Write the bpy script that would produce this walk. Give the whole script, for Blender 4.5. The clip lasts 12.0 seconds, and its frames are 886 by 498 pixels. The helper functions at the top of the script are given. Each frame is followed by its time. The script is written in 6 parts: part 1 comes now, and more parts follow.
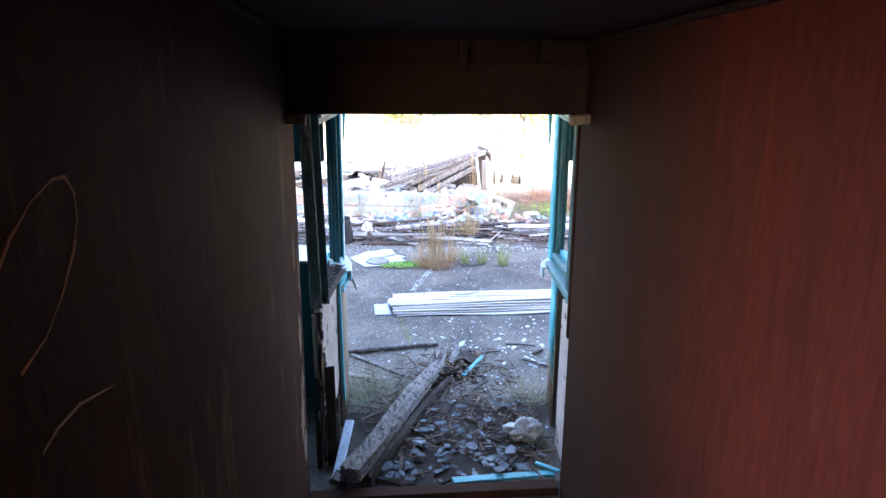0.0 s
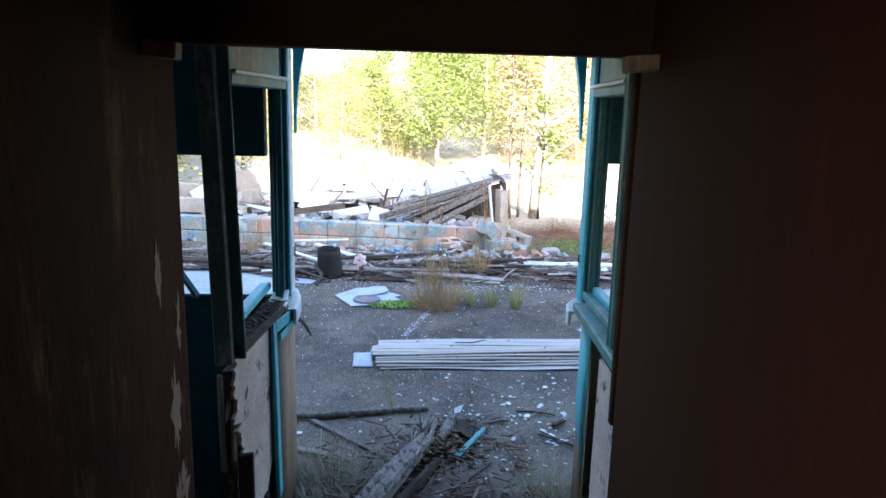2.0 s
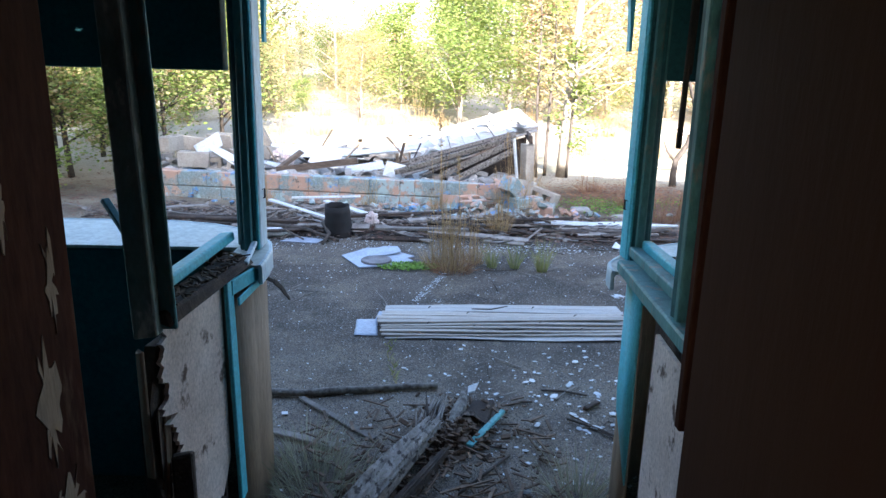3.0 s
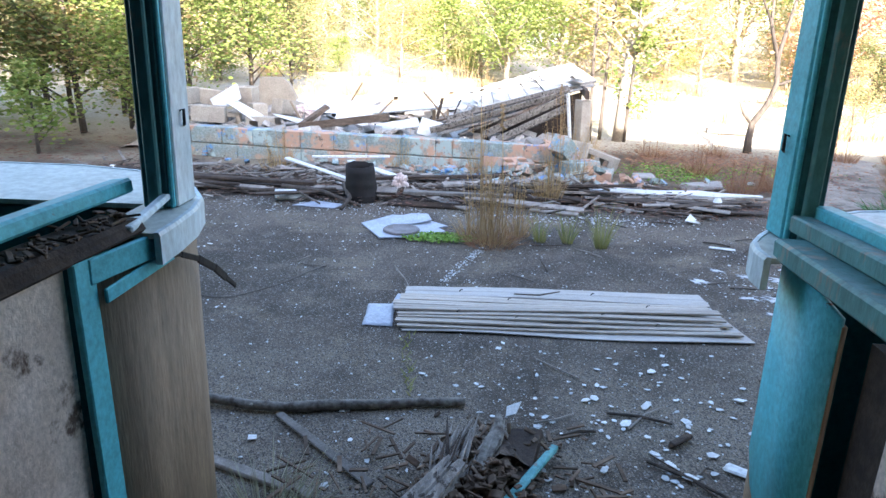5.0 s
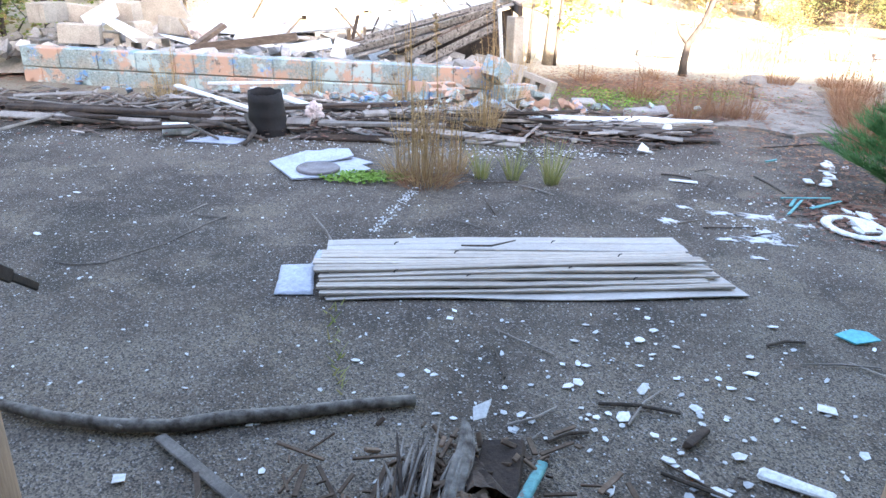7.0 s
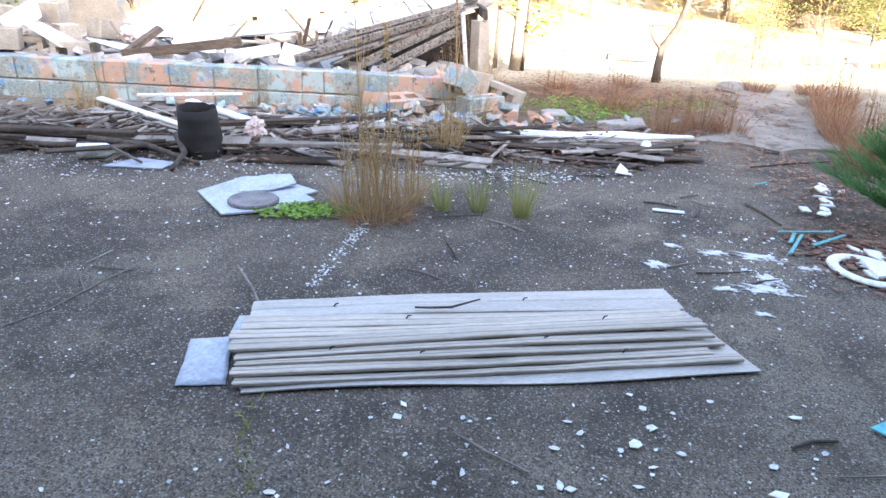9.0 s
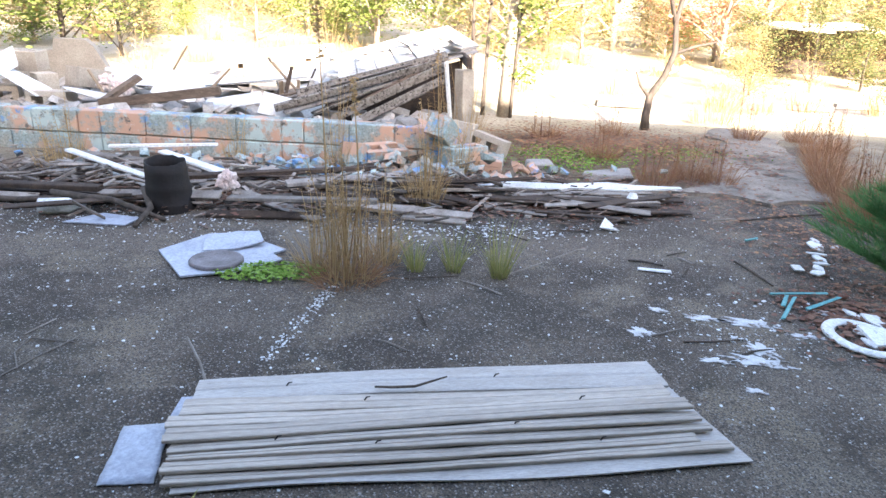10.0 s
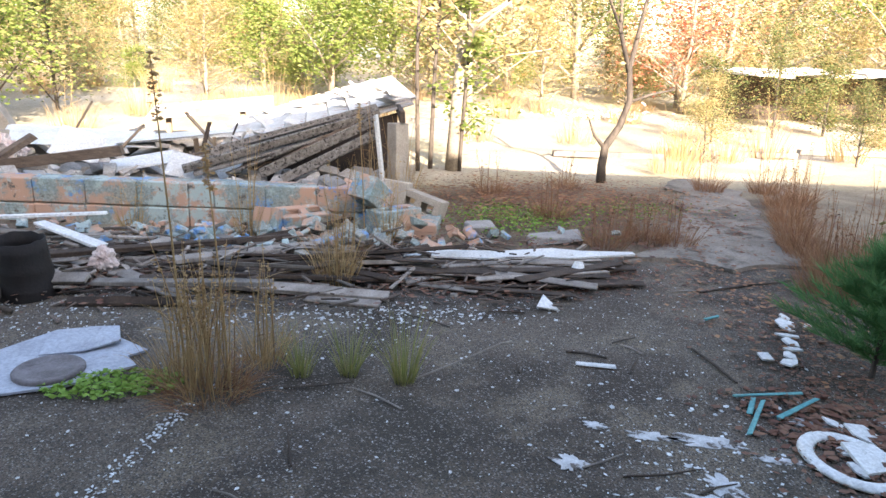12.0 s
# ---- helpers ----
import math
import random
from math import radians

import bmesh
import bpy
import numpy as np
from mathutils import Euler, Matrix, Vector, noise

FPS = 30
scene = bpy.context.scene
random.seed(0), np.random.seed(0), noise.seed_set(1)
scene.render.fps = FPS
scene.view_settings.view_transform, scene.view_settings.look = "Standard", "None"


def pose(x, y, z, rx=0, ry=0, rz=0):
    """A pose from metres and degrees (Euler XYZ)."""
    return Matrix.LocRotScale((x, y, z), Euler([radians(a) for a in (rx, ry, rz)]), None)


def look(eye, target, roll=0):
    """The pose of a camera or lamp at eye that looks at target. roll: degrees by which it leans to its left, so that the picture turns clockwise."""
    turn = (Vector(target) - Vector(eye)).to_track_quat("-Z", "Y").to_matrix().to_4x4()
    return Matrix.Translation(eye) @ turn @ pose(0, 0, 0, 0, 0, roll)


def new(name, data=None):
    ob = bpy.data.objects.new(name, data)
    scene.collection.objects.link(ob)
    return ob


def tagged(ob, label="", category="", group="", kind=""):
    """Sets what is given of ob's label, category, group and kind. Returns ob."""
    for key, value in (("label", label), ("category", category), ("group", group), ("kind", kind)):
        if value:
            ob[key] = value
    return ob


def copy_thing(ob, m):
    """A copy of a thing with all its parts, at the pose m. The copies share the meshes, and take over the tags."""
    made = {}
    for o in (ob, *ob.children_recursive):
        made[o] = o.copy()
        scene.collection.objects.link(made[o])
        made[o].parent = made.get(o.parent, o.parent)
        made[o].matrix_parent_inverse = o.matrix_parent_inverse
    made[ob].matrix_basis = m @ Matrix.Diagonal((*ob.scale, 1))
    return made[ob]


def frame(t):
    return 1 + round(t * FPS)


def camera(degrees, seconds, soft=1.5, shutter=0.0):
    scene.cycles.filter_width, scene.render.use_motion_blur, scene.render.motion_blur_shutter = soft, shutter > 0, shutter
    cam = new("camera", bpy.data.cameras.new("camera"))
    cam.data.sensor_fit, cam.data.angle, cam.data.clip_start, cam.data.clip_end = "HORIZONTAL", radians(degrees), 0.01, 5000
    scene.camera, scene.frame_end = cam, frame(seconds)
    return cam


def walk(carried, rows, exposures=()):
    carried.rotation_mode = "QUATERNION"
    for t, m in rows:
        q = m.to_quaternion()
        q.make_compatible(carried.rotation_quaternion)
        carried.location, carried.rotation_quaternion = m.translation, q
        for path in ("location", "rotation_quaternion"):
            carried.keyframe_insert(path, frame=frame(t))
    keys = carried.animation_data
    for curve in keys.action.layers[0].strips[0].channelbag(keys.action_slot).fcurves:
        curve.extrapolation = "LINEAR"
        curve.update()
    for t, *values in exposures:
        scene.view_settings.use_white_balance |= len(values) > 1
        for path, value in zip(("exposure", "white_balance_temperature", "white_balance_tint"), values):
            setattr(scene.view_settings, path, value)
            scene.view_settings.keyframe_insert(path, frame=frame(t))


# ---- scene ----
cam = camera(65.4, 12.0)
PATH = [
    (0, (0.646, 0.277, 2.299), (0.821, 2.199, 1.777), 0.5),
    (0.5, (0.704, 0.583, 2.206), (0.884, 2.519, 1.736), 0.8),
    (1, (0.729, 0.878, 2.093), (0.905, 2.821, 1.653), 1.3),
    (1.5, (0.836, 1.187, 1.998), (0.995, 3.137, 1.584), 1.2),
    (2, (0.904, 1.505, 1.921), (1.03, 3.459, 1.517), 1.5),
    (2.5, (0.937, 1.842, 1.824), (1.026, 3.795, 1.404), 1.5),
    (3, (1.014, 2.163, 1.697), (1.069, 4.098, 1.194), 1.4),
    (3.2, (1.027, 2.264, 1.645), (1.072, 4.191, 1.112), 1.0),
    (4.8, (1.128, 3.046, 1.47), (1.054, 4.956, 0.881), 1.3),
    (5, (1.081, 3.154, 1.424), (1.014, 5.065, 0.836), 1.7),
    (5.5, (0.991, 3.317, 1.414), (0.955, 5.219, 0.795), 2.0),
    (6, (0.969, 3.421, 1.369), (1.014, 5.299, 0.682), 2.2),
    (6.5, (0.971, 3.635, 1.314), (1.07, 5.492, 0.578), 2.1),
    (7, (1.0, 3.865, 1.255), (1.173, 5.705, 0.491), 2.3),
    (7.2, (1.02, 3.921, 1.252), (1.215, 5.745, 0.455), 2.2),
    (8.8, (1.09, 4.411, 1.275), (1.352, 6.228, 0.482), 2.9),
    (9, (1.122, 4.46, 1.279), (1.384, 6.288, 0.511), 2.8),
    (9.5, (1.2, 4.626, 1.286), (1.466, 6.482, 0.59), 2.8),
    (10, (1.266, 4.671, 1.319), (1.539, 6.539, 0.659), 2.8),
    (10.5, (1.27, 4.728, 1.338), (1.55, 6.602, 0.698), 3.0),
    (11, (1.33, 4.853, 1.329), (1.618, 6.729, 0.699), 2.7),
    (11.5, (1.544, 5.099, 1.315), (1.844, 6.981, 0.707), 2.5),
    (12, (1.721, 5.3, 1.334), (2.06, 7.197, 0.8), 2.2),
]
walk(cam, [(t, look(eye, target, roll)) for t, eye, target, roll in PATH],
     exposures=[(0, 4.45, 6000, 20), (1.5, 3.62, 6000, 16), (2.5, 2.95, 6000, 12), (3.2, 2.9, 6000, 12), (5, 3.1, 6350, 13), (5.5, 3.12, 6500, 14), (6.5, 3.55, 6800, 16), (7.2, 3.55, 6900, 16), (9.5, 3.3, 7000, 16), (10.5, 3.0, 7100, 16), (11.5, 2.85, 7150, 15), (12, 2.55, 7200, 14)])

# ---- world, sun ----
world = bpy.data.worlds.new("sky")
scene.world = world
world.use_nodes = True
wn = world.node_tree
sky = wn.nodes.new("ShaderNodeTexSky")
sky.sky_type = "NISHITA"
sky.sun_disc = False
SUN_EL, SUN_AZ = 23.0, 172.0
sky.sun_elevation, sky.sun_rotation = radians(SUN_EL), radians(SUN_AZ)
sky.dust_density = 2.0
wn.links.new(sky.outputs[0], wn.nodes["Background"].inputs[0])
wn.nodes["Background"].inputs[1].default_value = 0.15
sun = new("sun", bpy.data.lights.new("sun", "SUN"))
sun.data.energy, sun.data.angle, sun.data.color = 4.8, radians(0.6), (1.0, 0.94, 0.85)
sun.matrix_world = look((math.sin(radians(SUN_AZ)) * 40, math.cos(radians(SUN_AZ)) * 40, 40 * math.tan(radians(SUN_EL))), (0, 0, 0))


# ---- materials ----
def mat(name, c1, c2, scale=5.0, rough=0.8, bump=0.3, fine=70.0, c3=None, c3_at=0.6, c3_scale=6.0, stretch=(1, 1, 1), metal=0.0,
        rnd=0.0, island=0.0, dirt=0.35, sharp=0.03, spec=0.3):
    """Two scales of noise between two colours, with patches of a third, fine grain and relief."""
    m = bpy.data.materials.new(name)
    m.use_nodes = True
    nt = m.node_tree
    N, L = nt.nodes, nt.links
    bsdf = N["Principled BSDF"]
    tc, mp = N.new("ShaderNodeTexCoord"), N.new("ShaderNodeMapping")
    mp.inputs["Scale"].default_value = stretch
    L.new(tc.outputs["Object"], mp.inputs[0])

    def nz(sc, detail=5.0, rgh=0.6):
        n = N.new("ShaderNodeTexNoise")
        n.inputs["Scale"].default_value, n.inputs["Detail"].default_value, n.inputs["Roughness"].default_value = sc, detail, rgh
        L.new(mp.outputs[0], n.inputs["Vector"])
        return n

    def ramp(src, a, b, ca, cb):
        r = N.new("ShaderNodeValToRGB")
        r.color_ramp.elements[0].position, r.color_ramp.elements[1].position = a, b
        r.color_ramp.elements[0].color, r.color_ramp.elements[1].color = (*ca, 1), (*cb, 1)
        L.new(src, r.inputs[0])
        return r

    def mix(kind, fac, a, b):
        x = N.new("ShaderNodeMix")
        x.data_type, x.blend_type = "RGBA", kind
        if isinstance(fac, float):
            x.inputs[0].default_value = fac
        else:
            L.new(fac, x.inputs[0])
        L.new(a, x.inputs[6])
        L.new(b, x.inputs[7])
        return x.outputs[2]

    big, small = nz(scale), nz(fine, 4.0, 0.7)
    col = ramp(big.outputs[0], 0.35, 0.65, c1, c2).outputs[0]
    if c3:
        patch = ramp(nz(c3_scale, 8.0, 0.65).outputs[0], c3_at, c3_at + sharp, (0, 0, 0), (1, 1, 1))
        solid = N.new("ShaderNodeRGB")
        solid.outputs[0].default_value = (*c3, 1)
        col = mix("MIX", patch.outputs[0], col, solid.outputs[0])
    grain = ramp(small.outputs[0], 0.3, 0.7, (1 - dirt,) * 3, (1 + dirt * 0.3,) * 3)
    col = mix("MULTIPLY", 1.0, col, grain.outputs[0])
    if rnd or island:
        hsv = N.new("ShaderNodeHueSaturation")
        mr = N.new("ShaderNodeMapRange")
        amount = rnd or island
        mr.inputs[3].default_value, mr.inputs[4].default_value = 1 - amount, 1 + amount
        if rnd:
            L.new(N.new("ShaderNodeObjectInfo").outputs["Random"], mr.inputs[0])
        else:
            L.new(N.new("ShaderNodeNewGeometry").outputs["Random Per Island"], mr.inputs[0])
        L.new(mr.outputs[0], hsv.inputs["Value"])
        L.new(col, hsv.inputs["Color"])
        col = hsv.outputs[0]
    L.new(col, bsdf.inputs["Base Color"])
    bsdf.inputs["Roughness"].default_value, bsdf.inputs["Metallic"].default_value = rough, metal
    bsdf.inputs["Specular IOR Level"].default_value = spec
    if bump:
        add = N.new("ShaderNodeMath")
        add.operation = "MULTIPLY_ADD"
        add.inputs[1].default_value = 0.5
        L.new(small.outputs[0], add.inputs[0])
        L.new(big.outputs[0], add.inputs[2])
        b = N.new("ShaderNodeBump")
        b.inputs["Strength"].default_value, b.inputs["Distance"].default_value = bump, 0.01
        L.new(add.outputs[0], b.inputs["Height"])
        L.new(b.outputs[0], bsdf.inputs["Normal"])
    return m


def leaf_mat(name, ca, cb, cc, glow=0.35):
    """Leaves: three colours by leaf, partly letting light through."""
    m = bpy.data.materials.new(name)
    m.use_nodes = True
    N, L = m.node_tree.nodes, m.node_tree.links
    r = N.new("ShaderNodeValToRGB")
    r.color_ramp.elements[0].color, r.color_ramp.elements[1].color = (*ca, 1), (*cc, 1)
    mid = r.color_ramp.elements.new(0.5)
    mid.color = (*cb, 1)
    L.new(N.new("ShaderNodeNewGeometry").outputs["Random Per Island"], r.inputs[0])
    bsdf = N["Principled BSDF"]
    bsdf.inputs["Roughness"].default_value = 0.7
    bsdf.inputs["Specular IOR Level"].default_value = 0.2
    L.new(r.outputs[0], bsdf.inputs["Base Color"])
    tr, mx = N.new("ShaderNodeBsdfTranslucent"), N.new("ShaderNodeMixShader")
    L.new(r.outputs[0], tr.inputs[0])
    mx.inputs[0].default_value = glow
    L.new(bsdf.outputs[0], mx.inputs[1])
    L.new(tr.outputs[0], mx.inputs[2])
    L.new(mx.outputs[0], N["Material Output"].inputs[0])
    return m


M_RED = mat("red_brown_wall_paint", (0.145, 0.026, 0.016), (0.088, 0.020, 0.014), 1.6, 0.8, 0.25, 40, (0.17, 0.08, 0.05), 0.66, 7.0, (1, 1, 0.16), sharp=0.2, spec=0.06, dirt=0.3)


def brown_dim_end(m, lo, hi, colour):
    """The red paint turns, in ragged vertical streaks, to a brown beyond lo to hi along y, darkened to hold the light's
    fall-off.
    """
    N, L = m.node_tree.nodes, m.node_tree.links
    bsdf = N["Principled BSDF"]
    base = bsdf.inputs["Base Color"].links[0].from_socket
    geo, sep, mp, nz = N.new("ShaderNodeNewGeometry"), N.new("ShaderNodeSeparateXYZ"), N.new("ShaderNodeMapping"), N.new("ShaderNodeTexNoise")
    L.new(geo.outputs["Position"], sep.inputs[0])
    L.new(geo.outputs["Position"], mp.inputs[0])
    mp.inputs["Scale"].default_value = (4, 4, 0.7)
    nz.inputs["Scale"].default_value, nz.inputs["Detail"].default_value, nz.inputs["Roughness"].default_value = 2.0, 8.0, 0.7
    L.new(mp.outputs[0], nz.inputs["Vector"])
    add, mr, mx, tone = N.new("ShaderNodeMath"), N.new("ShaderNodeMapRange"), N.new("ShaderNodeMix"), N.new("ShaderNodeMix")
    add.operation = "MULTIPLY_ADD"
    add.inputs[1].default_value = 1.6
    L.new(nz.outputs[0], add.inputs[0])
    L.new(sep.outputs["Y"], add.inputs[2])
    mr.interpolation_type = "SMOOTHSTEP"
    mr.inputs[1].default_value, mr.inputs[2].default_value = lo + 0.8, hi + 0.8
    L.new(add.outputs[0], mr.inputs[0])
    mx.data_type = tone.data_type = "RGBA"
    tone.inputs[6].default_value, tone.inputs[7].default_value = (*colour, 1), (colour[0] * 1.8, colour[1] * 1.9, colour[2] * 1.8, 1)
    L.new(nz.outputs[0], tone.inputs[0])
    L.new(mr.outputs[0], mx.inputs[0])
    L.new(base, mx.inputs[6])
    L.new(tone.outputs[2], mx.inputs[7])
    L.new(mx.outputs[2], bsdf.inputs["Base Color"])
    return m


# the brown end is darkened to paint in daylight falling off along the wall
brown_dim_end(M_RED, 1.5, 3.1, (0.032, 0.014, 0.008))
M_BROWN = mat("dark_brown_wall_paint", (0.060, 0.021, 0.012), (0.032, 0.015, 0.010), 2.0, 0.8, 0.3, 40, (0.14, 0.09, 0.055), 0.58, 5.0, (1, 1, 0.22), sharp=0.14, spec=0.06, dirt=0.5)
M_CEIL = mat("dark_ceiling_board", (0.052, 0.027, 0.021), (0.03, 0.018, 0.015), 3, 0.9, 0.3, spec=0.06)
M_TEAL = mat("teal_paint", (0.075, 0.42, 0.49), (0.10, 0.49, 0.57), 4, 0.5, 0.2, 60, (0.10, 0.10, 0.085), 0.68, 14.0)
M_TEALW = mat("weathered_teal_paint", (0.10, 0.27, 0.27), (0.05, 0.16, 0.16), 5, 0.6, 0.4, 50, (0.22, 0.23, 0.20), 0.54, 16.0, (1, 1, 0.35), sharp=0.08)
M_ROTTEAL = mat("peeled_dark_teal_post", (0.11, 0.19, 0.18), (0.25, 0.27, 0.235), 9, 0.75, 0.6, 50, (0.40, 0.40, 0.35), 0.56, 12.0, (1, 1, 0.45), sharp=0.05)
M_TEALS = mat("dusty_teal_slat", (0.08, 0.30, 0.32), (0.14, 0.38, 0.38), 8, 0.7, 0.3, 60, (0.20, 0.19, 0.17), 0.60, 20.0)
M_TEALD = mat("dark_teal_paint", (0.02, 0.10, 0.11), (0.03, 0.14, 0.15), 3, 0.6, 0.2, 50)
M_PALE = mat("pale_blue_white_paint", (0.55, 0.66, 0.70), (0.62, 0.70, 0.72), 4, 0.5, 0.2, 50, (0.30, 0.42, 0.44), 0.66, 12.0, (1, 1, 0.4))
M_COUNTER = mat("white_counter_laminate", (0.46, 0.50, 0.46), (0.54, 0.57, 0.53), 3, 0.5, 0.15, 40, (0.42, 0.45, 0.42), 0.7, 8.0)
M_PLY = mat("peeled_whitewashed_plywood", (0.76, 0.65, 0.57), (0.58, 0.47, 0.39), 4, 0.8, 0.4, 60, (0.13, 0.085, 0.065), 0.57, 5.0, (1, 1.6, 1.3), sharp=0.06)
M_WOODG = mat("weathered_grey_wood", (0.30, 0.27, 0.24), (0.18, 0.155, 0.135), 3, 0.85, 0.5, 40, None, stretch=(3, 3, 0.6), rnd=0.35)
M_WOODB = mat("bare_brown_plywood", (0.34, 0.25, 0.17), (0.22, 0.16, 0.11), 4, 0.8, 0.4, 45, (0.09, 0.07, 0.055), 0.66, 5.0, (2.5, 2.5, 0.35), sharp=0.08)
M_GRAIN = mat("cracked_silver_timber", (0.29, 0.262, 0.235), (0.135, 0.115, 0.098), 14, 0.88, 0.8, 60, (0.045, 0.036, 0.03), 0.54, 16.0, (2.2, 0.9, 2.5), sharp=0.05)
M_BEAM = mat("brown_weathered_beam", (0.19, 0.14, 0.105), (0.10, 0.072, 0.055), 9, 0.9, 0.7, 50, (0.045, 0.034, 0.028), 0.60, 12.0, (0.6, 3, 3), sharp=0.08)
M_SOILSHADE = mat("dark_soil_and_gap_shade", (0.045, 0.034, 0.027), (0.075, 0.056, 0.043), 12, 0.95, 0.8, 70)
M_ROT = mat("rotten_dark_wood", (0.085, 0.06, 0.045), (0.04, 0.03, 0.025), 9, 0.9, 0.8, 60)
M_SIDING = mat("faded_grey_siding", (0.52, 0.455, 0.39), (0.38, 0.33, 0.28), 3, 0.75, 0.4, 60, None, stretch=(0.4, 4, 4), rnd=0.16)
M_SHEETP = mat("pale_taupe_siding", (0.47, 0.44, 0.41), (0.38, 0.35, 0.32), 4, 0.6, 0.3, 50, (0.28, 0.25, 0.22), 0.66, 7.0, (0.8, 5, 5), sharp=0.12)
M_SHEET = mat("dirty_white_sheet", (0.42, 0.455, 0.52), (0.32, 0.345, 0.40), 5, 0.55, 0.2, 60, (0.20, 0.185, 0.17), 0.66, 9.0)
M_WHITE = mat("white_painted_board", (0.72, 0.73, 0.73), (0.60, 0.60, 0.58), 5, 0.7, 0.3, 60, (0.22, 0.18, 0.15), 0.68, 9.0, rnd=0.12)
M_SCAB = mat("flaking_white_paint", (0.60, 0.61, 0.62), (0.42, 0.42, 0.42), 9, 0.75, 0.4, 60, (0.12, 0.10, 0.085), 0.55, 14.0, sharp=0.05)
M_DISC = mat("grey_rusty_disc", (0.20, 0.18, 0.19), (0.11, 0.095, 0.095), 9, 0.6, 0.5, 60)
M_CHAR = mat("burnt_black_steel", (0.008, 0.007, 0.007), (0.016, 0.012, 0.011), 6, 0.7, 0.5, 60, (0.05, 0.026, 0.018), 0.64, 8.0, sharp=0.1)
M_BLOCK = mat("grey_concrete_block", (0.46, 0.41, 0.34), (0.36, 0.31, 0.26), 6, 0.9, 0.6, 90, rnd=0.15)
M_BARK = mat("grey_brown_bark", (0.11, 0.088, 0.072), (0.055, 0.044, 0.036), 9, 0.9, 0.8, 60, stretch=(2, 2, 0.5))
M_STICK = mat("mottled_stick_bark", (0.26, 0.24, 0.21), (0.07, 0.055, 0.045), 22, 0.85, 0.6, 60)
M_RUBBER = mat("black_tar_strip", (0.02, 0.018, 0.017), (0.035, 0.03, 0.028), 8, 0.7, 0.4)
M_SHINGLE = mat("grey_asphalt_roofing", (0.30, 0.285, 0.27), (0.20, 0.185, 0.175), 6, 0.9, 0.5, 90, rnd=0.2)
M_TIN = mat("pale_roof_sheet", (0.62, 0.60, 0.57), (0.48, 0.45, 0.42), 4, 0.6, 0.3, 60, (0.36, 0.2, 0.12), 0.63, 5.0)
M_CLOTH = mat("dirty_white_plastic_bag", (0.60, 0.60, 0.58), (0.40, 0.38, 0.35), 8, 0.5, 0.5, 40)
M_PINK = mat("pinkish_insulation_scrap", (0.68, 0.52, 0.48), (0.72, 0.66, 0.62), 9, 0.8, 0.5, 60)
M_SOILBITS = mat("rotten_wood_crumbs", (0.10, 0.065, 0.045), (0.17, 0.12, 0.085), 20, 0.9, 0.3, 60, island=0.4)
M_CHIP = mat("white_paint_flakes", (0.66, 0.68, 0.69), (0.52, 0.54, 0.55), 20, 0.7, 0.1, 60, island=0.25)
M_SHARD = mat("grey_blue_shingle_scraps", (0.09, 0.105, 0.115), (0.24, 0.27, 0.29), 8, 0.8, 0.3, 60, island=0.55)
M_CHALK = mat("tan_chalk", (0.55, 0.38, 0.22), (0.45, 0.30, 0.18), 20, 0.9, 0.2)
M_DRY = leaf_mat("dry_tan_grass", (0.36, 0.24, 0.12), (0.46, 0.33, 0.17), (0.27, 0.16, 0.08))
M_REDGR = leaf_mat("reddish_dry_grass", (0.24, 0.105, 0.062), (0.34, 0.21, 0.12), (0.17, 0.075, 0.05))
M_GREENGR = leaf_mat("green_grass_blades", (0.20, 0.24, 0.07), (0.30, 0.30, 0.11), (0.36, 0.31, 0.15))
M_PALEGR = leaf_mat("grey_green_dry_grass", (0.30, 0.31, 0.22), (0.38, 0.36, 0.26), (0.22, 0.24, 0.15))
M_LITTER = leaf_mat("fallen_leaves", (0.13, 0.055, 0.04), (0.22, 0.12, 0.08), (0.09, 0.045, 0.035), 0.1)
M_MOSS = leaf_mat("bright_green_moss", (0.16, 0.30, 0.05), (0.24, 0.38, 0.08), (0.12, 0.22, 0.04), 0.2)
M_LGREEN = leaf_mat("yellow_green_leaves", (0.14, 0.21, 0.05), (0.22, 0.28, 0.07), (0.32, 0.33, 0.11), 0.45)
M_LDARK = leaf_mat("olive_leaves", (0.08, 0.112, 0.04), (0.14, 0.158, 0.056), (0.25, 0.175, 0.085))
M_LTAN = leaf_mat("tan_autumn_leaves", (0.36, 0.24, 0.10), (0.42, 0.33, 0.18), (0.28, 0.29, 0.11), 0.45)
M_LRED = leaf_mat("red_autumn_leaves", (0.42, 0.13, 0.08), (0.46, 0.22, 0.12), (0.36, 0.10, 0.07))
M_PINE = leaf_mat("pine_needles", (0.06, 0.16, 0.06), (0.09, 0.22, 0.08), (0.12, 0.24, 0.09))


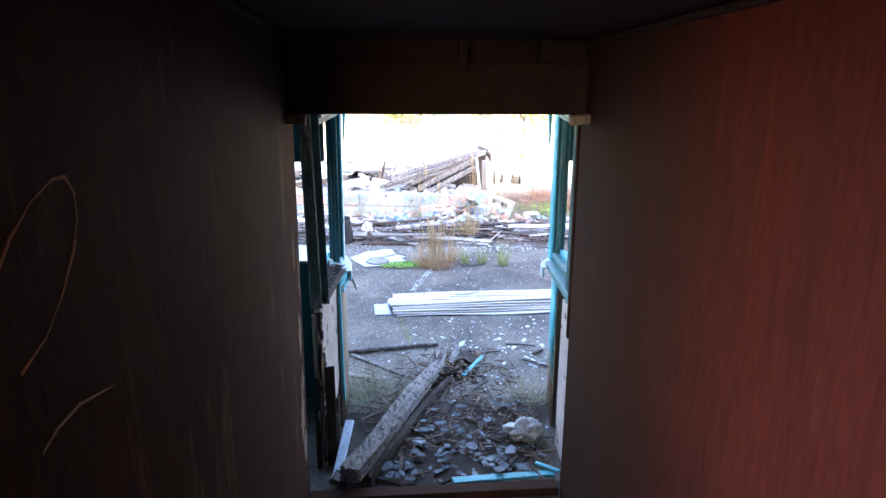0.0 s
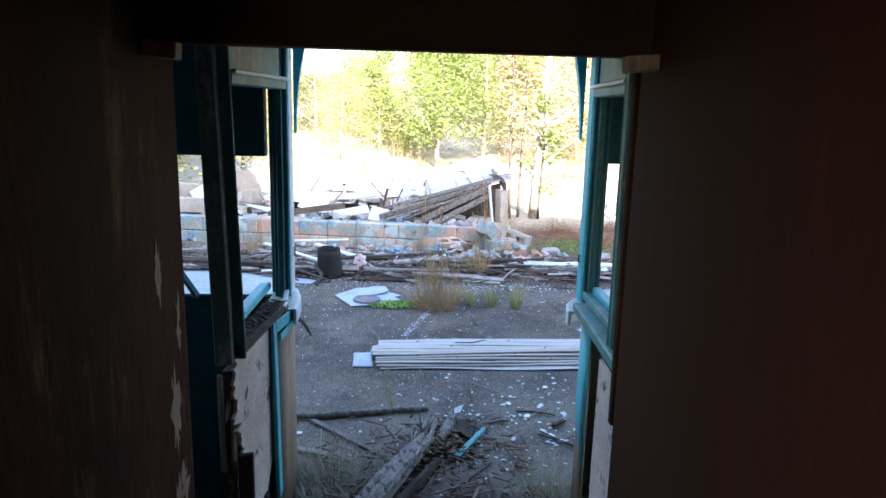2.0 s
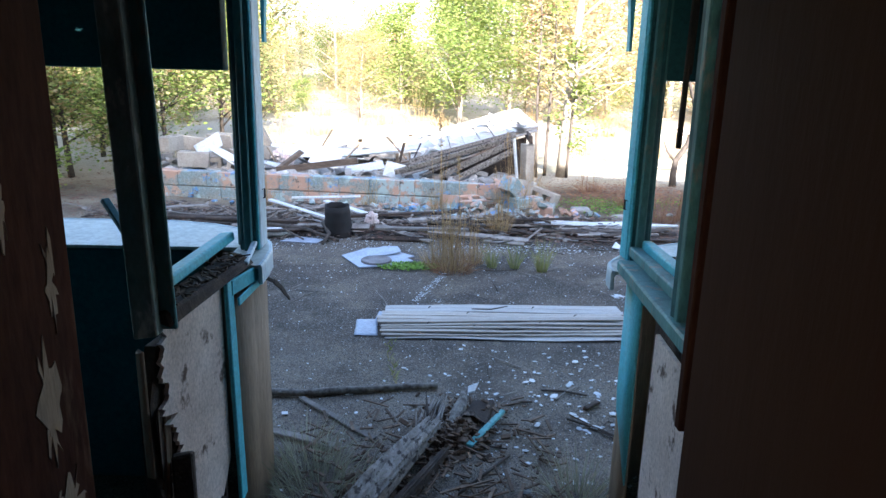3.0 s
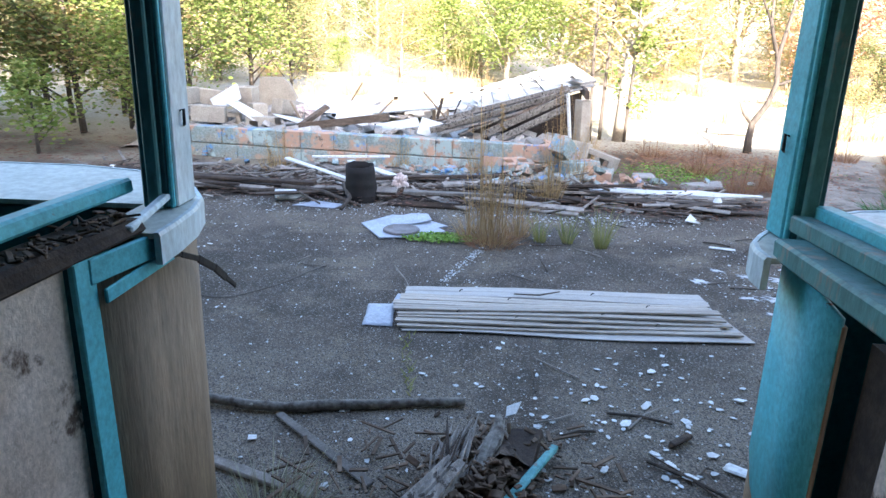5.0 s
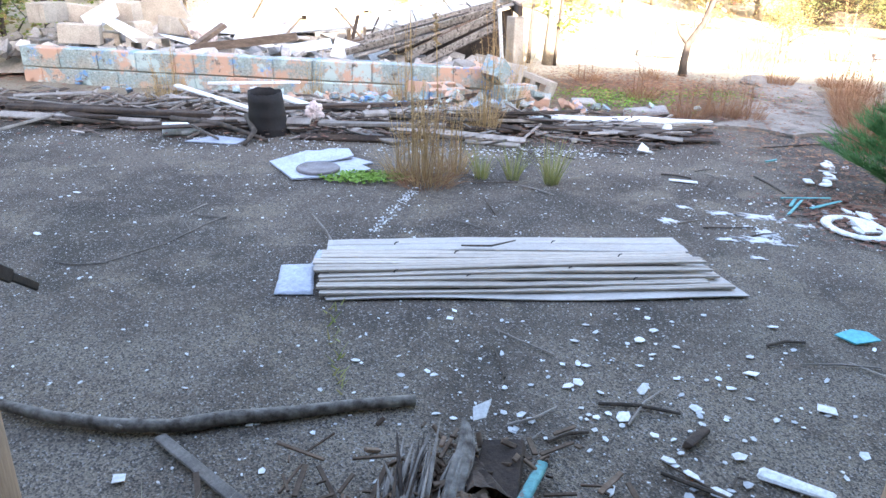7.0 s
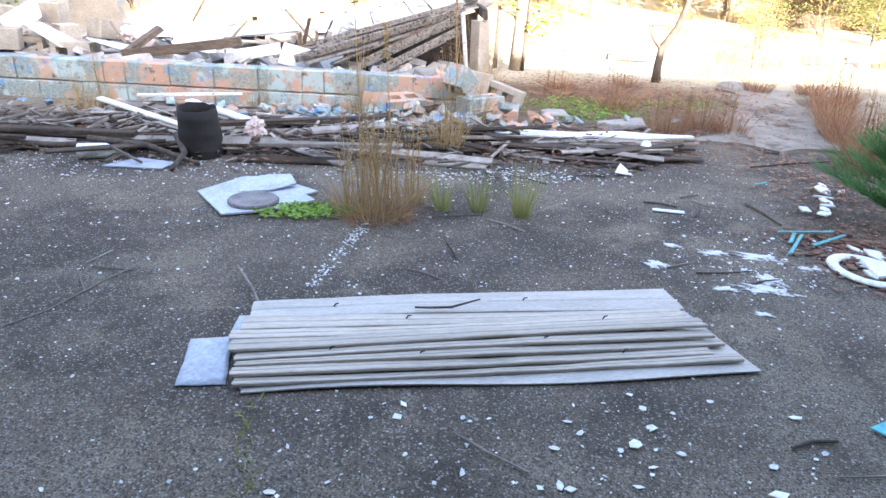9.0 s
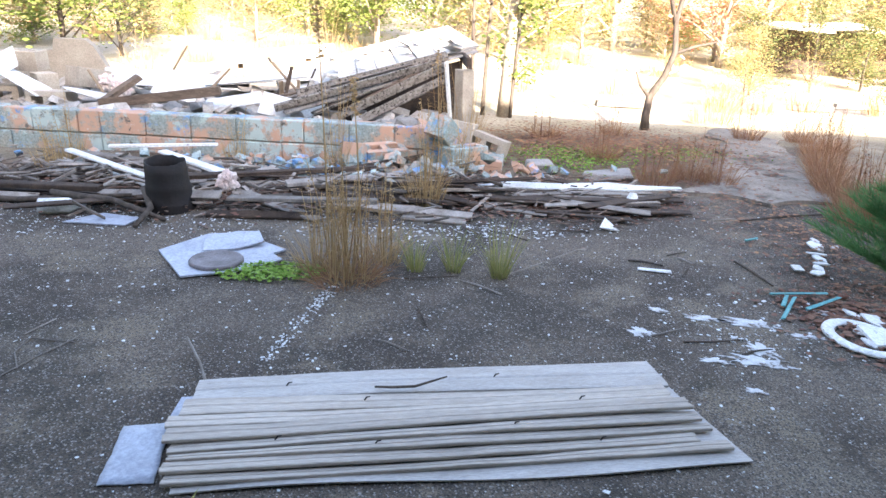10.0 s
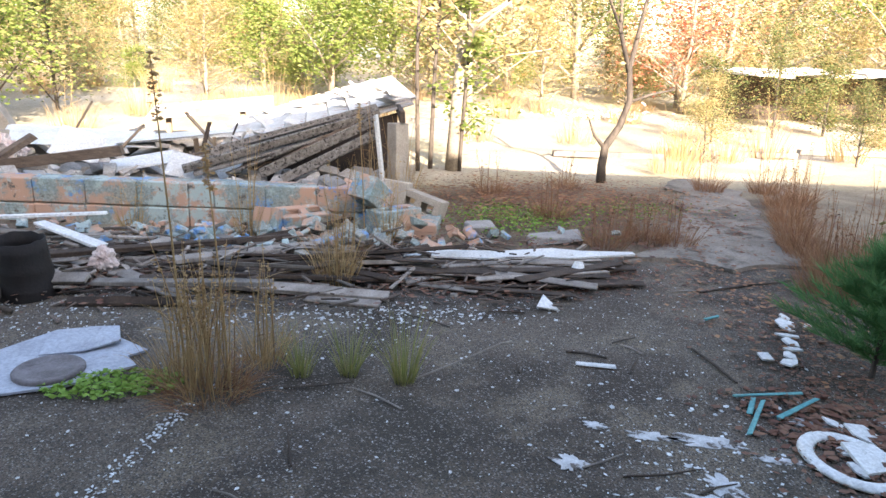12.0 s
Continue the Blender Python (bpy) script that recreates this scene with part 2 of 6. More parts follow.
def ground_material():
    m = bpy.data.materials.new("worn_slab_and_earth")
    m.use_nodes = True
    N, L = m.node_tree.nodes, m.node_tree.links
    bsdf = N["Principled BSDF"]
    tc = N.new("ShaderNodeNewGeometry")
    sep = N.new("ShaderNodeSeparateXYZ")
    L.new(tc.outputs["Position"], sep.inputs[0])

    def nz(sc, detail=6.0, rgh=0.6):
        n = N.new("ShaderNodeTexNoise")
        n.inputs["Scale"].default_value, n.inputs["Detail"].default_value, n.inputs["Roughness"].default_value = sc, detail, rgh
        L.new(tc.outputs["Position"], n.inputs["Vector"])
        return n.outputs[0]

    def rmp(src, a, b, ca, cb):
        r = N.new("ShaderNodeValToRGB")
        r.color_ramp.elements[0].position, r.color_ramp.elements[1].position = a, b
        r.color_ramp.elements[0].color, r.color_ramp.elements[1].color = (*ca, 1), (*cb, 1)
        L.new(src, r.inputs[0])
        return r.outputs[0]

    def mix(fac, a, b, kind="MIX"):
        x = N.new("ShaderNodeMix")
        x.data_type, x.blend_type = "RGBA", kind
        if isinstance(fac, float):
            x.inputs[0].default_value = fac
        else:
            L.new(fac, x.inputs[0])
        L.new(a, x.inputs[6])
        L.new(b, x.inputs[7])
        return x.outputs[2]

    def rgb(c):
        x = N.new("ShaderNodeRGB")
        x.outputs[0].default_value = (*c, 1)
        return x.outputs[0]

    def band(src, lo, hi, wobble=0.0):
        mr = N.new("ShaderNodeMapRange")
        mr.interpolation_type = "SMOOTHSTEP"
        mr.inputs[1].default_value, mr.inputs[2].default_value = lo, hi
        if wobble:
            add = N.new("ShaderNodeMath")
            add.operation = "MULTIPLY_ADD"
            add.inputs[1].default_value = wobble
            L.new(nz(0.9), add.inputs[0])
            L.new(src, add.inputs[2])
            src = add.outputs[0]
        L.new(src, mr.inputs[0])
        return mr.outputs[0]

    vor = N.new("ShaderNodeTexVoronoi")
    vor.inputs["Scale"].default_value = 170
    L.new(tc.outputs["Position"], vor.inputs["Vector"])
    stones = N.new("ShaderNodeSeparateColor")
    L.new(vor.outputs["Color"], stones.inputs[0])
    slab = mix(rmp(nz(1.1), 0.42, 0.60, (0, 0, 0), (1, 1, 1)), rgb((0.068, 0.053, 0.042)), rgb((0.158, 0.125, 0.097)))
    slab = mix(rmp(nz(3.4, 8.0, 0.7), 0.52, 0.68, (0, 0, 0), (0.75, 0.75, 0.75)), slab, rgb((0.175, 0.142, 0.108)))
    slab = mix(rmp(nz(2.1, 8.0, 0.7), 0.56, 0.70, (0, 0, 0), (0.8, 0.8, 0.8)), slab, rgb((0.048, 0.044, 0.030)))
    slab = mix(rmp(nz(0.65, 8.0), 0.54, 0.64, (0, 0, 0), (1, 1, 1)), slab, rgb((0.21, 0.175, 0.135)))
    slab = mix(rmp(nz(1.9, 9.0, 0.72), 0.515, 0.60, (0, 0, 0), (0.7, 0.7, 0.7)), slab, rgb((0.225, 0.180, 0.130)))
    slab = mix(rmp(nz(0.8, 9.0, 0.65), 0.40, 0.47, (0.75, 0.75, 0.75), (0, 0, 0)), slab, rgb((0.045, 0.038, 0.030)))
    dusty = mix(rmp(nz(2.6, 9.0, 0.7), 0.42, 0.56, (0.15, 0.15, 0.15), (1, 1, 1)), slab, rgb((0.215, 0.18, 0.142)))
    slab = mix(band(sep.outputs["Y"], 5.9, 6.9, 0.9), dusty, slab)
    slab = mix(rmp(stones.outputs[0], 0.82, 0.90, (0, 0, 0), (1, 1, 1)), slab, rgb((0.25, 0.23, 0.21)))
    slab = mix(rmp(stones.outputs[1], 0.62, 0.80, (0, 0, 0), (0.8, 0.8, 0.8)), slab, rgb((0.048, 0.043, 0.039)))
    slab = mix(1.0, slab, rmp(nz(150, 5.0, 0.8), 0.34, 0.66, (0.34, 0.34, 0.34), (1.42, 1.42, 1.42)), "MULTIPLY")
    earth = mix(rmp(nz(1.6, 8.0), 0.4, 0.6, (0, 0, 0), (1, 1, 1)), rgb((0.15, 0.115, 0.085)), rgb((0.26, 0.22, 0.16)))
    earth = mix(1.0, earth, rmp(nz(60, 5.0, 0.75), 0.3, 0.7, (0.55, 0.55, 0.55), (1.2, 1.2, 1.2)), "MULTIPLY")
    sand = mix(rmp(nz(0.35, 8.0), 0.42, 0.6, (0, 0, 0), (1, 1, 1)), rgb((0.50, 0.43, 0.34)), rgb((0.40, 0.34, 0.22)))
    sand = mix(1.0, sand, rmp(nz(25, 5.0, 0.75), 0.3, 0.7, (0.6, 0.6, 0.6), (1.1, 1.1, 1.1)), "MULTIPLY")
    col = mix(band(sep.outputs["Y"], 10.0, 10.6, 1.2), slab, earth)
    col = mix(band(sep.outputs["Y"], 12.6, 14.0, 1.5), col, sand)
    L.new(col, bsdf.inputs["Base Color"])
    bsdf.inputs["Roughness"].default_value = 0.88
    bsdf.inputs["Specular IOR Level"].default_value = 0.25
    add = N.new("ShaderNodeMath")
    L.new(nz(120, 4.0, 0.7), add.inputs[0])
    L.new(vor.outputs["Distance"], add.inputs[1])
    b = N.new("ShaderNodeBump")
    b.inputs["Strength"].default_value, b.inputs["Distance"].default_value = 0.55, 0.012
    L.new(add.outputs[0], b.inputs["Height"])
    L.new(b.outputs[0], bsdf.inputs["Normal"])
    return m


def wall_block_material():
    """Concrete block with worn coats of blue, orange and pale paint."""
    m = mat("painted_block_wall", (0.25, 0.35, 0.36), (0.34, 0.32, 0.27), 3.0, 0.85, 0.7, 60, dirt=0.5)
    N, L = m.node_tree.nodes, m.node_tree.links
    bsdf = N["Principled BSDF"]
    base = bsdf.inputs["Base Color"].links[0].from_socket
    geo = N.new("ShaderNodeNewGeometry")

    def patch(scale, at, colour, under, seed):
        mp = N.new("ShaderNodeMapping")
        mp.inputs["Location"].default_value = (seed, seed * 2, 0)
        L.new(geo.outputs["Position"], mp.inputs[0])
        n = N.new("ShaderNodeTexNoise")
        n.inputs["Scale"].default_value, n.inputs["Detail"].default_value, n.inputs["Roughness"].default_value = scale, 8.0, 0.7
        L.new(mp.outputs[0], n.inputs["Vector"])
        r = N.new("ShaderNodeValToRGB")
        r.color_ramp.elements[0].position, r.color_ramp.elements[1].position = at, at + 0.05
        L.new(n.outputs[0], r.inputs[0])
        x = N.new("ShaderNodeMix")
        x.data_type = "RGBA"
        L.new(r.outputs[0], x.inputs[0])
        L.new(under, x.inputs[6])
        x.inputs[7].default_value = (*colour, 1)
        return x.outputs[2]

    col = patch(1.9, 0.505, (0.46, 0.29, 0.21), base, 3)
    col = patch(3.2, 0.53, (0.36, 0.44, 0.43), col, 13)
    col = patch(4.2, 0.575, (0.13, 0.27, 0.48), col, 31)
    col = patch(9.0, 0.60, (0.13, 0.115, 0.10), col, 47)
    col = patch(14.0, 0.62, (0.50, 0.47, 0.42), col, 59)
    L.new(col, bsdf.inputs["Base Color"])
    return m


M_GROUND, M_WALLBLOCK = ground_material(), wall_block_material()


# ---- building tools ----
R = random.Random(7)
BASE = {}


def rot(rx=0, ry=0, rz=0):
    return Euler([radians(a) for a in (rx, ry, rz)]).to_matrix()


class Mesh:
    """Vertices and faces in world metres."""

    def __init__(self):
        self.v, self.f = [], []

    def put(self, verts, faces):
        n = len(self.v)
        self.v += [tuple(p) for p in verts]
        self.f += [tuple(i + n for i in q) for q in faces]
        return self

    def box(self, x, y, z, sx, sy, sz, turn=(0, 0, 0), c=0.004, jit=0.0, seed=None):
        """A box with chamfered edges, centred at x, y, z."""
        rr = random.Random(seed) if seed is not None else R
        h = (sx / 2, sy / 2, sz / 2)
        c = min(c, min(h) * 0.6)
        m = rot(*turn) if not isinstance(turn, Matrix) else turn
        verts, ids = [], {}
        for a in (-1, 1):
            for b in (-1, 1):
                for d in (-1, 1):
                    off = [rr.uniform(-jit, jit) for _ in range(3)] if jit else (0, 0, 0)
                    for k in range(3):
                        p = [s * (hh - (0 if i == k else c)) + o for i, (s, hh, o) in enumerate(zip((a, b, d), h, off))]
                        ids[(a, b, d, k)] = len(verts)
                        verts.append(m @ Vector(p) + Vector((x, y, z)))
        faces = []
        for k in range(3):
            i, j = [q for q in range(3) if q != k]
            for s in (-1, 1):
                loop = []
                for u, w in ((-1, -1), (1, -1), (1, 1), (-1, 1)):
                    e = [0, 0, 0]
                    e[k], e[i], e[j] = s, u, w
                    loop.append(ids[(*e, k)])
                faces.append(loop)
        for k in range(3):
            i, j = [q for q in range(3) if q != k]
            for u in (-1, 1):
                for w in (-1, 1):
                    e, g = [0, 0, 0], [0, 0, 0]
                    e[k], g[k] = -1, 1
                    e[i] = g[i] = u
                    e[j] = g[j] = w
                    faces.append([ids[(*e, i)], ids[(*g, i)], ids[(*g, j)], ids[(*e, j)]])
        for a in (-1, 1):
            for b in (-1, 1):
                for d in (-1, 1):
                    faces.append([ids[(a, b, d, k)] for k in range(3)])
        return self.put(verts, faces)

    def beam(self, p, q, w, h, c=0.004, roll=0.0, jit=0.0):
        """A straight board from p to q, w wide and h thick."""
        p, q = Vector(p), Vector(q)
        d = q - p
        side = d.cross(Vector((0, 0, 1)))
        side = side.normalized() if side.length > 1e-6 else Vector((1, 0, 0))
        up = side.cross(d).normalized()
        m = Matrix((d.normalized(), side, up)).transposed() @ rot(roll)
        mid = (p + q) / 2
        return self.box(*mid, d.length, w, h, m, c, jit)

    def tube(self, pts, radii, n=8, close=True):
        pts = [Vector(p) for p in pts]
        verts, faces = [], []
        for k, p in enumerate(pts):
            d = (pts[min(k + 1, len(pts) - 1)] - pts[max(k - 1, 0)]).normalized()
            s = d.cross(Vector((0.3, 0.2, 1) if abs(d.z) < 0.9 else (1, 0.2, 0))).normalized()
            u = s.cross(d)
            for i in range(n):
                a = 2 * math.pi * i / n
                verts.append(p + (s * math.cos(a) + u * math.sin(a)) * radii[k])
        for k in range(len(pts) - 1):
            for i in range(n):
                j = (i + 1) % n
                faces.append((k * n + i, k * n + j, (k + 1) * n + j, (k + 1) * n + i))
        if close:
            faces += [tuple(range(n - 1, -1, -1)), tuple(range((len(pts) - 1) * n, len(pts) * n))]
        return self.put(verts, faces)

    def prism(self, outline, z0, z1, m=None):
        """A flat outline (x, y) drawn up from z0 to z1; m: a matrix to lay it."""
        n = len(outline)
        verts = [Vector((x, y, z)) for z in (z0, z1) for x, y in outline]
        if m is not None:
            verts = [m @ p for p in verts]
        faces = [tuple(range(n - 1, -1, -1)), tuple(range(n, 2 * n))]
        faces += [(i, (i + 1) % n, n + (i + 1) % n, n + i) for i in range(n)]
        return self.put(verts, faces)

    def blade(self, base, lean, length, width, bend=0.4, seg=3):
        """A tapering, bending grass blade."""
        base, lean = Vector(base), Vector(lean).normalized()
        side = lean.cross(Vector((R.uniform(-1, 1), R.uniform(-1, 1), 0.2))).normalized() * width / 2
        verts, p, d = [], base, lean.copy()
        for k in range(seg):
            s = side * (1 - 0.75 * k / seg)
            verts += [p - s, p + s]
            p = p + d * length / seg
            d = (d + Vector((lean.x, lean.y, -0.25)) * bend * (k + 1) / seg).normalized()
        verts.append(p)
        faces = [(2 * k, 2 * k + 1, 2 * k + 3, 2 * k + 2) for k in range(seg - 1)] + [(2 * seg - 2, 2 * seg - 1, 2 * seg)]
        return self.put(verts, faces)

    def leaf(self, p, size, flat=False):
        a, t = R.uniform(0, 6.28), R.uniform(-0.25, 0.25) if flat else R.uniform(-1.4, 1.4)
        u = Vector((math.cos(a), math.sin(a), 0)) * size
        w = Vector((-math.sin(a) * math.cos(t), math.cos(a) * math.cos(t), math.sin(t))) * size * R.uniform(0.45, 0.75)
        p = Vector(p)
        return self.put([p - u, p - w * 0.8 + u * 0.1, p + u, p + w + u * 0.1], [(0, 1, 2, 3)])

    def chip(self, x, y, size, z=0.002, thick=0.003):
        n = R.choice((4, 5, 5, 6))
        a0, e = R.uniform(0, 6.28), R.uniform(0.4, 1.0)
        out = []
        for k in range(n):
            a, r = a0 + 6.28 * k / n, size * R.uniform(0.6, 1.1)
            px, py = math.cos(a) * r, math.sin(a) * r * e
            out.append((px * math.cos(a0) - py * math.sin(a0), px * math.sin(a0) + py * math.cos(a0)))
        m = Matrix.Translation((x, y, z + thick)) @ rot(R.uniform(-12, 12), R.uniform(-12, 12), 0).to_4x4()
        return self.prism(out, 0, thick, m)


def make(name, mesh, material, parent=None, label="", category="", group="", kind="", smooth=False):
    """Links one mesh object with its origin at its base; under a parent it is a part."""
    pts = np.array(mesh.v)
    lo, hi = pts.min(0), pts.max(0)
    origin = Vector(((lo[0] + hi[0]) / 2, (lo[1] + hi[1]) / 2, lo[2]))
    data = bpy.data.meshes.new(name)
    data.from_pydata((pts - np.array(origin)).tolist(), [], mesh.f)
    if material:
        data.materials.append(material)
    if smooth:
        data.polygons.foreach_set("use_smooth", [True] * len(data.polygons))
    ob = new(name, data)
    place(ob, origin, parent)
    return tagged(ob, label, category, group, kind)


def place(ob, origin, parent=None):
    BASE[ob] = Vector(origin)
    if parent is not None:
        ob.parent = parent
        ob.location = Vector(origin) - BASE[parent]
    else:
        ob.location = origin
    return ob


def thing(name, origin, label, category, group="", kind=""):
    """An Empty at a thing's base, to carry its parts."""
    ob = new(name)
    ob.empty_display_size = 0.1
    place(ob, origin)
    return tagged(ob, label, category, group, kind)


def setting(name, mesh, material, label):
    return make(name, mesh, material, None, label, "", "", "structure")


# ---- ground ----
def build_ground():
    xs = sorted({round(v, 3) for v in (*np.arange(-5, 8, 0.16), *np.arange(-12, 16, 0.8), *np.arange(-60, 61, 6.0), -400, -150, 150, 400)})
    ys = sorted({round(v, 3) for v in (*np.arange(2.6, 15, 0.16), *np.arange(-12, 30, 0.8), *np.arange(-60, 90, 6.0), -400, -150, 150, 500)})
    m = Mesh()
    for y in ys:
        for x in xs:
            near = max(0.0, min(1.0, (y - 10.2) / 2.0))
            z = 0.006 * noise.noise((x * 0.8, y * 0.8, 0)) * min(1, max(0, (y - 3) / 2)) + near * 0.05 * noise.noise((x * 0.9, y * 0.9, 3))
            far = max(0.0, y - 16)
            z += min(1.2, 0.05 * far) + near * 0.02 * noise.noise((x * 3, y * 3, 5))
            m.v.append((x, y, z - (0.03 if y < 3.3 else 0)))
    w = len(xs)
    m.f = [(j * w + i, j * w + i + 1, (j + 1) * w + i + 1, (j + 1) * w + i) for j in range(len(ys) - 1) for i in range(w - 1)]
    return setting("ground", m, M_GROUND, "worn dark concrete slab running out into bare earth and sand")


build_ground()

# ---- the passage ----
XL, XR, YE = 0.232, 1.601, 3.65   # inner faces of its walls, and where they end
CEIL = lambda y: 2.40 + max(0.0, 3.6 - y) * 0.045
FLOOR = lambda y: max(0.0, min(0.99, (3.5 - y) * 0.281))


def build_passage():
    m = Mesh()
    # the side walls, that of the left with an added opening beside the place where the walk begins
    m.box(XL - 0.06, 2.30, 1.35, 0.12, 2.70, 2.9, c=0.006)
    setting("wall_west", m, M_BROWN, "dark brown painted board wall, scuffed and stained")
    # unseen opening added to let daylight onto the east wall
    m = Mesh().box(XL - 0.06, -0.03, 0.6, 0.12, 1.96, 1.3).box(XL - 0.06, -0.03, 2.72, 0.12, 1.96, 0.18).box(XL - 0.06, -1.72, 1.35, 0.12, 1.42, 2.9)
    setting("wall_west", m, M_BROWN, "dark brown painted board wall round an unseen side opening added for light")
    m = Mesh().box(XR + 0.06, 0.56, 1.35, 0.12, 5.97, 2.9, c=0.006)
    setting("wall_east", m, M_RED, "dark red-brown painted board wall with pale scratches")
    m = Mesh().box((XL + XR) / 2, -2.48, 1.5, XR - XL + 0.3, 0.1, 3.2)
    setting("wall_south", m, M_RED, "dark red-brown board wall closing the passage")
    m = Mesh()
    ys = (-2.45, 1.8, 3.56)
    for a, b in zip(ys, ys[1:]):
        m.put([(x, y, CEIL(y) + dz) for dz in (0, 0.06) for y in (a, b) for x in (XL - 0.1, XR + 0.1)],
              [(0, 2, 3, 1), (4, 5, 7, 6), (0, 1, 5, 4), (2, 6, 7, 3), (0, 4, 6, 2), (1, 3, 7, 5)])
    setting("ceiling", m, M_CEIL, "low dark board ceiling of the passage, stained")
    for x in (XL + 0.025, XR - 0.025):
        m = Mesh().beam((x, 0.2, CEIL(0.2) - 0.02), (x, 3.54, CEIL(3.54) - 0.02), 0.03, 0.02)
        setting("trim", m, M_CEIL, "dark worn corner strip under the ceiling")
    # lintel with a broken slot, a block hanging in it
    m = Mesh().box((XL + XR) / 2, 3.50, 2.185, XR - XL - 0.004, 0.085, 0.23, c=0.006)
    setting("lintel", m, M_CEIL, "dark painted lintel board over the way out")
    m = Mesh().box(0.40, 3.50, 2.352, 0.32, 0.08, 0.098).box(1.48, 3.50, 2.352, 0.22, 0.08, 0.098)
    setting("lintel", m, M_CEIL, "broken upper lintel boards with a dark gap between")
    # backing added only to keep the gap above the lintel dark
    setting("lintel", Mesh().box((XL + XR) / 2, 3.60, 2.36, XR - XL + 0.2, 0.03, 0.15), M_CEIL, "board added behind the gap over the lintel to keep it dark")
    make("wood_block", Mesh().box(1.02, 3.45, 2.33, 0.035, 0.05, 0.14, (0, 6, 0)), M_CEIL, None,
         "small wooden block hanging in the gap above the lintel", "wood block")
    for x, s in ((XL + 0.035, 1), (XR - 0.035, -1)):
        make("corner_bracket", Mesh().box(x, 3.43, 2.05, 0.10, 0.06, 0.045, (0, 5 * s, 0)), M_WOODB, None,
             "short worn wooden block under the end of the lintel", "bracket", "blocks under the lintel")
    # the ramp down to the threshold
    ramp = setting("floor", Mesh().put([(x, y, FLOOR(y) - dz - 0.02) for dz in (0.0, 0.1) for y in (-2.45, -0.023, 3.5) for x in (XL, XR)],
                   [(0, 1, 3, 2), (2, 3, 5, 4), (6, 8, 9, 7), (8, 10, 11, 9), (0, 6, 7, 1), (4, 5, 11, 10), (0, 2, 8, 6), (2, 4, 10, 8), (1, 7, 9, 3), (3, 9, 11, 5)]), M_ROT, "sloping boarded floor of the passage")
    for k in range(16):
        y = 3.40 - k * 0.37
        b = Mesh().beam(((XL + 0.01), y, FLOOR(y) + 0.0), ((XR - 0.01), y, FLOOR(y)), 0.33, 0.025, roll=15.7 if y > 0 else 0)
        make("plank", b, M_WOODG, ramp)
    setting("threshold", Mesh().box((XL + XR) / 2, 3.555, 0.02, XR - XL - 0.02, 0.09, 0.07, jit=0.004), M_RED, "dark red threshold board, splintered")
    for k, (y, z, w, h) in enumerate(((3.50, 0.98, 0.05, 0.16), (3.55, 0.74, 0.06, 0.10), (3.47, 0.56, 0.08, 0.22), (3.56, 1.25, 0.03, 0.12), (3.42, 1.45, 0.03, 0.10), (3.53, 0.36, 0.06, 0.12))):
        out = [(y + w * math.cos(a) * (0.7 + 0.9 * noise.noise((math.cos(a) * 2.5, math.sin(a) * 2.5, k + 0.5))), z + h * math.sin(a) * (0.7 + 0.8 * noise.noise((math.cos(a) * 3, math.sin(a) * 3, k + 9.5)))) for a in np.linspace(0, 6.2, 36)]
        setting("bare_patch", Mesh().prism(out, 0.0, 0.003, Matrix(((0, 0, 1, XL - 0.001), (1, 0, 0, 0), (0, 1, 0, 0), (0, 0, 0, 1)))), M_WOODB, "tan patch of bare board where paint has peeled")
    # scratched line on the west wall
    m = Mesh()
    loop = [(1.02, 2.07), (1.06, 2.105), (1.12, 2.135), (1.18, 2.152), (1.215, 2.15), (1.237, 2.125), (1.236, 2.09), (1.21, 2.05), (1.165, 2.005), (1.11, 1.968), (1.04, 1.95)]
    m.tube([(XL - 0.001, y, z) for y, z in loop], [0.0026 + 0.001 * math.sin(2 * i) for i in range(len(loop))], 6)
    m.tube([(XL - 0.001, y, z) for y, z in ((1.06, 1.836), (1.10, 1.846), (1.17, 1.845), (1.30, 1.812))], [0.0015, 0.003, 0.003, 0.001], 6)
    setting("wall_scrawl", m, M_CHALK, "loop scrawled in pale chalk on the wall")


build_passage()


# ---- the entrance with its two booths ----
def rounded(x0, x1, y0, y1, r, side):
    """A slab outline whose one outer corner is round; side 1: the corner lies to the east."""
    out = []
    if side > 0:
        out += [(x0, y0), (x1, y0)] + [(x1 - r + r * math.cos(a), y1 - r + r * math.sin(a)) for a in np.linspace(0, math.pi / 2, 10)] + [(x0, y1)]
    else:
        out += [(x1, y0), (x1, y1)] + [(x0 + r + r * math.cos(a), y1 - r + r * math.sin(a)) for a in np.linspace(math.pi / 2, math.pi, 10)] + [(x0, y0)]
    return out


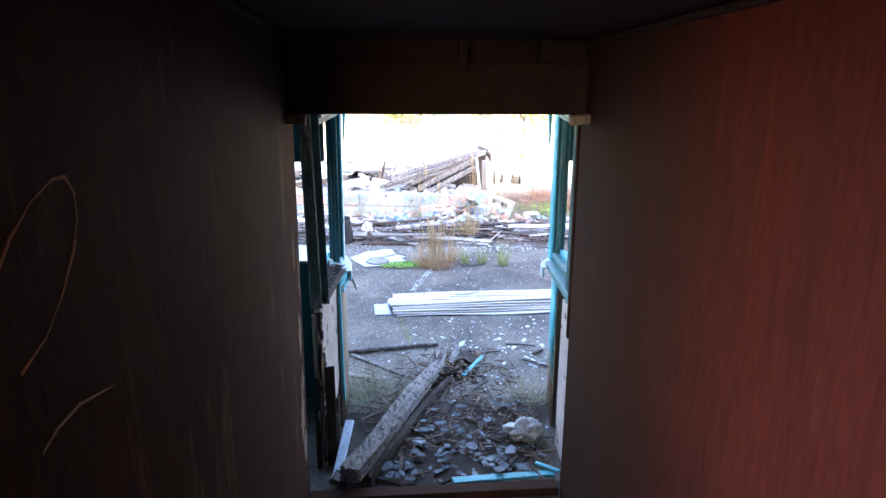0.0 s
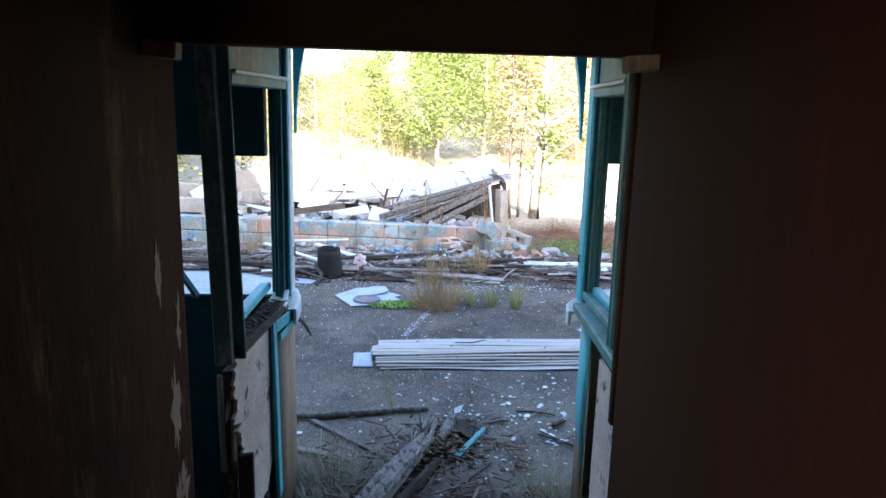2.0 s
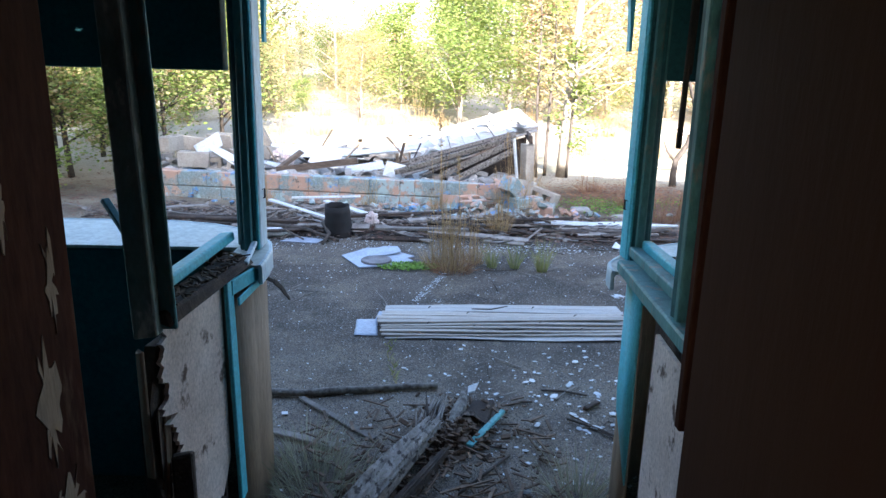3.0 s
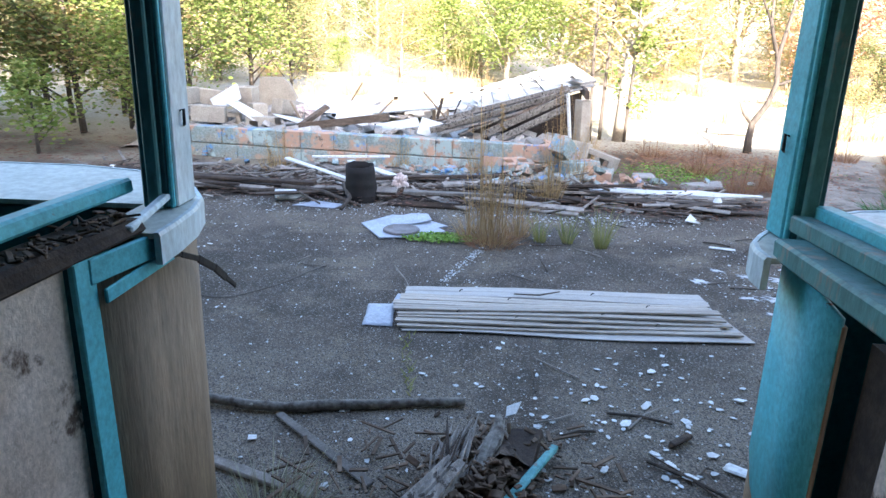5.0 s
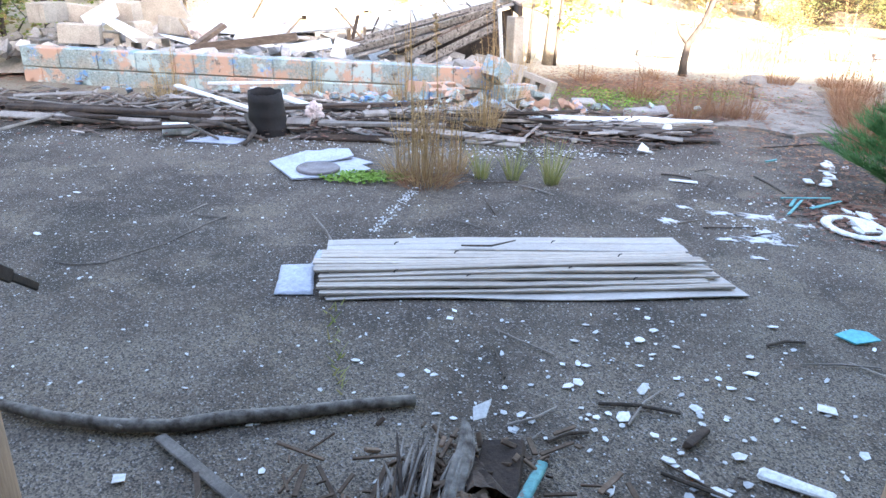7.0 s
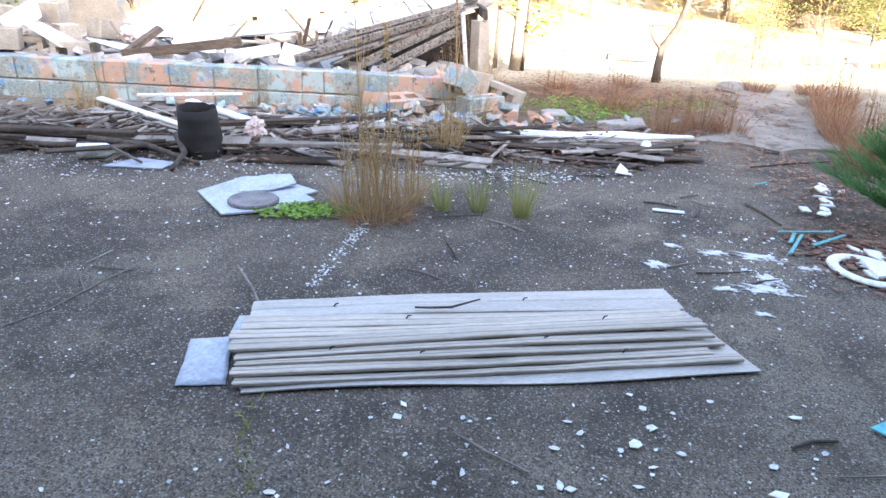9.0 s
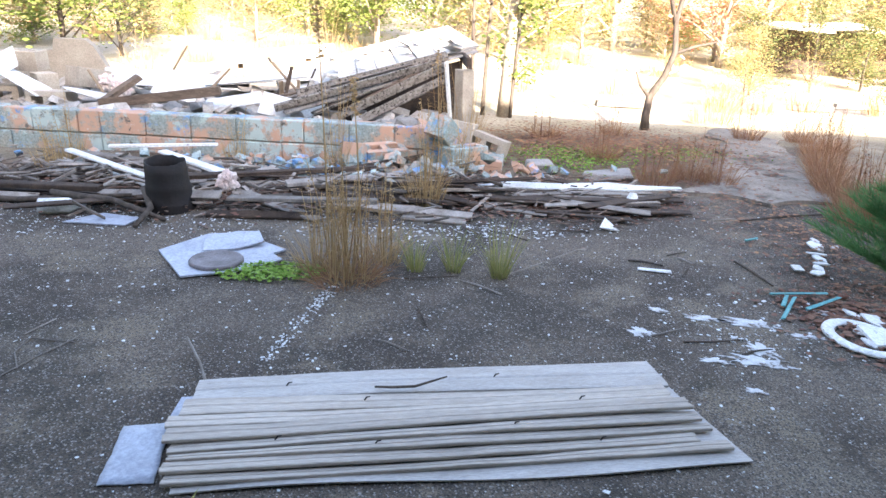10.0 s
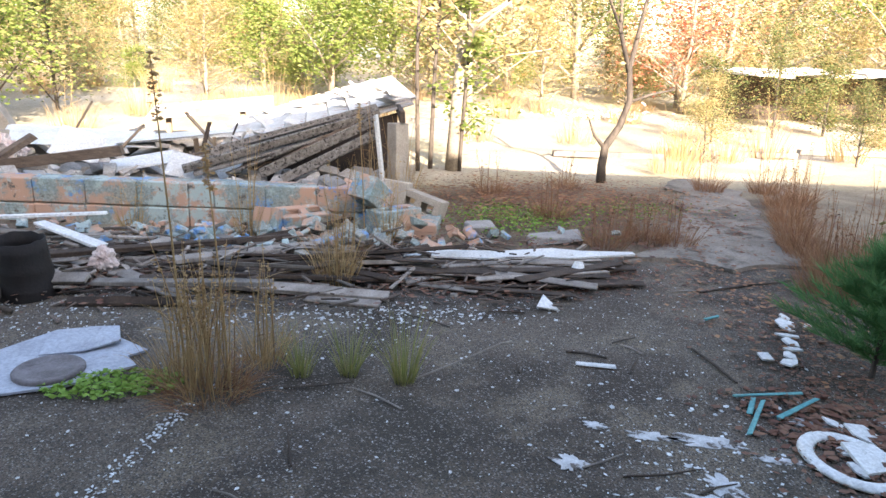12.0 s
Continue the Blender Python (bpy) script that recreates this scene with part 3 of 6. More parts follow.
def window_post(name, x, y, w, d, z0, z1, label, s, lean=0.0, pale=True):
    """A post of several moulded strips; s: the way to the passage."""
    t = thing(name, (x, y, z0), label, "post")
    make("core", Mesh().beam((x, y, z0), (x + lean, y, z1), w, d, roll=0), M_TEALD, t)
    make("stop_strip", Mesh().beam((x + s * w * 0.05, y - d / 2 - 0.009, z0), (x + lean + s * w * 0.05, y - d / 2 - 0.009, z1), w * 0.5, 0.016), M_TEALW, t)
    face = make("edge_strip", Mesh().beam((x + s * (w / 2 + 0.007), y + d * 0.06, z0), (x + lean + s * (w / 2 + 0.007), y + d * 0.06, z1), 0.012, d * 0.8), M_PALE if pale else M_TEAL, t,
         "pale painted outer face" if pale else "")
    nail = [(x + s * (w / 2 + 0.012), y + d * 0.05, z0 + 0.22), (x + s * (w / 2 + 0.022), y + d * 0.05, z0 + 0.225), (x + s * (w / 2 + 0.022), y + d * 0.04, z0 + 0.19), (x + s * (w / 2 + 0.014), y + d * 0.16, z0 + 0.185)]
    make("bent_nail", Mesh().tube(nail, [0.003, 0.0035, 0.004, 0.003], 6), M_RUBBER, face, "rusty bent nail")
    make("stop_strip", Mesh().beam((x - s * (w / 2 + 0.014), y + d * 0.25, z0), (x + lean - s * (w / 2 + 0.014), y + d * 0.25, z1), 0.026, d * 0.4), M_TEALW, t)
    make("bead", Mesh().beam((x + s * (w / 2 + 0.004), y - d * 0.42, z0), (x + lean + s * (w / 2 + 0.004), y - d * 0.42, z1), 0.012, 0.014), M_TEAL, t)
    return t


def build_entrance():
    zs = 1.02   # the sills and counters
    BOOTH = {-1: thing("serving_booth", (0.38, 4.3, 0), "west side of a derelict teal serving booth, torn open and rotten", "booth"),
             1: thing("serving_booth", (1.68, 4.3, 0), "east side of a derelict teal serving booth with a torn corner", "booth")}
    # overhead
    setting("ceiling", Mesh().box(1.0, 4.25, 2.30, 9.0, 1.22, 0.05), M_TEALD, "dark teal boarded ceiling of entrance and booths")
    setting("header", Mesh().box(1.07, 4.78, 2.235, 1.36, 0.10, 0.08), M_TEAL, "teal header over the entrance")
    for s, xa, xb in ((-1, -3.5, 0.28), (1, 1.86, 5.4)):
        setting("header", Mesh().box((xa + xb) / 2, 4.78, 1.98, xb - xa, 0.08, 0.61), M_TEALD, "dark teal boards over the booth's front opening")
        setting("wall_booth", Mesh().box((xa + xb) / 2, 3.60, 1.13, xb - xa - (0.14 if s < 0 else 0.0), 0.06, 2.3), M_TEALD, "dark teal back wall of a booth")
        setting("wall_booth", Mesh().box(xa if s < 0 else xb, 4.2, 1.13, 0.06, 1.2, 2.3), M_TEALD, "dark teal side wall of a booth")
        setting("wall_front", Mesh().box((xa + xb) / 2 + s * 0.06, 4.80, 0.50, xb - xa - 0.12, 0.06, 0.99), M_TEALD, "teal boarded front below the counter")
        # curved bracket beside the header
        x = 0.40 if s < 0 else 1.78
        out = [(0, 0), (0.02, 0)] + [(0.02 + 0.10 * (k / 8) ** 2, 0.42 * k / 8) for k in range(1, 9)] + [(0, 0.42)]
        out = [(px * 0.5, pz) for px, pz in out]
        mm = Matrix.Translation((x, 4.86, 1.78)) @ rot(90, 0, 0 if s < 0 else 180).to_4x4()
        make("knee_bracket", Mesh().prism(out, -0.02, 0.02, mm), M_TEAL, None, "curved teal wooden bracket under the roof edge", "bracket", "brackets under the roof edge")

    # counters: deep white shelves that round the corner of the entrance
    west = [(0.448, 4.50), (0.447, 4.60), (0.438, 4.72), (0.41, 4.84), (0.35, 4.95), (0.25, 5.06), (0.10, 5.15), (-0.10, 5.20), (-3.40, 5.22)]
    east = [(1.680, 4.50), (1.682, 4.56), (1.697, 4.62), (1.727, 4.67), (1.77, 4.725), (1.85, 4.80), (1.95, 4.88), (2.10, 4.96), (2.30, 5.00), (5.30, 5.02)]

    def inset(line, by):
        out = []
        for k, (x, y) in enumerate(line):
            a, b = Vector((*line[max(0, k - 1)], 0)), Vector((*line[min(len(line) - 1, k + 1)], 0))
            d = (b - a).normalized()
            nx, ny = (-d.y, d.x) if line is west else (d.y, -d.x)
            out.append((x + nx * by, y + ny * by))
        return out

    for s, line in ((-1, west), (1, east)):
        t = thing("counter", (line[-1][0] * 0.5 + 0.3, 4.8, 0.92), "white serving counter with a rounded end, running along the booth front", "counter", "serving counters")
        inner = inset(line, 0.012)
        top = inner + ([(-3.40, 4.745), (0.30, 4.745), (0.30, 4.50)] if s < 0 else [(5.30, 4.72), (1.79, 4.72), (1.79, 4.50)])
        make("top", Mesh().prism(top if s < 0 else top[::-1], zs - 0.014, zs - 0.002), M_COUNTER, t)
        n = len(line)
        verts = [(x, y, z) for ring, z in ((line, zs - 0.07), (line, zs - 0.008), (inset(line, 0.004), zs), (inset(line, 0.014), zs), (inset(line, 0.014), zs - 0.07)) for x, y in ring]
        faces = [(r * n + k, r * n + k + 1, ((r + 1) % 5) * n + k + 1, ((r + 1) % 5) * n + k) for r in range(5) for k in range(n - 1)] + [tuple(r * n for r in range(5))]
        make("edge_band", Mesh().put(verts, faces), M_PALE, t, "smooth white bent edge band")

    # rounded corner bases under the counters
    def curved_base(x0, x1, z_low, z1, side, material, wavy=0.0, name="corner_base", label="", grow=0.0):
        west_base = [(0.375, 4.35), (0.395, 4.55), (0.401, 4.68), (0.399, 4.77), (0.375, 4.86), (0.32, 4.95), (0.22, 5.04), (0.08, 5.11), (-0.10, 5.15), (-3.40, 5.17)]
        east_base = [(1.725, 4.26), (1.765, 4.50), (1.772, 4.57), (1.788, 4.637), (1.82, 4.69), (1.87, 4.75), (1.97, 4.83), (2.12, 4.90), (2.30, 4.94), (5.30, 4.96)]
        path = [(x - grow * 0.8 * (1 if x < 1.9 else 0), y + grow * 0.6) for x, y in (west_base if side < 0 else east_base)]
        m = Mesh()
        n = len(path)
        verts = []
        for layer in (0.0, 0.012):
            for k, (px, py) in enumerate(path):
                cx, cy = (0.0 if side < 0 else 2.1), 4.5
                d = Vector((cx - px, cy - py, 0)).normalized() * layer
                low = z_low + (wavy * min(1.0, k / 3.5) + 0.02 * math.sin(k * 1.7) if wavy else 0)
                verts += [(px + d.x, py + d.y, low), (px + d.x, py + d.y, z1)]
        faces = []
        for k in range(n - 1):
            a, b = 2 * k, 2 * k + 2
            faces.append((a, b, b + 1, a + 1))
            o = 2 * n
            faces.append((o + a, o + a + 1, o + b + 1, o + b))
            faces += [(a, o + a, o + b, b), (a + 1, b + 1, o + b + 1, o + a + 1)]
        faces += [(0, 1, 2 * n + 1, 2 * n), (2 * n - 2, 4 * n - 2, 4 * n - 1, 2 * n - 1)]
        m.put(verts, faces)
        return make(name, m, material, BOOTH[side], label, "", "", "", True)

    curved_base(0, 0.425, 0.0, 0.97, -1, M_WOODB, 0.0, "corner_panel", "bent bare brown plywood panel under the counter's round end")
    curved_base(1.705, 0, 0.0, 0.97, 1, M_WOODB, 0.0, "corner_panel", "bent bare brown panel behind torn teal facing")
    curved_base(1.705, 0, 0.31, 0.985, 1, M_TEAL, 0.24, "corner_facing", "bent teal painted facing, torn along its lower edge", grow=0.006)

    # west side: posts, sills, torn panel
    window_post("window_post", 0.352, 4.765, 0.062, 0.13, zs, 2.28, "teal moulded window post at the corner of the counter", 1)
    window_post("window_post", 1.812, 4.675, 0.062, 0.10, zs, 2.28, "teal moulded window post at the corner of the counter", -1, 0.0, False)
    t = thing("window_post", (0.23, 3.93, 0.98), "weathered teal middle window post, leaning and rotten at its foot", "post")
    make("core", Mesh().beam((0.282, 3.925, 0.99), (0.252, 3.925, 2.26), 0.074, 0.06, jit=0.005), M_ROTTEAL, t)
    make("edge_strip", Mesh().beam((0.326, 3.935, 1.0), (0.297, 3.935, 2.26), 0.014, 0.05), M_TEALW, t)
    t = thing("window_post", (1.72, 3.80, 1.06), "weathered teal window post beside the passage wall", "post")
    make("core", Mesh().beam((1.712, 3.81, 1.06), (1.705, 3.81, 2.26), 0.06, 0.11, jit=0.003), M_TEALD, t)
    make("edge_strip", Mesh().beam((1.666, 3.79, 1.06), (1.656, 3.79, 2.26), 0.028, 0.03), M_TEALW, t)
    make("jamb_strip", Mesh().beam((1.632, 3.60, 0.9), (1.625, 3.60, 2.26), 0.03, 0.05), M_BROWN, t, "bare wood jamb strip")
    # window top rails
    for x, s in ((0.25, 1), (1.765, -1)):
        t = thing("window_rail", (x, 4.3, 1.98), "teal window head rail with a weathered board above", "rail", "window head rails")
        a, b = ((0.29, 3.96), (0.352, 4.71)) if s > 0 else ((1.70, 3.85), (1.80, 4.63))
        make("rail", Mesh().beam((*a, 2.0), (*b, 2.0), 0.075, 0.045), M_TEALW, t)
        make("lip", Mesh().beam((a[0] + s * 0.045, a[1], 2.022), (b[0] + s * 0.045, b[1], 2.022), 0.014, 0.016), M_PALE, t)
        make("board", Mesh().beam((*a, 2.15), (*b, 2.15), 0.03, 0.245), M_TEALW, t)
    # west sill: the rail prised loose, rotten ledge under it
    make("loose_sill_rail", Mesh().beam((0.262, 3.97, 1.085), (0.275, 4.70, 1.072), 0.055, 0.034, 0.006, 8), M_TEAL, None, "teal painted sill rail prised loose from its ledge", "rail")
    make("rotten_ledge", Mesh().beam((0.295, 3.93, 1.032), (0.36, 4.52, 1.030), 0.10, 0.036, 0.008, 0, 0.010), M_ROT, BOOTH[-1], "rotten dark wooden ledge under the window")
    m = Mesh()
    for k in range(150):
        u = R.random()
        m.box(0.29 + 0.06 * u + R.uniform(-0.035, 0.045), 3.95 + 0.58 * u, 1.05 + R.uniform(0, 0.010), R.uniform(0.004, 0.012), R.uniform(0.008, 0.045), 0.005, (R.uniform(-20, 20), R.uniform(-20, 20), R.uniform(0, 180)))
    make("rot_crumbs", m, M_SOILBITS, None, "dark crumbs of rotten wood on the ledge", "debris", "", "stuff")
    make("loose_strip", Mesh().beam((0.40, 4.46, 1.035), (0.37, 4.74, 1.05), 0.022, 0.016), M_PALE, None, "short pale teal strip lying across the ledge", "strip")
    # torn panel
    tear = []
    for k in range(67):
        z = 0.30 + 0.67 * k / 66
        tear.append((3.99 - 0.07 * k / 66 + 0.05 * noise.noise((z * 7, 3.3, 0)) + 0.05 * noise.noise((z * 23, 1.3, 4)) + 0.07 * noise.noise((z * 61, 5.1, 2)), z))
    prof = [(3.92, 1.005), (4.285, 1.012), (4.285, 0.40), (4.23, 0.31), (4.15, 0.20), (4.06, 0.08), (4.00, 0.0), (3.94, 0.05), (3.97, 0.13), (4.03, 0.22)] + tear
    mm = Matrix(((0, 0, 1, 0.335), (1, 0, 0, 0), (0, 1, 0, 0), (0, 0, 0, 1)))
    shear = Matrix(((1, 0.16, 0, -0.655), (0, 1, 0, 0), (0, 0, 1, 0), (0, 0, 0, 1)))
    make("torn_panel", Mesh().prism(prof[::-1], -0.012, 0, shear @ mm), M_PLY, BOOTH[-1], "whitewashed plywood panel, torn and peeling along its edge")
    back = [(3.88, 0.0), (3.88, 0.8), (3.93, 0.95), (4.27, 0.96), (4.27, 0.0)]
    make("rotten_backing", Mesh().prism(back, -0.05, -0.02, shear @ mm), M_ROT, BOOTH[-1], "dark rotten boards behind the torn panel")
    for k, (y, h, w) in enumerate(((4.26, 0.42, 0.05), (4.19, 0.30, 0.06), (4.11, 0.22, 0.05), (3.93, 0.62, 0.06))):
        make("splintered_stud", Mesh().beam((0.33 + 0.003 * k, y, 0), (0.335, y + 0.01, h), w, 0.03, 0.006, 0, 0.006), M_ROT, BOOTH[-1], "splintered dark stud below the torn panel")
    fr = random.Random(31)
    for k in range(26):
        y, z0 = 3.87 + 0.11 * fr.random(), fr.choice((0.0, 0.2, fr.uniform(0.2, 0.6)))
        h = fr.uniform(0.12, 0.40)
        x = 0.286 + 0.16 * (y - 3.93) + fr.uniform(-0.012, 0.006)
        make("rotten_fibre", Mesh().beam((x, y, z0), (x + fr.uniform(-0.006, 0.01), y + fr.uniform(-0.03, 0.03), z0 + h), fr.uniform(0.006, 0.02), fr.uniform(0.008, 0.035), 0.003, 0, 0.004), fr.choice((M_ROT, M_ROT, M_SOILBITS, M_WOODB)), BOOTH[-1])
    make("corner_strip", Mesh().beam((0.392, 4.318, 0.22), (0.380, 4.318, 1.018), 0.068, 0.014, 0.003), M_TEAL, BOOTH[-1], "teal corner strip between panel and bent plywood")
    make("top_strip", Mesh().beam((0.384, 4.33, 0.988), (0.432, 4.58, 0.985), 0.012, 0.052, 0.003), M_TEAL, BOOTH[-1], "teal strip under the counter's end")
    pts = [(0.422, 4.56, 0.945), (0.432, 4.63, 0.932), (0.442, 4.70, 0.90), (0.451, 4.776, 0.852), (0.457, 4.83, 0.808), (0.462, 4.885, 0.765)]
    m = Mesh()
    for a, b, w in zip(pts, pts[1:], (0.008, 0.014, 0.020, 0.022, 0.014)):
        m.beam(a, b, 0.006, w)
    make("hanging_strip", m, M_RUBBER, BOOTH[-1], "torn black strip curling out from the corner")
    make("split_strip", Mesh().beam((0.402, 4.35, 0.935), (0.426, 4.60, 0.945), 0.008, 0.030), M_TEAL, BOOTH[-1], "teal splinter peeling off the corner")
    # something propped on the far counter
    make("propped_slat", Mesh().beam((0.02, 4.50, 1.07), (-0.13, 4.62, 1.22), 0.03, 0.02), M_TEALD, None, "dark teal slat propped on the counter", "slat")

    # east side
    t = thing("window_sill", (1.70, 4.2, 0.96), "weathered teal window sill with a double rail", "sill")
    make("board", Mesh().beam((1.676, 3.60, 1.088), (1.768, 4.53, 1.028), 0.12, 0.045, 0.006, 0, 0.003), M_TEALW, t)
    make("rail", Mesh().beam((1.712, 3.80, 1.118), (1.795, 4.62, 1.062), 0.042, 0.036), M_TEALW, t)
    make("rail", Mesh().beam((1.755, 3.80, 1.132), (1.838, 4.62, 1.078), 0.04, 0.05), M_TEAL, t)
    prof = [(3.70, 0.0), (3.70, 0.955), (4.06, 0.955), (4.07, 0.5), (4.05, 0.0)]
    sh2 = Matrix(((1, 0.06, 0, -0.225), (0, 1, 0, 0), (0, 0, 1, 0), (0, 0, 0, 1)))
    mm2 = Matrix(((0, 0, 1, 1.685), (1, 0, 0, 0), (0, 1, 0, 0), (0, 0, 0, 1)))
    make("side_panel", Mesh().prism(prof, 0, 0.012, sh2 @ mm2), M_PLY, BOOTH[1], "stained whitish panel under the window sill")
    # dark backing fills the open gap in place of its shade
    make("panel_backing", Mesh().prism([(3.7, 0), (3.7, 0.97), (4.24, 0.955), (4.24, 0)], 0.05, 0.07, sh2 @ mm2), M_ROT, BOOTH[1], "dark backing that stands in for the shade in the gap beside the panel")
    for k in range(3):
        make("hanging_slat", Mesh().beam((1.895 + 0.02 * k, 4.55 + 0.03 * k, 2.25), (1.89 + 0.02 * k, 4.55 + 0.03 * k, 1.45 + 0.25 * k), 0.012, 0.02), M_ROT, None,
             "thin dark slat hanging in the booth opening", "slat", "slats hanging in the booth")


build_entrance()


def build_front_range():
    """The long building over the booths, its unseen mass added so that its roof shades the yard."""
    for xa, xb in ((-9.0, -3.53), (5.43, 10.0)):
        setting("wall_front", Mesh().box((xa + xb) / 2, 4.7, 1.3, xb - xa, 0.14, 2.6), M_TEALW, "unseen weathered teal boarded front")
    setting("wall_north", Mesh().box(0.5, 4.76, 2.62, 19.0, 0.12, 0.60), M_TEALW, "unseen weathered teal boards under the eaves")
    y0, y1, yr, h0 = 2.4, 4.95, 3.5, 2.85
    ridge = lambda x: 4.93 - 0.111 * x   # lower toward the east, so that the shadow's edge runs aslant
    t = thing("roof", (0.5, yr, h0), "unseen low pitched roof of grey asphalt roofing over the booths, shaped to shade the yard", "roof", "", "structure")
    for a, b in ((y0, yr), (y1, yr)):
        m = Mesh().put([(x, y, z + dz) for dz in (0, 0.08) for x in (-9.2, 10.2) for y, z in ((a, h0), (b, ridge(x)))],
                       [(0, 1, 3, 2), (4, 6, 7, 5), (0, 4, 5, 1), (2, 3, 7, 6), (0, 2, 6, 4), (1, 5, 7, 3)])
        make("slope", m, M_SHINGLE, t)
    for x in (-9.0, 10.0):
        make("gable", Mesh().prism([(y0, 2.3), (y1, 2.3), (y1, h0), (yr, ridge(x)), (y0, h0)], -0.05, 0.05, Matrix(((0, 0, 1, x), (1, 0, 0, 0), (0, 1, 0, 0), (0, 0, 0, 1)))), M_TEALW, t)
    for xa, xb in ((-9.0, XL - 0.14), (XR + 0.14, 10.0)):
        setting("wall_south", Mesh().box((xa + xb) / 2, 2.48, 1.4, xb - xa, 0.12, 2.9), M_TEALW, "unseen weathered teal boarded rear wall")


build_front_range()


# ---- the yard: things on the slab ----
def build_siding():
    """Warped siding boards of several widths on a pale sheet, fanned out toward one end."""
    under = Mesh()
    n = 16
    for k in range(n + 1):
        u = k / n
        near, far = (0.775 + 1.76 * u, 6.328 + 0.012 * math.sin(u * 7) + 0.02 * u), (0.765 + 1.675 * u, 6.86 + 0.12 * u)
        for w in (0, 0.2, 0.4, 0.6, 0.8, 1.0):
            for dz in (0.004, 0.009):
                under.v.append((near[0] + (far[0] - near[0]) * w, near[1] + (far[1] - near[1]) * w, dz + 0.004 * (1 + math.sin(u * 9 + w * 4))))
    q = 12
    for k in range(n):
        for j in range(5):
            for d, flip in ((0, True), (1, False)):
                f = (k * q + 2 * j + d, (k + 1) * q + 2 * j + d, (k + 1) * q + 2 * j + 2 + d, k * q + 2 * j + 2 + d)
                under.f.append(f[::-1] if flip else f)
        under.f += [(k * q, (k + 1) * q, (k + 1) * q + 1, k * q + 1), (k * q + 11, (k + 1) * q + 11, (k + 1) * q + 10, k * q + 10)]
    under.f += [tuple(range(0, 12, 2)) + tuple(range(11, 0, -2)), tuple(n * q + i for i in range(1, 12, 2)) + tuple(n * q + i for i in range(10, -1, -2))]
    make("siding_sheet", under, M_SHEETP, None, "pale taupe sheet lying under the siding boards", "sheet")
    # west end: far and near edge; east end: far and near edge; ends in x; height
    boards = [(6.925, 6.765, 7.00, 6.80, 0.745, 2.45, 0.026, 1), (6.775, 6.665, 6.805, 6.725, 0.728, 2.425, 0.032, 0), (6.672, 6.60, 6.735, 6.665, 0.702, 2.41, 0.040, 0), (6.605, 6.525, 6.675, 6.60, 0.712, 2.445, 0.048, 0),
              (6.532, 6.478, 6.605, 6.552, 0.735, 2.455, 0.036, 0), (6.480, 6.438, 6.555, 6.505, 0.742, 2.475, 0.030, 0), (6.442, 6.392, 6.508, 6.445, 0.735, 2.40, 0.026, 0), (6.395, 6.35, 6.452, 6.405, 0.748, 2.492, 0.020, 0)]
    for k, (wf, wn, ef, en, xa, xb, z, pale) in enumerate(boards):
        m = Mesh()
        n = 22
        for i in range(n + 1):
            u = i / n
            far, near = wf + (ef - wf) * u + 0.004 * math.sin(u * 6 + k * 2.1), wn + (en - wn) * u + 0.005 * math.sin(u * 5 + k * 1.7)
            x = xa + (xb - xa) * u
            lift = z + 0.006 * math.sin(u * 4.2 + k * 1.3) + 0.003 * noise.noise((u * 9, k, 0))
            w = far - near
            for v, h in ((0, 0), (0, 0.009), (0.05, 0.011), (0.42, 0.008), (0.46, 0.0055), (0.52, 0.0085), (0.96, 0.004), (1, 0.0)):
                dx = 0.012 * noise.noise((v * 4, k, 5)) if i in (0, n) else 0
                m.v.append((x + dx, near + w * v, lift + h))
        q = 8
        m.f = [(i * q + j, (i + 1) * q + j, (i + 1) * q + (j + 1) % q, i * q + (j + 1) % q) for i in range(n) for j in range(q)]
        m.f += [tuple(range(q)), tuple(range((n + 1) * q - 1, n * q - 1, -1))]
        board = make("siding_board", m, M_SHEETP if pale else M_SIDING, None, "broad pale siding sheet with faint cross lines" if pale else "long faded taupe siding board lying in a fanned stack", "siding board", "stack of siding boards")
        for u in ((0.18, 0.62), (0.35,), (0.8,), ())[k % 4]:
            p = Vector((xa + (xb - xa) * u, (wf + wn) / 2 + ((ef + en) - (wf + wn)) / 2 * u, z + 0.010))
            make("nail", Mesh().tube([p, p + Vector((0.008, 0.003, 0.010)), p + Vector((0.02, 0.004, 0.011))], [0.003, 0.0028, 0.002], 5), M_RUBBER, board, "dark bent nail")
    sheet = Mesh()
    for i in range(9):
        for j in range(9):
            u, v = i / 8, j / 8
            x = (0.558 + 0.142 * u) * v + (0.566 + 0.155 * u) * (1 - v) + (0.006 * noise.noise((u * 5, v * 5, 1)) if i in (0, 8) else 0)
            y = 6.383 + 0.285 * v + 0.012 * u * v + (0.008 * noise.noise((u * 5, v * 5, 2)) if j in (0, 8) else 0)
            sheet.v.append((x, y, 0.010 + 0.010 * abs(noise.noise((u * 3, v * 4, 3))) + 0.012 * max(0, v - 0.75)))
    top = len(sheet.v)
    sheet.v += [(x, y, z - 0.004) for x, y, z in sheet.v]
    for i in range(8):
        for j in range(8):
            f = (i * 9 + j, (i + 1) * 9 + j, (i + 1) * 9 + j + 1, i * 9 + j + 1)
            sheet.f += [f, tuple(top + a for a in f[::-1])]
    rim = [i * 9 for i in range(9)] + [72 + j for j in range(1, 9)] + [i * 9 + 8 for i in range(7, -1, -1)] + [j for j in range(7, 0, -1)]
    sheet.f += [(a, top + a, top + b, b) for a, b in zip(rim, rim[1:] + rim[:1])]
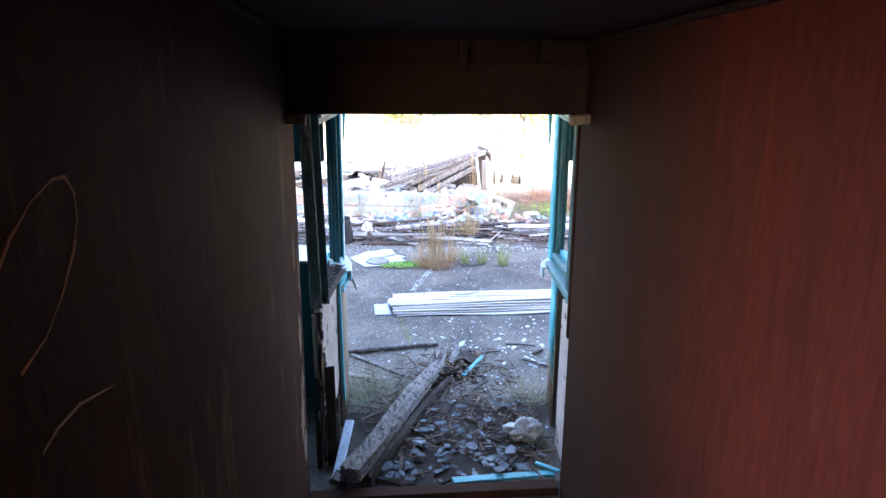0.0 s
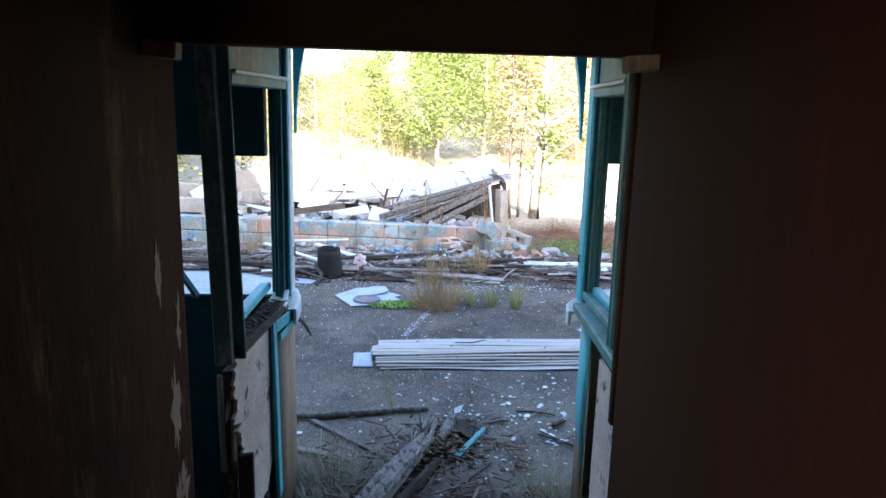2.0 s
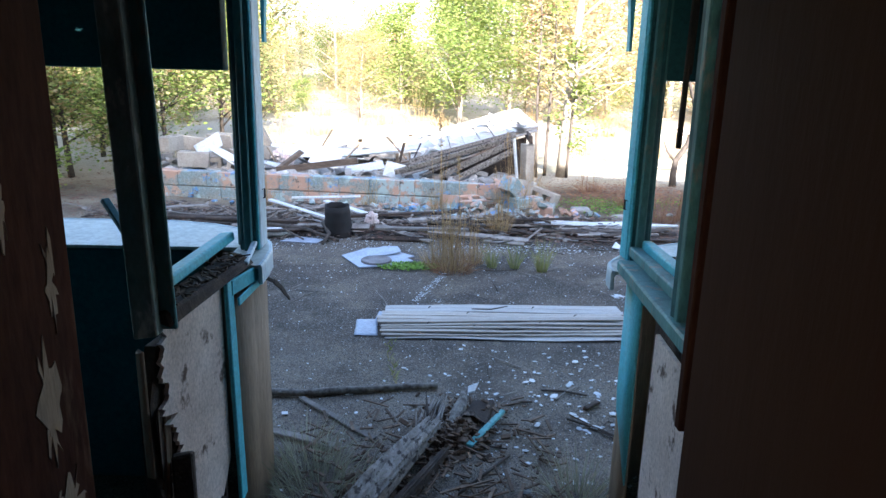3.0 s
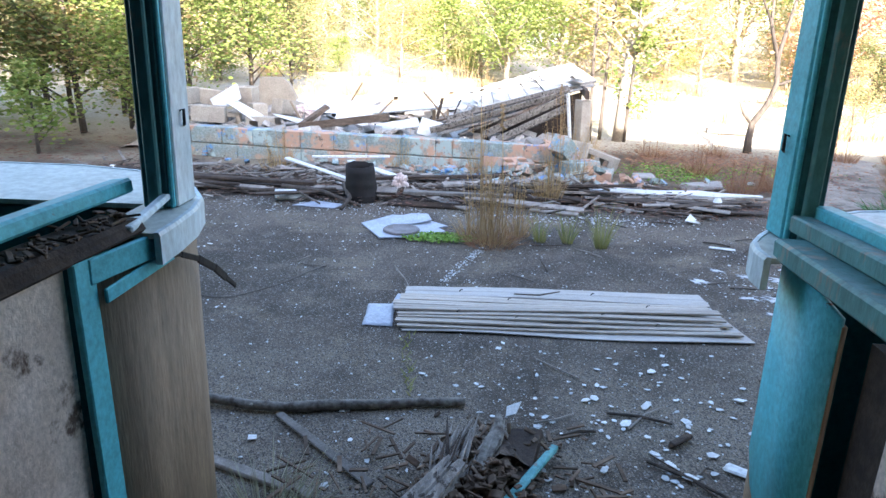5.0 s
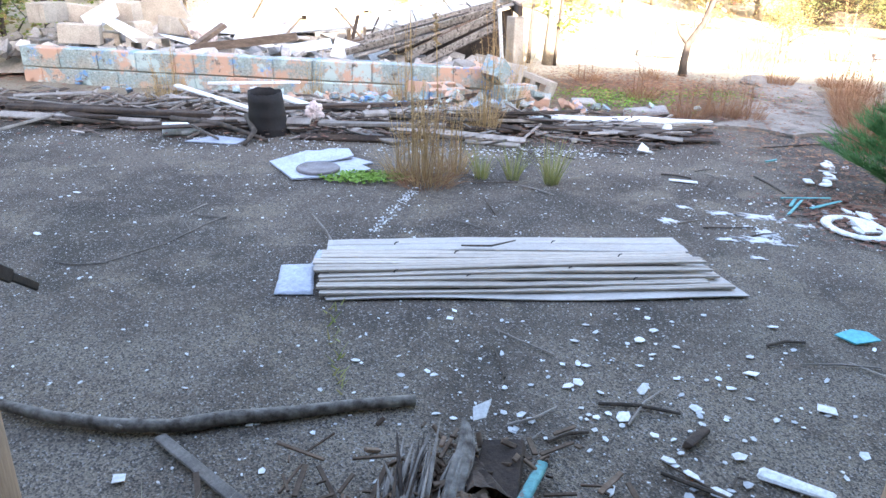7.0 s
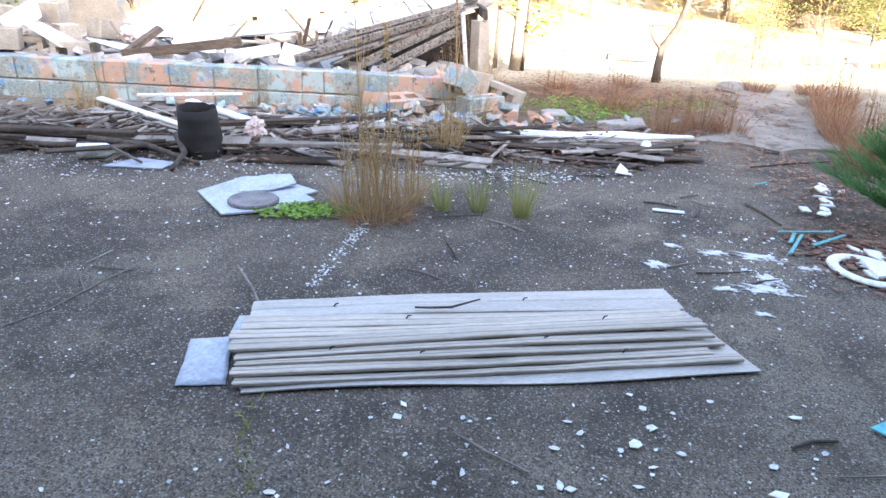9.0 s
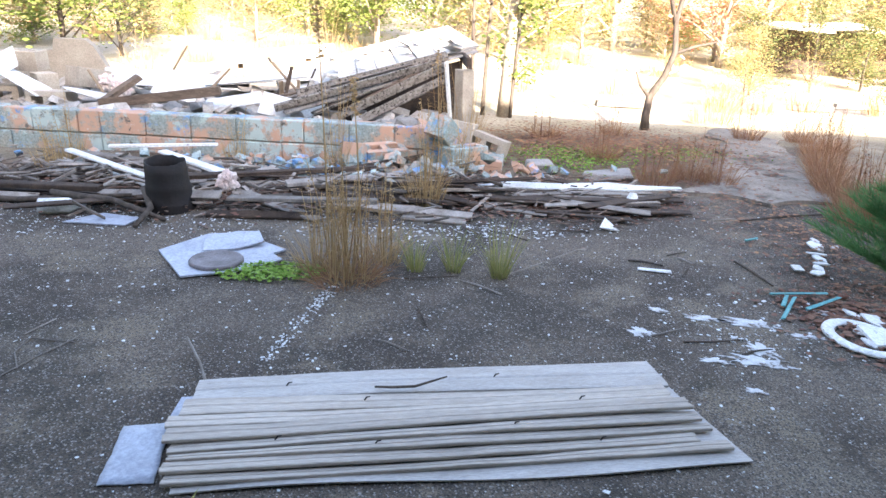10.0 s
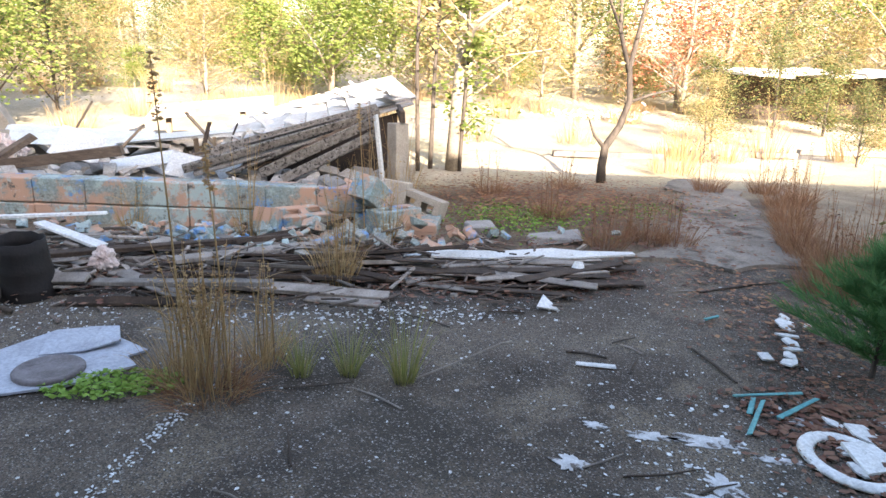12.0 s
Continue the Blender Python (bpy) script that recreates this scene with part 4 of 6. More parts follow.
    make("white_sheet", sheet, M_SHEET, None, "small dirty white buckled sheet beside the siding boards", "sheet", smooth=True)
    make("white_scrap", Mesh().prism([(0.685, 6.68), (0.80, 6.70), (0.82, 6.84), (0.70, 6.835)], 0.004, 0.014), M_SHEET, None, "white scrap showing from under the siding", "scrap")
    make("twig", Mesh().tube([(1.36, 6.80, 0.055), (1.42, 6.785, 0.06), (1.50, 6.79, 0.058), (1.62, 6.84, 0.065)], [0.004, 0.005, 0.005, 0.003], 6), M_BARK, None, "thin bent twig lying on the siding boards", "twig")
    make("cane", Mesh().tube([(0.76, 6.94, 0.01), (0.72, 7.05, 0.03), (0.64, 7.22, 0.05)], [0.006, 0.005, 0.004], 6), M_WOODG, None, "thin pale cane sticking up behind the siding", "cane")


build_siding()


def build_sheet_and_disc():
    make("white_sheet", Mesh().prism([(0.253, 8.35), (0.448, 7.965), (0.70, 8.03), (0.92, 8.20), (0.86, 8.30), (0.93, 8.36), (0.62, 8.66), (0.46, 8.63)], 0.004, 0.014), M_SHEET, None,
         "pale blue-white metal sheet lying on the slab", "sheet")
    mm = Matrix.Translation((0.62, 8.46, 0.03)) @ rot(5, -4, 12).to_4x4()
    make("torn_sheet", Mesh().prism([(-0.16, -0.10), (0.02, -0.13), (0.17, -0.08), (0.16, 0.07), (0.03, 0.11), (-0.05, 0.08), (-0.13, 0.12)], 0, 0.008, mm), M_SHEET, None,
         "torn white sheet lying on a larger one", "sheet")
    m = Mesh()
    cx, cy, z0 = 0.588, 8.16, 0.016
    rings = [(0.0, 0.012), (0.05, 0.013), (0.09, 0.010), (0.118, 0.016), (0.132, 0.018), (0.138, 0.012), (0.138, 0.0)]
    n = 40
    verts = [(cx + r * math.cos(6.2832 * i / n), cy + r * math.sin(6.2832 * i / n), z0 + z) for r, z in rings for i in range(n)]
    m.put(verts, [(k * n + i, k * n + (i + 1) % n, (k + 1) * n + (i + 1) % n, (k + 1) * n + i) for k in range(len(rings) - 1) for i in range(n)])
    make("round_lid", m, M_DISC, None, "round grey rusty metal lid lying on the sheet", "lid", smooth=True)


build_sheet_and_disc()


def build_bucket():
    cx, cy, n = 0.125, 9.19, 36
    t = thing("burnt_drum", (cx, cy, 0), "small burnt black steel drum with a ragged rim, standing in debris", "drum")
    m = Mesh()
    prof = [(0.142, 0.0), (0.145, 0.015), (0.137, 0.028), (0.143, 0.05), (0.136, 0.065), (0.131, 0.15), (0.132, 0.165), (0.127, 0.18), (0.122, 0.26), (0.118, 0.335)]
    verts, faces = [], []
    ragged = [0.018 * noise.noise((math.cos(6.2832 * i / n) * 3, math.sin(6.2832 * i / n) * 3, 1)) + R.uniform(-0.006, 0.006) for i in range(n)]
    for inner in (0, 1):
        for k, (r, z) in enumerate(prof):
            for i in range(n):
                a = 6.2832 * i / n
                rr = (r * 1.07 - 0.006 * inner) * (1 + 0.02 * math.sin(3 * a))
                verts.append((cx + rr * math.cos(a) - 0.05 * z, cy + rr * math.sin(a), (z + ((0.6 * ragged[i] + 0.012 * math.sin(a)) if k == len(prof) - 1 else 0) + (0.006 * math.sin(a) if k == len(prof) - 2 else 0)) * 0.95))
    q = len(prof)
    for inner in (0, 1):
        for k in range(q - 1):
            for i in range(n):
                f = [inner * q * n + k * n + i, inner * q * n + k * n + (i + 1) % n, inner * q * n + (k + 1) * n + (i + 1) % n, inner * q * n + (k + 1) * n + i]
                faces.append(f[::-1] if inner else f)
    faces += [((q - 1) * n + i, (q - 1) * n + (i + 1) % n, (2 * q - 1) * n + (i + 1) % n, (2 * q - 1) * n + i) for i in range(n)]
    m.put(verts, faces)
    make("shell", m, M_CHAR, t, smooth=True)
    make("ash", Mesh().tube([(cx, cy, 0.02), (cx, cy, 0.08)], [0.12, 0.12], 20), M_ROT, t, "dark ash inside")


build_bucket()


def loose(name, p, q, w, h, material, label, category, group="", jit=0.004, roll=0.0):
    return make(name, Mesh().beam(p, q, w, h, 0.004, roll, jit), material, None, label, category, group)


def crumple(x, y, z, sx, sy, sz, seed, flat=0.85):
    """A crumpled soft lump resting at z."""
    bm = bmesh.new()
    bmesh.ops.create_icosphere(bm, subdivisions=4, radius=1.0)
    off = Vector((seed * 3.1, seed * 1.7, seed))
    for v in bm.verts:
        n = noise.noise(v.co * 2.0 + off) * 0.45 + abs(noise.noise(v.co * 4.5 + off)) * 0.35
        v.co = v.co * (0.75 + n)
    m = Mesh().put([(x + v.co.x * sx, y + v.co.y * sy, z + sz * flat + max(-flat, v.co.z) * sz) for v in bm.verts], [[v.index for v in f.verts] for f in bm.faces])
    bm.free()
    return m


def build_near_debris():
    pts = [(-0.31, 5.719, 0.022), (-0.11, 5.641, 0.022), (0.06, 5.576, 0.022), (0.25, 5.532, 0.022), (0.40, 5.525, 0.022), (0.48, 5.538, 0.022), (0.55, 5.557, 0.022), (0.74, 5.579, 0.022), (0.90, 5.609, 0.022), (1.10, 5.633, 0.022)]
    branch = make("branch", Mesh().tube(pts, [0.013, 0.016, 0.018, 0.020, 0.019, 0.023, 0.022, 0.019, 0.018, 0.017], 12), M_STICK, None, "long crooked grey branch lying across the slab", "branch", smooth=True)
    for k, (dx, dy, dz) in ((3, (0.03, -0.03, 0.015)), (5, (-0.02, 0.05, 0.02)), (8, (0.05, 0.02, 0.012))):
        p = Vector(pts[k])
        make("broken_stub", Mesh().tube([p, p + Vector((dx, dy, dz)) * 0.6, p + Vector((dx, dy, dz))], [0.011, 0.008, 0.005], 7), M_STICK, branch)
    loose("lath", (0.385, 5.49, 0.012), (0.80, 5.08, 0.012), 0.035, 0.012, M_WOODG, "narrow grey lath lying on the slab", "lath", "laths by the entrance")
    loose("lath", (0.20, 5.19, 0.012), (0.62, 5.00, 0.02), 0.045, 0.014, M_WOODG, "broad grey lath lying on the slab", "lath", "laths by the entrance")
    loose("teal_stick", (1.425, 5.31, 0.04), (1.235, 4.99, 0.03), 0.03, 0.02, M_TEALS, "teal painted stick lying against a rotten beam", "stick", "teal sticks")
    loose("teal_stick", (1.10, 5.12, 0.05), (0.82, 4.72, 0.02), 0.03, 0.02, M_TEAL, "teal painted stick under a rotten beam", "stick", "teal sticks")
    # the rotten beam: split shells with crumbled heart
    t = thing("rotten_beam", (0.75, 4.4, 0), "rotten hollow grey beam, split open and crumbling at its end", "beam")
    def cracked(p, q, w, h, seed, tail):
        """A weathered timber from p to q with deep cracks along its grain, eaten away toward q."""
        p, q = Vector(p), Vector(q)
        d = (q - p).normalized()
        side = d.cross(Vector((0, 0, 1))).normalized()
        up = side.cross(d)
        m, n, c = Mesh(), 34, 40
        for i in range(n + 1):
            u = i / n
            worn = 1 - tail * max(0, (u - 0.55) / 0.45) ** 1.5
            for j in range(c):
                a = 6.2832 * j / c
                ca, sa = math.cos(a), math.sin(a)
                f = 1 / max(abs(ca), abs(sa)) ** 0.8
                crack = 1 - 0.34 * max(0, noise.noise((ca * 7 + seed, sa * 7, u * 2.2))) ** 0.6 - 0.10 * abs(noise.noise((ca * 16, sa * 16 + seed, u * 5)))
                jag = d * (0.10 * noise.noise((ca * 6, sa * 6, seed + 3)) if i == n else 0.03 * noise.noise((ca * 6, sa * 6, seed + 5)) if i == 0 else 0)
                m.v.append(p + (q - p) * u + side * ca * f * crack * worn * w / 2 + up * sa * f * crack * worn * h / 2 + jag + side * 0.02 * noise.noise((u * 2, seed, 0)))
        m.f = [(i * c + j, i * c + (j + 1) % c, (i + 1) * c + (j + 1) % c, (i + 1) * c + j) for i in range(n) for j in range(c)]
        m.f += [tuple(range(c - 1, -1, -1)), tuple(range(n * c, (n + 1) * c))]
        return m

    make("shell", cracked((0.44, 3.62, 0.12), (1.07, 5.10, 0.075), 0.13, 0.10, 1.3, 0.35), M_GRAIN, t)
    make("shell", cracked((0.37, 3.66, 0.05), (0.93, 4.98, 0.04), 0.07, 0.05, 4.7, 0.5), M_GRAIN, t)
    make("shell", cracked((0.55, 3.66, 0.055), (1.12, 4.92, 0.045), 0.05, 0.08, 8.2, 0.5), M_ROT, t, "dark rotten underside")
    make("gnarled_end", cracked((1.16, 5.12, 0.05), (1.225, 5.39, 0.085), 0.055, 0.05, 2.1, 0.3), M_STICK, t, "pale gnarled heartwood end")
    for k in range(46):
        a = Vector((R.gauss(1.05, 0.035), R.gauss(5.12, 0.05), 0.02 + R.random() * 0.05))
        d = Vector((0.22 + R.gauss(0, 0.13), 1.0, 0.16 + R.gauss(0, 0.10))).normalized() * R.uniform(0.10, 0.27)
        r = R.uniform(0.003, 0.009)
        make("splinter", Mesh().tube([a, a + d * 0.6 + Vector((0, 0, 0.006)), a + d], [r, r * 0.8, 0.001], 5), R.choice((M_WOODG, M_WOODG, M_GRAIN, M_ROT)), t)
    cup = Mesh()
    for i in range(9):
        for j in range(16):
            a, r = 3.7 * j / 15 - 0.35, (0.085 - 0.007 * i) * (1 + 0.18 * noise.noise((j * 0.5, i * 0.4, 4)))
            cup.v.append((1.245 + r * math.cos(a) * 0.9, 5.17 + 0.022 * i, 0.012 + r * max(-0.1, math.sin(a)) * 0.95 + 0.012 * noise.noise((j * 0.9, i, 7))))
    cup.f = [(i * 16 + j, i * 16 + j + 1, (i + 1) * 16 + j + 1, (i + 1) * 16 + j) for i in range(8) for j in range(15)]
    make("hollow_crust", cup, M_ROT, t, "dark arched crust over the hollow heart")
    loose("board_end", (1.25, 5.12, 0.02), (1.33, 5.38, 0.055), 0.12, 0.03, M_ROT, "dark broken board end beside the rotten beam", "board", jit=0.012)
    make("white_flake", Mesh().prism([(-0.025, -0.03), (0.012, -0.025), (0.04, 0.036), (-0.018, 0.018)], 0, 0.005, Matrix.Translation((1.28, 5.50, 0.07)) @ rot(18, -10, 0).to_4x4()), M_WHITE, None, "pale paint flake lying on the rotten beam", "flake")
    m = Mesh()
    for _ in range(420):
        u, v = R.random(), R.gauss(0, 0.06)
        x, y = 0.78 + 0.5 * u + v, 4.55 + 0.85 * u - v * 0.5
        s = R.uniform(0.012, 0.05)
        m.box(x, y, 0.01 + R.random() ** 2 * 0.07, s, s * R.uniform(0.25, 0.6), 0.009, (R.uniform(-35, 35), R.uniform(-35, 35), R.uniform(0, 180)), 0.002)
    for _ in range(380):
        a, r = R.uniform(0, 6.28), abs(R.gauss(0, 0.11))
        s = R.uniform(0.012, 0.055)
        m.box(1.20 + r * math.cos(a), 5.12 + 1.3 * r * math.sin(a), 0.01 + max(0, 0.09 - 0.5 * r) * R.random(), s, s * R.uniform(0.25, 0.6), 0.01, (R.uniform(-40, 40), R.uniform(-40, 40), R.uniform(0, 180)), 0.002)
    make("rotten_crumbs", m, M_SOILBITS, None, "brown crumbs of rotten wood spilling from the beam", "debris", "", "stuff")
    # dark soil sheet that paints in the shade between the entrance scraps
    soil_shade = [(0.93 + 0.66 * math.cos(a) * (1 + 0.3 * noise.noise((math.cos(a) * 2, math.sin(a) * 2, 3))), 4.16 + 0.52 * math.sin(a) * (1 + 0.35 * noise.noise((math.cos(a) * 3, math.sin(a) * 3, 8)))) for a in np.linspace(0, 6.2, 48)]
    setting("earth_patch", Mesh().prism([(max(0.36, min(1.62, x)), max(3.62, y)) for x, y in soil_shade], -0.02, 0.012), M_SOILSHADE, "dark soil sheet inside the entrance, standing in for shade between the scraps")
    # threshold litter of shingle scraps
    m = Mesh()
    for _ in range(150):
        x, y = R.uniform(0.62, 1.60), R.triangular(3.6, 4.7, 3.75)
        m.chip(x, y, R.uniform(0.010, 0.055), 0.012 + R.uniform(0, 0.045), 0.004)
    make("shingle_scraps", m, M_SHARD, None, "grey-blue scraps of shingle and paint inside the threshold", "debris", "", "stuff")
    m = Mesh()
    for _ in range(620):
        x, y = R.uniform(0.5, 1.64), R.triangular(3.62, 5.5, 4.3)
        a, l = R.uniform(0, 180), 0.02 + 0.16 * R.random() ** 2
        m.box(x, y, 0.02 + R.random() * 0.05, l, R.uniform(0.004, 0.016), 0.006, (0, R.uniform(-8, 8), a), 0.001)
    make("wood_splinters", m, M_SOILBITS, None, "brown splinters and twigs strewn in the entrance", "debris", "", "stuff")
    # crumpled bag
    data = crumple(1.52, 4.10, 0.0, 0.13, 0.10, 0.085, 2)
    make("plastic_bag", data, M_CLOTH, None, "crumpled dirty white plastic bag by the threshold", "bag", smooth=True)
    loose("painted_stick", (0.37, 3.70, 0.05), (0.43, 4.15, 0.16), 0.05, 0.015, M_PALE, "pale blue-white stick leaning inside the entrance", "stick")
    loose("teal_sill_strip", (1.02, 3.65, 0.035), (1.60, 3.68, 0.04), 0.06, 0.012, M_TEAL, "teal strip lying along the threshold", "strip")
    loose("teal_sill_strip", (1.52, 3.78, 0.045), (1.63, 3.66, 0.06), 0.03, 0.014, M_TEAL, "short teal strip on the threshold", "strip")
    loose("thin_stick", (1.42, 4.95, 0.01), (1.10, 4.55, 0.02), 0.012, 0.012, M_BARK, "thin dark stick in the entrance litter", "stick")
    # single larger flakes and scraps on the slab
    flakes = [(1.87, 5.22, 0.04), (2.39, 5.57, 0.045), (1.84, 5.69, 0.04), (1.94, 6.01, 0.025), (1.59, 5.24, 0.03), (2.11, 5.24, 0.04), (1.79, 5.46, 0.025), (1.79, 5.35, 0.028), (1.83, 5.29, 0.03), (0.91, 5.89, 0.022), (1.64, 5.74, 0.022), (-0.63, 7.04, 0.03), (-0.7, 7.67, 0.025), (2.00, 5.36, 0.03), (1.73, 5.55, 0.03), (2.25, 5.78, 0.03), (1.60, 5.72, 0.03),
              (0.33, 5.33, 0.025), (0.62, 5.55, 0.02), (2.5, 6.1, 0.03)]
    for x, y, s in flakes:
        make("paint_flake", Mesh().chip(x, y, s, 0.003, 0.003), M_WHITE, None, "curled white paint flake on the slab", "flake", "paint flakes on the slab")
    for x, y, a, b, seed in ((2.95, 7.00, 0.16, 0.05, 1), (3.02, 7.10, 0.07, 0.08, 2), (2.92, 7.42, 0.13, 0.035, 3), (3.12, 7.36, 0.16, 0.05, 4), (2.76, 7.02, 0.07, 0.025, 5), (2.55, 7.28, 0.06, 0.06, 6),
                             (2.73, 7.52, 0.05, 0.03, 7), (3.30, 7.22, 0.10, 0.03, 8), (2.80, 6.78, 0.05, 0.02, 9), (3.6, 7.45, 0.12, 0.05, 10), (3.85, 7.15, 0.16, 0.08, 11), (3.9, 7.40, 0.12, 0.05, 12)):
        out = []
        for q in np.linspace(0, 6.15, 40):
            r = 0.85 + 0.75 * noise.noise((math.cos(q) * 2.5, math.sin(q) * 2.5, seed)) + 0.35 * noise.noise((math.cos(q) * 8, math.sin(q) * 8, seed + 20))
            px, py = 0.8 * a * r * math.cos(q), b * r * math.sin(q)
            out.append((x + px, y + py - 0.35 * px))
        make("paint_scab", Mesh().prism(out, 0.002, 0.005), M_SCAB, None, "flat peeling patch of white paint on the slab", "paint", "white paint patches")
    make("teal_flake", Mesh().prism([(-0.075, 0.03), (-0.03, -0.035), (0.07, -0.03), (0.05, 0.025), (0.0, 0.05)], 0, 0.006, Matrix.Translation((2.78, 6.0, 0.012)) @ rot(8, -6, 0).to_4x4()), M_TEAL, None, "bright teal flake of board on the slab", "flake")
    loose("painted_stick", (2.02, 5.29, 0.01), (2.17, 5.18, 0.014), 0.045, 0.014, M_WHITE, "short white painted stick on the slab", "stick")
    for a, b in (((1.75, 5.30), (2.0, 5.08)), ((1.67, 5.62), (1.91, 5.56)), ((1.47, 5.44), (1.60, 5.48)), ((2.40, 5.96), (2.56, 5.98)), ((2.85, 8.19), (3.02, 8.10)), ((3.49, 8.17), (3.50, 7.80)), ((3.99, 8.98), (4.73, 9.15))):
        make("twig", Mesh().tube([(*a, 0.008), ((a[0] + b[0]) / 2, (a[1] + b[1]) / 2 + 0.012, 0.012), (*b, 0.008)], [0.006, 0.007, 0.005], 6), M_BARK, None, "short dark twig lying on the slab", "twig", "twigs on the slab")
    rr = random.Random(77)
    for k in range(34):
        x, y, a, l = rr.uniform(1.3, 4.0), rr.choice((rr.uniform(5.0, 6.2), rr.uniform(6.9, 9.0))), rr.uniform(0, 180), rr.uniform(0.06, 0.30)
        d = Vector((math.cos(radians(a)), math.sin(radians(a)), 0)) * l / 2
        p = Vector((x, y, 0.007))
        make("twig", Mesh().tube([p - d, p + Vector((0, rr.uniform(-0.02, 0.02), 0.004)), p + d], [0.004, 0.004, 0.002], 5), rr.choice((M_BARK, M_WOODG, M_ROT)), None, "thin dry twig lying on the slab", "twig", "twigs on the slab")
    loose("dark_chip", (1.86, 5.40, 0.015), (1.95, 5.47, 0.015), 0.03, 0.02, M_ROT, "short dark chip of wood on the slab", "wood chip")


build_near_debris()


def build_path():
    out = [(3.9, 9.75), (4.4, 9.45), (4.95, 9.4), (5.15, 9.9), (5.5, 10.7), (5.85, 11.3), (6.3, 12.3), (6.1, 12.9), (5.6, 12.75), (5.45, 12.0), (5.2, 11.5), (4.9, 10.9), (4.62, 10.5), (4.45, 10.1)]
    ragged = []
    for (ax, ay), (bx, by) in zip(out, out[1:] + out[:1]):
        for k in range(6):
            x, y = ax + (bx - ax) * k / 6, ay + (by - ay) * k / 6
            ragged.append((x + 0.22 * noise.noise((x * 2.3, y * 2.3, 1)), y + 0.22 * noise.noise((x * 2.3, y * 2.3, 9))))
    setting("pavement", Mesh().prism(ragged, -0.05, 0.030), mat("pale_worn_concrete", (0.27, 0.24, 0.205), (0.17, 0.148, 0.125), 3, 0.9, 0.6, 60, (0.10, 0.085, 0.07), 0.52, 4.0, sharp=0.12), "pale cracked strip of concrete leading to the clearing")


build_path()


def build_right_edge():
    # toilet seat
    m = Mesh()
    n = 40
    cx, cy = 3.55, 7.17
    ring = [(math.cos(6.2832 * i / n), math.sin(6.2832 * i / n)) for i in range(n)]
    prof = [(1.0, 0.012), (0.97, 0.022), (0.85, 0.03), (0.72, 0.024), (0.66, 0.012)]
    verts = [(cx + x * r * 0.165, cy + y * r * 0.20, z) for r, z in prof for x, y in ring]
    q = len(prof)
    m.put(verts, [(k * n + i, k * n + (i + 1) % n, ((k + 1) % q) * n + (i + 1) % n, ((k + 1) % q) * n + i) for k in range(q) for i in range(n)])
    make("toilet_seat", m, M_WHITE, None, "white oval toilet seat lying among leaves", "toilet seat", smooth=True)
    make("white_shard", Mesh().prism([(-0.1, -0.06), (0.09, -0.09), (0.12, 0.05), (0.0, 0.10)], 0, 0.012, Matrix.Translation((3.60, 7.16, 0.02)) @ rot(6, 4, 20).to_4x4()), M_WHITE, None, "white plastic shard lying in the toilet seat", "shard")
    for a, b in (((3.28, 7.37), (3.49, 7.60)), ((3.40, 7.67), (3.70, 7.64)), ((3.47, 7.47), (3.73, 7.59)), ((3.75, 8.51), (3.84, 8.52)), ((3.38, 7.52), (3.46, 7.62))):
        loose("teal_stick", (*a, 0.02), (*b, 0.03), 0.02, 0.010, M_TEALS, "broken teal slat among leaves at the slab's edge", "stick", "teal sticks")
    for x, y, s in ((4.22, 8.50, 0.06), (4.16, 8.42, 0.07), (4.12, 8.34, 0.06), (4.07, 8.25, 0.07), (4.02, 8.17, 0.06), (3.97, 8.09, 0.06), (3.91, 8.02, 0.06), (3.86, 7.94, 0.05), (3.78, 8.02, 0.04), (4.26, 8.36, 0.04), (3.72, 7.32, 0.09), (3.84, 7.20, 0.08), (3.66, 7.40, 0.06), (3.58, 7.22, 0.06), (3.52, 7.10, 0.05)):
        make("porcelain_shard", Mesh().chip(x, y, s, 0.012, 0.008), M_WHITE, None, "broken white porcelain shard at the slab's edge", "shard", "porcelain shards")
    make("broken_stone", Mesh().box(2.95, 10.5, 0.035, 0.24, 0.16, 0.08, (4, 3, 12), 0.012, 0.015), M_SHINGLE, None, "flat grey broken stone by the moss", "stone", "broken stones")
    make("broken_stone", Mesh().box(3.46, 10.2, 0.02, 0.42, 0.20, 0.05, (3, -2, -6), 0.012, 0.03), M_SHINGLE, None, "broad grey broken slab of stone by the grass", "stone", "broken stones")
    loose("painted_stick", (2.85, 8.05, 0.01), (3.02, 8.0, 0.012), 0.03, 0.01, M_WHITE, "small white stick on the slab", "stick")


build_right_edge()


# ---- the ruin ----
WA, WB, WTOP = Vector((-2.6, 11.36, 0)), Vector((2.25, 10.62, 0)), 0.345
WDIR = (WB - WA).normalized()
WANG = math.degrees(math.atan2(WDIR.y, WDIR.x))


def block_mesh(name, l=0.39, w=0.19, h=0.19, material=None, hollow=True):
    """A concrete block with two hollow cores."""
    m = Mesh()
    if not hollow:
        m.box(0, 0, h / 2, l, w, h, c=0.008, jit=0.004)
    else:
        t = 0.055
        for y in (-w / 2 + t / 2, w / 2 - t / 2):
            m.box(0, y, h / 2, l, t, h, c=0.005)
        for x in (-l / 2 + t / 2, 0, l / 2 - t / 2):
            m.box(x, 0, h / 2, t, w - 2 * t + 0.002, h - 0.004, c=0.003)
    data = bpy.data.meshes.new(name)
    data.from_pydata(m.v, [], m.f)
    data.materials.append(material)
    return data


